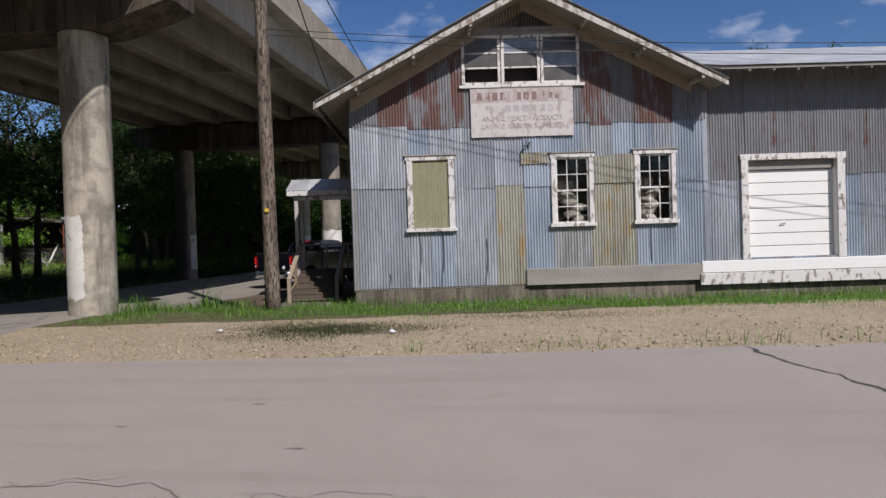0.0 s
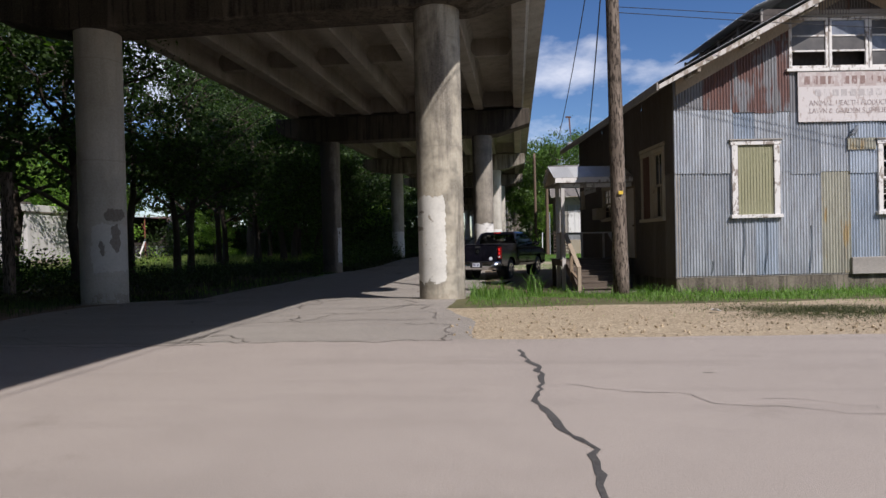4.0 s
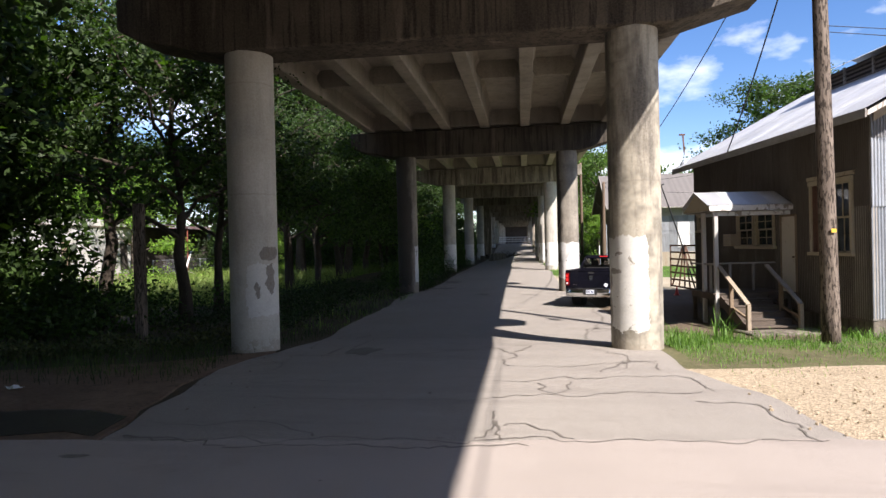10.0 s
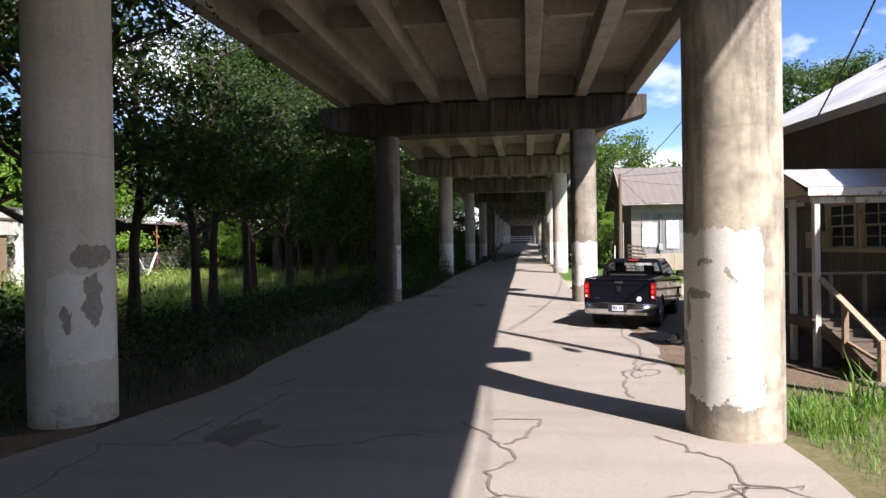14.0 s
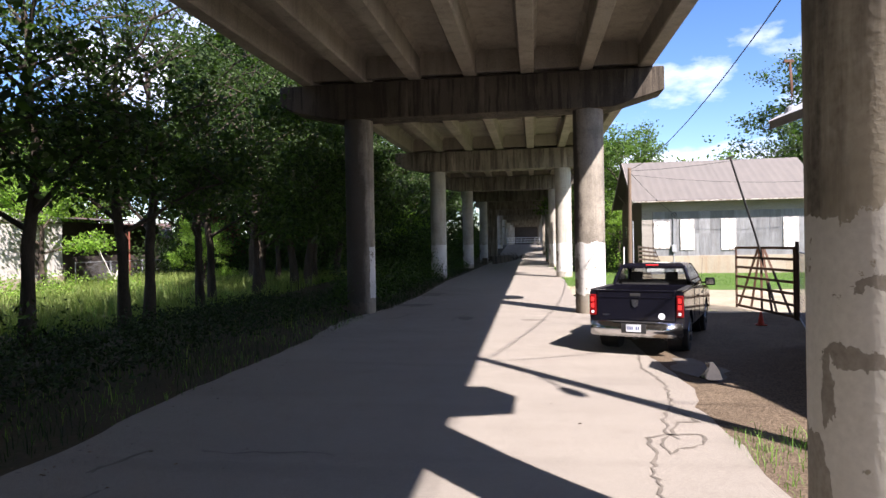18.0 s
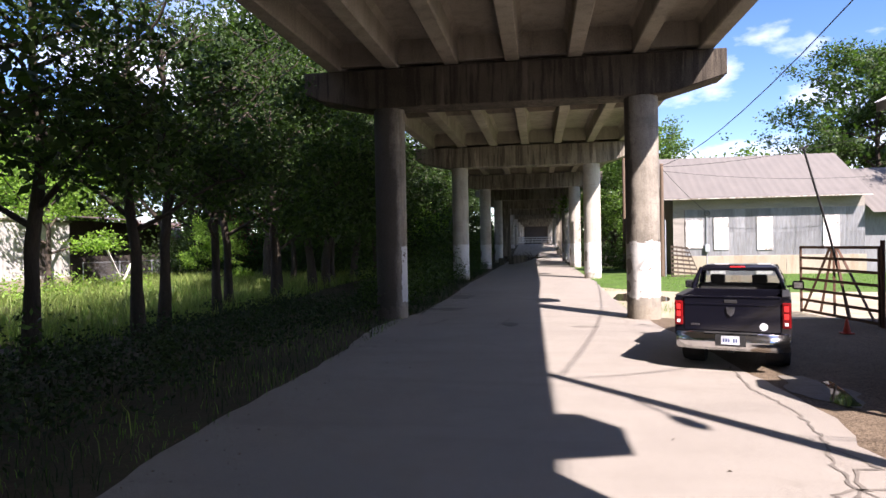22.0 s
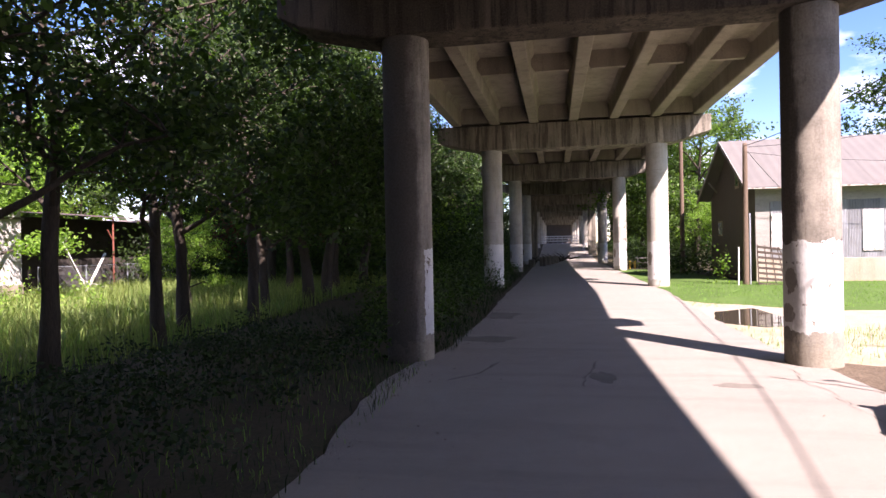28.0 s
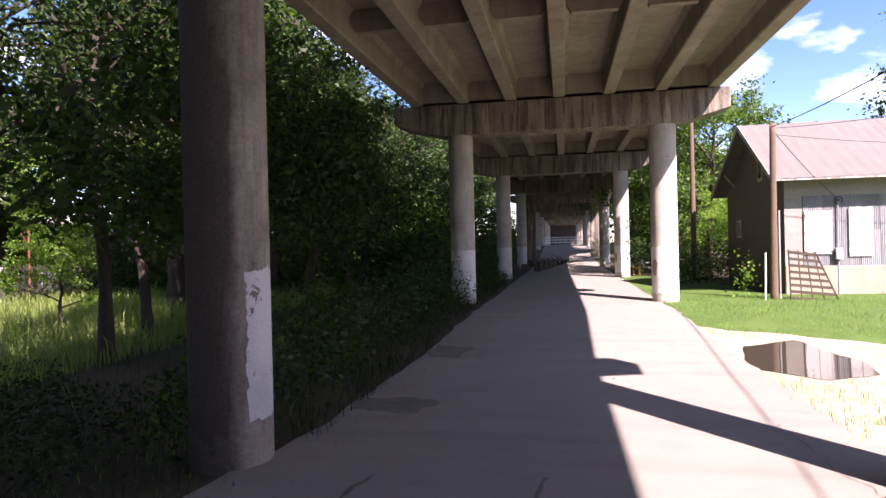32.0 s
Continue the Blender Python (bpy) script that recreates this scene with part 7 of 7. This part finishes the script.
def tree_meshes(seed, h, crown_r, fork, leaf, per, mat, trunk_r=0.2, low=0.35, deep=0):
    """A trunk with crooked limbs, and the leaf clumps at the ends of the limbs."""
    r = random.Random(seed)
    bm = bmesh.new()
    ends = []
    top = Vector((r.uniform(-0.6, 0.6), r.uniform(-0.6, 0.6), h * 0.8))
    trunk = [Vector((0, 0, -0.3))]
    for i in range(1, 8):
        t = i / 7
        trunk.append(Vector((top.x * t + r.uniform(-0.15, 0.15), top.y * t + r.uniform(-0.15, 0.15), top.z * t)))
    tube_bm(trunk, [trunk_r * (1.25 - 0.25 * min(1, i)) * (1 - 0.8 * i / 7) + 0.02 for i in range(8)], 9, bm, False)
    for k in range(fork):
        t = low + (1 - low) * (k + r.random()) / fork
        base = trunk[min(7, int(t * 7))].lerp(trunk[min(7, int(t * 7) + 1)], (t * 7) % 1)
        ang = k * 2.4 + r.uniform(-0.5, 0.5)
        reach = crown_r * (0.55 + 0.6 * r.random()) * (1.15 - 0.6 * abs(t - 0.55))
        rise = h * r.uniform(0.08, 0.26)
        pts = [base]
        for j in range(1, 5):
            q = j / 4
            pts.append(base + Vector((math.cos(ang) * reach * q, math.sin(ang) * reach * q, rise * q ** 0.8)) + Vector((r.uniform(-0.2, 0.2), r.uniform(-0.2, 0.2), r.uniform(-0.15, 0.15))))
        tube_bm(pts, [trunk_r * 0.42 * (1 - 0.2 * j) * (1.1 - 0.6 * t) + 0.012 for j in range(5)], 6, bm, False)
        ends += pts[2:]
        for _ in range(6):
            p = pts[r.randint(2, 4)]
            e = p + Vector((r.uniform(-1, 1), r.uniform(-1, 1), r.uniform(-0.5, 0.8))) * crown_r * 0.42
            tube_bm([p, p.lerp(e, 0.5) + Vector((0, 0, 0.08)), e], [0.03, 0.02, 0.008], 5, bm, False)
            ends += [e, p.lerp(e, 0.6)]
    for _ in range(3):
        ends.append(top + Vector((r.uniform(-0.8, 0.8), r.uniform(-0.8, 0.8), r.uniform(0.2, h * 0.2))))
    me = bpy.data.meshes.new("trunk")
    bm.to_mesh(me)
    bm.free()
    me.materials.append(M["bark"])
    me.polygons.foreach_set("use_smooth", [True] * len(me.polygons))
    crown = leaf_cloud([tuple(e) for e in ends], per, (crown_r * 0.092, crown_r * 0.092, crown_r * 0.058), leaf, mat, "crown")
    if deep:
        inner = [trunk[7].lerp(Vector(e), 0.72) if e.z > trunk[5].z else Vector((0, 0, e.z)).lerp(e, 0.72) for e in ends]
        more = leaf_cloud([tuple(e) for e in inner], deep, (crown_r * 0.13, crown_r * 0.13, crown_r * 0.09), leaf * 2.1, mat, "crown")
        both = bmesh.new()
        both.from_mesh(crown)
        both.from_mesh(more)
        both.to_mesh(crown)
        both.free()
        bpy.data.meshes.remove(more)
    return me, crown


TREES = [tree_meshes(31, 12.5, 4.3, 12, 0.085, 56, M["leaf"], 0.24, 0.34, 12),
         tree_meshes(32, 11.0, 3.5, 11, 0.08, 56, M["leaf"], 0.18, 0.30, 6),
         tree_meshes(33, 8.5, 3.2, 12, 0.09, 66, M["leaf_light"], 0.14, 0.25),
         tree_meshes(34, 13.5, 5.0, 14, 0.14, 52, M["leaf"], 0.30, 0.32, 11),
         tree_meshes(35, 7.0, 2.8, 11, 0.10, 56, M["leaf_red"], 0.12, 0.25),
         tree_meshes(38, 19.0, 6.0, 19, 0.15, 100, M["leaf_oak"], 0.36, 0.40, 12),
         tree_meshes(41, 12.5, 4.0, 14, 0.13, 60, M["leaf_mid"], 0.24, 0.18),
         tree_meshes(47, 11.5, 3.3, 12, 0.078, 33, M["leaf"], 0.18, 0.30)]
LABELS = ["dark-leaved oak tree", "slender dark-leaved tree", "light-green young tree", "tall spreading oak tree", "reddish-leaved small tree", "tall single oak tree", "sunlit green oak tree", "thin-crowned dark-leaved tree"]


def plant(kind, x, y, s=1.0, turn=0.0, where="among the shaded grove and added shade trees beside the drive", group="grove trees"):
    t = thing("tree", LABELS[kind] + " " + where, "tree", pose(x, y, lie(y) - 0.05, 0, 0, turn) @ Matrix.Scale(s, 4), group)
    under("trunk", TREES[kind][0], t)
    under("crown", TREES[kind][1], t)


GROVE_AND_BLOCKERS = [(0, -18.9, 16.6, 0.85, 290), (7, -20.6, 22.0, 1.0, 200), (7, -20.7, 26.0, 1.0, 40), (7, -20.9, 27.5, 1.0, 160), (7, -21.5, 37.1, 1.0, 80), (1, -22.4, 40.0, 0.9, 15),
         (2, -26.4, 40.9, 0.5, 60), (1, -25.1, 48.0, 1.0, 255), (7, -21.3, 31.6, 0.95, 310), (0, -21.6, 42.5, 1.0, 15), (1, -22.0, 47.0, 1.05, 95), (0, -24.6, 52.5, 1.1, 175),
         (1, -21.2, 54.5, 1.0, 335), (0, -25.0, 57.5, 1.1, 45), (3, -29.0, 70.0, 1.1, 15), (3, -24.5, 90.0, 1.2, 40),
         (0, -21.9, 51.0, 1.0, 140), (1, -21.6, 58.0, 1.0, 210), (0, -22.5, 66.0, 1.1, 300), (2, -20.2, 62.5, 0.7, 90),
         (3, -25.5, 77.0, 1.1, 190), (0, -22.8, 86.0, 1.1, 50), (2, -20.5, 74.0, 0.8, 0), (3, -24.0, 102.0, 1.2, 70), (3, -25.0, 127.0, 1.2, 160),
         (3, -24.5, 152.0, 1.2, 20), (2, -43.0, 37.0, 1.1, 60), (2, -46.0, 49.0, 1.2, 200), (2, -46.8, 45.5, 1.25, 140), (2, -45.5, 57.0, 1.2, 20), (2, -49.0, 41.0, 1.2, 80), (4, -33.5, 57.0, 0.7, 0), (4, -29.5, 63.0, 0.7, 70),
         (3, -37.0, 66.0, 1.0, 240), (3, -50.0, 52.0, 1.0, 15), (3, -38.0, 58.0, 1.0, 80), (3, -31.5, 66.0, 1.0, 180), (3, -43.0, 72.0, 1.0, 30),
         (3, -38.0, 84.0, 1.2, 100), (3, -31.0, 94.0, 1.2, 330), (3, -24.8, 12.6, 0.9, 20), (0, -23.0, 18.5, 1.0, 120), (3, -28.0, 10.5, 0.95, 75), (3, -27.0, 18.2, 0.9, 10), (3, -31.5, 19.5, 1.0, 140), (3, -33.0, 13.0, 1.0, 40), (3, -54.0, 66.0, 1.2, 130),
         # Added trees, nearly all out of view, blocking sky and sun at the corner.
         (3, -20.5, -0.5, 1.0, 60), (3, -29.5, 2.0, 1.0, 200), (3, -25.0, -14.0, 1.1, 310), (3, -34.0, -8.0, 1.1, 20), (3, -27.0, -25.0, 1.1, 95), (3, -22.5, 4.6, 1.05, 260), (3, -27.0, 5.0, 1.05, 130), (3, -23.0, 9.4, 0.95, 30),
         (2, -37.9, 42.1, 1.25, 30), (7, -22.0, 33.8, 1.0, 25), (3, -26.2, 47.0, 1.35, 70), (3, -28.5, 52.5, 1.4, 10), (0, -21.8, 45.0, 1.0, 120)]
for kd, x, y, s, tr in GROVE_AND_BLOCKERS:
    plant(kd, x, y, s, tr)
YARD = [(5, 21.0, 71.0, 1.03, 30), (6, 0.4, 70.5, 1.1, 60), (6, -1.0, 80.0, 1.2, 10), (6, -1.6, 75.0, 0.9, 80), (6, -0.5, 96.0, 1.2, 0), (3, -1.5, 112.0, 1.2, 80), (3, -0.8, 135.0, 1.2, 200),
        (2, 0.8, 66.5, 0.7, 10), (3, 60.0, 70.0, 1.0, 0), (3, 36.0, 62.0, 0.8, 70), (5, 26.8, 47.0, 0.72, 140), (5, 21.5, 52.0, 0.74, 250)]
for kd, x, y, s, tr in YARD:
    plant(kd, x, y, s, tr, "standing behind the sheds", "trees behind the sheds")


def bush_cloud(name, label, spots, per, size, mat, spread):
    cs = []
    for x, y, w, h in spots:
        for _ in range(int(10 * w * max(1, h))):
            cs.append((x + nrng.normal() * w * 0.5, y + nrng.normal() * w * 0.5, abs(nrng.normal()) * h * 0.5 + 0.1))
    cs = [c for c in cs if not (-17.4 < c[0] < -2.8 and c[2] > 6.0)]
    ob = new(name, leaf_cloud(cs, per, spread, size, mat, name))
    tagged(ob, label, "undergrowth", kind="stuff")


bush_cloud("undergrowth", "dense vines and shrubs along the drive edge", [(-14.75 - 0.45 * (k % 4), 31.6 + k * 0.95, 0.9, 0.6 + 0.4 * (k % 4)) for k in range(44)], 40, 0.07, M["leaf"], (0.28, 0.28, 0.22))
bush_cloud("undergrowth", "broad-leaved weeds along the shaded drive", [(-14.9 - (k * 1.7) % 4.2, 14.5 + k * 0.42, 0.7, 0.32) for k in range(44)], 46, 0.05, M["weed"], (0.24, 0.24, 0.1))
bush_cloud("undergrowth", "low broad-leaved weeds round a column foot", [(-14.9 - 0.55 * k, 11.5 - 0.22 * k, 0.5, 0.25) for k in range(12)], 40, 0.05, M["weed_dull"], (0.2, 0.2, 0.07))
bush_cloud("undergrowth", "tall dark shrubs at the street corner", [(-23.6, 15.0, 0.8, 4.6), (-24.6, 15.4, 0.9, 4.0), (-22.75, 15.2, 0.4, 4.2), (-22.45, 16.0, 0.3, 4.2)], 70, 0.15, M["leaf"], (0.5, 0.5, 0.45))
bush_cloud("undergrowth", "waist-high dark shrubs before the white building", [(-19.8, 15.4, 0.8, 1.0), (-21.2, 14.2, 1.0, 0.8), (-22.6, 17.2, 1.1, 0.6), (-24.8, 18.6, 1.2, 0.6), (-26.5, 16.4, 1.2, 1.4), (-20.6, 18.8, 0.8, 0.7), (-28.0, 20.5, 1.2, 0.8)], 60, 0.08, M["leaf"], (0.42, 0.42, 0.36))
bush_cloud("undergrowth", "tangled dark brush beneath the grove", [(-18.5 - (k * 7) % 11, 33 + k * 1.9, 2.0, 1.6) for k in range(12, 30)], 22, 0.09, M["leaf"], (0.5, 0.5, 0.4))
bush_cloud("undergrowth", "light green saplings in the sunny field", [(-30 - (k * 5) % 7, 27 + k * 1.7, 1.1, 0.9) for k in range(9)], 24, 0.08, M["leaf_light"], (0.4, 0.4, 0.35))
bush_cloud("undergrowth", "dark thicket behind the field", [(-25 - (k * 3.7) % 16, 54 + (k * 2.9) % 18, 2.4, 3.4) for k in range(26)], 24, 0.13, M["leaf"], (0.6, 0.6, 0.55))
bush_cloud("undergrowth", "dense brush closing the viaduct side", [(-18.3 - (k * 1.7) % 3.5, 58 + k * 2.4, 1.8, 3.0 + (k % 3)) for k in range(54)], 9, 0.22, M["leaf"], (0.6, 0.6, 0.6))
bush_cloud("undergrowth", "dense dark wood beyond the grove", [(-23 - (k * 3.1) % 12, 60 + (k * 3.7) % 50, 2.4, 4.2) for k in range(34)], 9, 0.24, M["leaf"], (0.7, 0.7, 0.7))
spots = [(-15.9 - 2.8 * nrng.random(), 53 + 62 * nrng.random(), 0.2 + 6.0 * nrng.random() ** 1.4) for _ in range(560)]
tagged(new("undergrowth", leaf_cloud(spots, 22, (0.5, 0.6, 0.45), 0.15, M["leaf"], "undergrowth")), "black-green thicket in the shade beside the far columns", "undergrowth", kind="stuff")
spots = []
while len(spots) < 600:
    bx, by = -17.35 - 3.4 * nrng.random() ** 1.3, 19.0 + 30 * nrng.random()
    bz = 2.6 + 6.2 * nrng.random() ** 0.75
    if bz < 9.2 - (-16.95 - bx) / 0.655 + 0.2 and noise.noise((bx * 0.6, by * 0.5, bz * 0.7)) > (0.14 if by < 34.5 else -0.09) and (by > 27 or bz > 3.4):
        spots.append((bx, by, bz))
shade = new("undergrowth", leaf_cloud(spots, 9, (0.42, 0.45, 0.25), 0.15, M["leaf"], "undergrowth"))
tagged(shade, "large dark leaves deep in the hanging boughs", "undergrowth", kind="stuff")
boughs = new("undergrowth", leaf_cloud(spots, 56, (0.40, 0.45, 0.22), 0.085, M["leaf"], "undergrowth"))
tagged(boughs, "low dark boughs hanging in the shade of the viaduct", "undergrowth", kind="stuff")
bush_cloud("undergrowth", "low shrubs at the shaded street corner", [(-19 - (k * 3) % 10, 11.5 + (k * 1.7) % 9, 1.3, 0.9) for k in range(16)], 26, 0.07, M["leaf"], (0.4, 0.4, 0.25))
bush_cloud("undergrowth", "thick green brush behind the viaduct columns", [(-3.2 + (k * 2.3) % 5, 62 + k * 2.6, 1.8, 2.2) for k in range(26)], 40, 0.09, M["leaf"], (0.5, 0.5, 0.5))
bush_cloud("undergrowth", "vine climbing a column foot", [(-14.3, 49.0, 0.5, 1.6), (-14.7, 48.8, 0.5, 1.2), (-14.9, 30.2, 0.5, 0.5)], 60, 0.06, M["leaf"], (0.2, 0.2, 0.3))
bush_cloud("undergrowth", "thin broad-leaved sapling beside the service pole", [(-2.55, 51.6, 0.32, 1.7), (-2.3, 51.8, 0.25, 2.2)], 14, 0.085, M["leaf_light"], (0.25, 0.25, 0.3))


line = [(-62 - (k * 7) % 11, -30 + k * 4.2, 5.0, 4.5) for k in range(56)]
bush_cloud("far_tree_line", "dark tree line closing the field", line[::2], 5, 0.75, M["leaf"], (1.4, 1.4, 1.6))
# Never in view: added behind the camera to hold back low skylight.
bush_cloud("far_tree_line", "unseen dark tree line across the street, added to cut skylight", [(-70 + k * 6.0, -42 - (k * 3) % 7, 5.0, 8.0) for k in range(24)], 4, 0.85, M["leaf"], (1.4, 1.4, 1.6))
bush_cloud("far_tree_line", "low green tree line above the shed roofs", [(2 + k * 4.5, 118 + (k * 5) % 9, 4.0, 7.5 + (k * 3) % 4) for k in range(7)], 12, 0.42, M["leaf"], (1.2, 1.2, 1.3))
spots = [(6 + 62 * nrng.random(), 116 + 8 * nrng.random(), 0) for _ in range(520)]
spots = [(x, y, (15.5 + 2.6 * noise.noise((x * 0.22, 3.0, 1.0)) + 1.2 * noise.noise((x * 0.6, 8.0, 1.0))) * nrng.random() ** 0.45) for x, y, _ in spots]
tagged(new("far_tree_line", leaf_cloud(spots, 30, (0.9, 0.9, 0.7), 0.38, M["leaf_mid"], "far_tree_line")), "tall green tree line rising above the shed roof", "tree line", kind="stuff")
bush_cloud("far_tree_line", "green tree line beyond the sheds", [(12 + k * 6, 150 - (k * 3) % 12 - k, 5.0, 5.0) for k in range(16)], 6, 0.65, M["leaf"], (1.4, 1.4, 1.6))


def grass_patch(name, label, count, where, h0, h1, mat, lean=0.5):
    """Single grass blades rooted inside the area; where(x01, y01) gives the root or None."""
    n = count
    u = nrng.random((n, 2))
    root = where(u)
    keep = ~np.isnan(root[:, 0])
    root = root[keep]
    n = len(root)
    h = nrng.uniform(h0, h1, n) * (0.6 + 0.8 * nrng.random(n))
    ang = nrng.uniform(0, math.tau, n)
    d = np.c_[np.cos(ang), np.sin(ang), np.zeros(n)]
    w = np.c_[-np.sin(ang), np.cos(ang), np.zeros(n)] * (0.003 + 0.013 * h)[:, None]
    b = np.c_[root, np.array([lie(q) for q in root[:, 1]]) - 0.03]
    mid = b + np.c_[np.zeros((n, 2)), h * 0.6] + d * (h * lean * 0.25)[:, None]
    tip = b + np.c_[np.zeros((n, 2)), h * 0.95] + d * (h * lean)[:, None]
    v = np.empty((n, 6, 3))
    v[:, 0], v[:, 1], v[:, 2], v[:, 3], v[:, 4], v[:, 5] = b - w, b + w, mid + w * 0.8, mid - w * 0.8, tip + w * 0.15, tip - w * 0.15
    i = np.arange(n)[:, None] * 6
    q = np.concatenate([i + np.array([[0, 1, 2, 3]]), i + np.array([[3, 2, 4, 5]])], axis=0)
    ob = new(name, mesh_np(name, v.reshape(-1, 3), q, mat))
    tagged(ob, label, "grass", kind="stuff")


def in_rect(x0, x1, y0, y1, clump=1.2, cut_at=0.42, seed=0, skew=0.0):
    def f(u):
        p = np.c_[x0 + (x1 - x0) * u[:, 0], y0 + (y1 - y0) * u[:, 1]]
        p[:, 1] += skew * (p[:, 0] - x0)
        m = np.sin(p[:, 0] * clump + seed) * np.cos(p[:, 1] * clump * 1.3 + seed * 2) + np.sin(p[:, 0] * clump * 2.7 + p[:, 1] * clump * 2.1) * 0.6
        p[(m * 0.35 + 0.5) < nrng.random(len(p)) * cut_at * 2] = np.nan
        return p
    return f


grass_patch("grass", "green grass along the warehouse foot", 62000, in_rect(-5.2, 16, 9.4, 12.7, 0.8, 0.45, 1, 0.10), 0.03, 0.12, M["grass"])
grass_patch("grass", "longer grass tufts at the wall foot", 9000, in_rect(-5.3, 16, 12.2, 13.5, 1.6, 0.5, 2, 0.13), 0.10, 0.28, M["grass"])
grass_patch("grass", "sparse tufts at the gravel edge", 6000, in_rect(-5.0, 16, 8.4, 10.4, 0.8, 0.8, 3, 0.10), 0.04, 0.11, M["grass"])
grass_patch("grass", "tall tussock beside the steps", 60, in_rect(-3.9, -3.5, 12.7, 13.1, 1.0, 0.0, 1), 0.3, 0.62, M["grass"], 0.7)
grass_patch("grass", "tuft beside the column foot", 300, in_rect(-5.2, -4.4, 11.2, 12.3, 1.0, 0.0, 1), 0.15, 0.4, M["grass"], 0.7)
grass_patch("grass", "bright lawn before the shed", 26000, in_rect(-6.0, 14, 41.0, 52.5, 0.7, 0.25, 4), 0.05, 0.14, M["grass"])
grass_patch("grass", "weeds at the sandy lot edge", 5000, in_rect(-6.1, -1.5, 30.6, 36.0, 1.3, 0.75, 5), 0.05, 0.18, M["grass"])
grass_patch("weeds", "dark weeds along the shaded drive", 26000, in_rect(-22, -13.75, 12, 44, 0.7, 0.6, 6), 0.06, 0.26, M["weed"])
grass_patch("grass", "thin green grass along the drive edge", 3600, in_rect(-16.5, -13.7, 15, 31, 1.4, 0.75, 16), 0.05, 0.2, M["grass"])
grass_patch("grass", "dry stalks among the weeds", 350, in_rect(-19, -14.2, 15, 40, 0.9, 0.7, 26), 0.15, 0.45, M["dry_grass"])
def in_blot(x, y, rx, ry):
    """Roots thick in the middle of a patch and thinning out at its edge."""
    def f(u):
        ang, rad = u[:, 0] * math.tau, np.sqrt(-np.log(np.clip(u[:, 1], 1e-3, 1))) * 0.62
        rad = rad * (1 + 0.25 * np.sin(ang * 3 + 1) + 0.15 * np.sin(ang * 7))
        return np.c_[x + rx * rad * np.cos(ang), y + ry * rad * np.sin(ang)]
    return f


grass_patch("weeds", "low dull weeds spreading over the gravel", 30000, in_blot(0.9, 8.1, 1.9, 1.1), 0.02, 0.055, M["weed_dull"])
grass_patch("weeds", "thin dull weeds on the gravel", 5000, in_blot(4.8, 9.6, 3.0, 0.8), 0.02, 0.05, M["weed_dull"])
grass_patch("grass", "scattered green sprouts on the gravel", 2600, in_rect(-5.0, 16, 6.6, 10.0, 2.3, 0.9, 66, 0.08), 0.02, 0.07, M["grass"])
grass_patch("grass", "sprigs at the street edge", 700, in_rect(2.6, 9.5, 5.75, 6.4, 2.6, 0.75, 46, 0.07), 0.05, 0.2, M["grass"])
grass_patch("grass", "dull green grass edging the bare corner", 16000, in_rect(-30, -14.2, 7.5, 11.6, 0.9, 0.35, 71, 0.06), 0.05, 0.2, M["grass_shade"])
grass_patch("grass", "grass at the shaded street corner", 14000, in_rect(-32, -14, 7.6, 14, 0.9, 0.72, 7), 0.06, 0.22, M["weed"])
grass_patch("grass", "tall sunny grass in the field", 52000, in_rect(-38, -21, 24, 62, 0.5, 0.2, 8), 0.25, 0.70, M["dry_grass"])
grass_patch("grass", "green grass in the field", 26000, in_rect(-38, -21, 24, 62, 0.8, 0.4, 9), 0.2, 0.55, M["grass"])
grass_patch("grass", "weeds in the dirt yard", 1800, in_rect(-5.5, -4.0, 12.9, 16.5, 1.8, 0.6, 10), 0.05, 0.18, M["grass"])
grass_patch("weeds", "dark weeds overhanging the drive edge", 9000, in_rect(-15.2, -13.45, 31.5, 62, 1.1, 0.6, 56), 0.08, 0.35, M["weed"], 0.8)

# dead leaves and grit on the paving
nl = 900
lx = np.where(nrng.random(nl) < 0.94, -13.9 + np.abs(nrng.normal(size=nl)) * 0.9, nrng.uniform(-13.5, -5.8, nl))
ly = nrng.uniform(6, 60, nl)
lz = np.array([lie(q) for q in ly]) + 0.006
la, ls = nrng.uniform(0, math.tau, nl), nrng.uniform(0.012, 0.03, nl)
lv = np.empty((nl, 4, 3))
for k, (ca, cb) in enumerate(((1, 0), (0, 0.5), (-1, 0), (0, -0.5))):
    lv[:, k, 0] = lx + ls * (ca * np.cos(la) - cb * np.sin(la))
    lv[:, k, 1] = ly + ls * (ca * np.sin(la) + cb * np.cos(la))
    lv[:, k, 2] = lz + 0.012 * (k % 2)
M["dead_leaf"] = leaf_material("dead_leaves", (0.05, 0.035, 0.02), (0.13, 0.09, 0.05), (1.0, 0.9, 0.7))
tagged(new("fallen_leaves", mesh_np("fallen_leaves", lv.reshape(-1, 3), np.arange(nl * 4).reshape(nl, 4), M["dead_leaf"])), "brown fallen leaves along the drive edge", "leaves", kind="stuff")
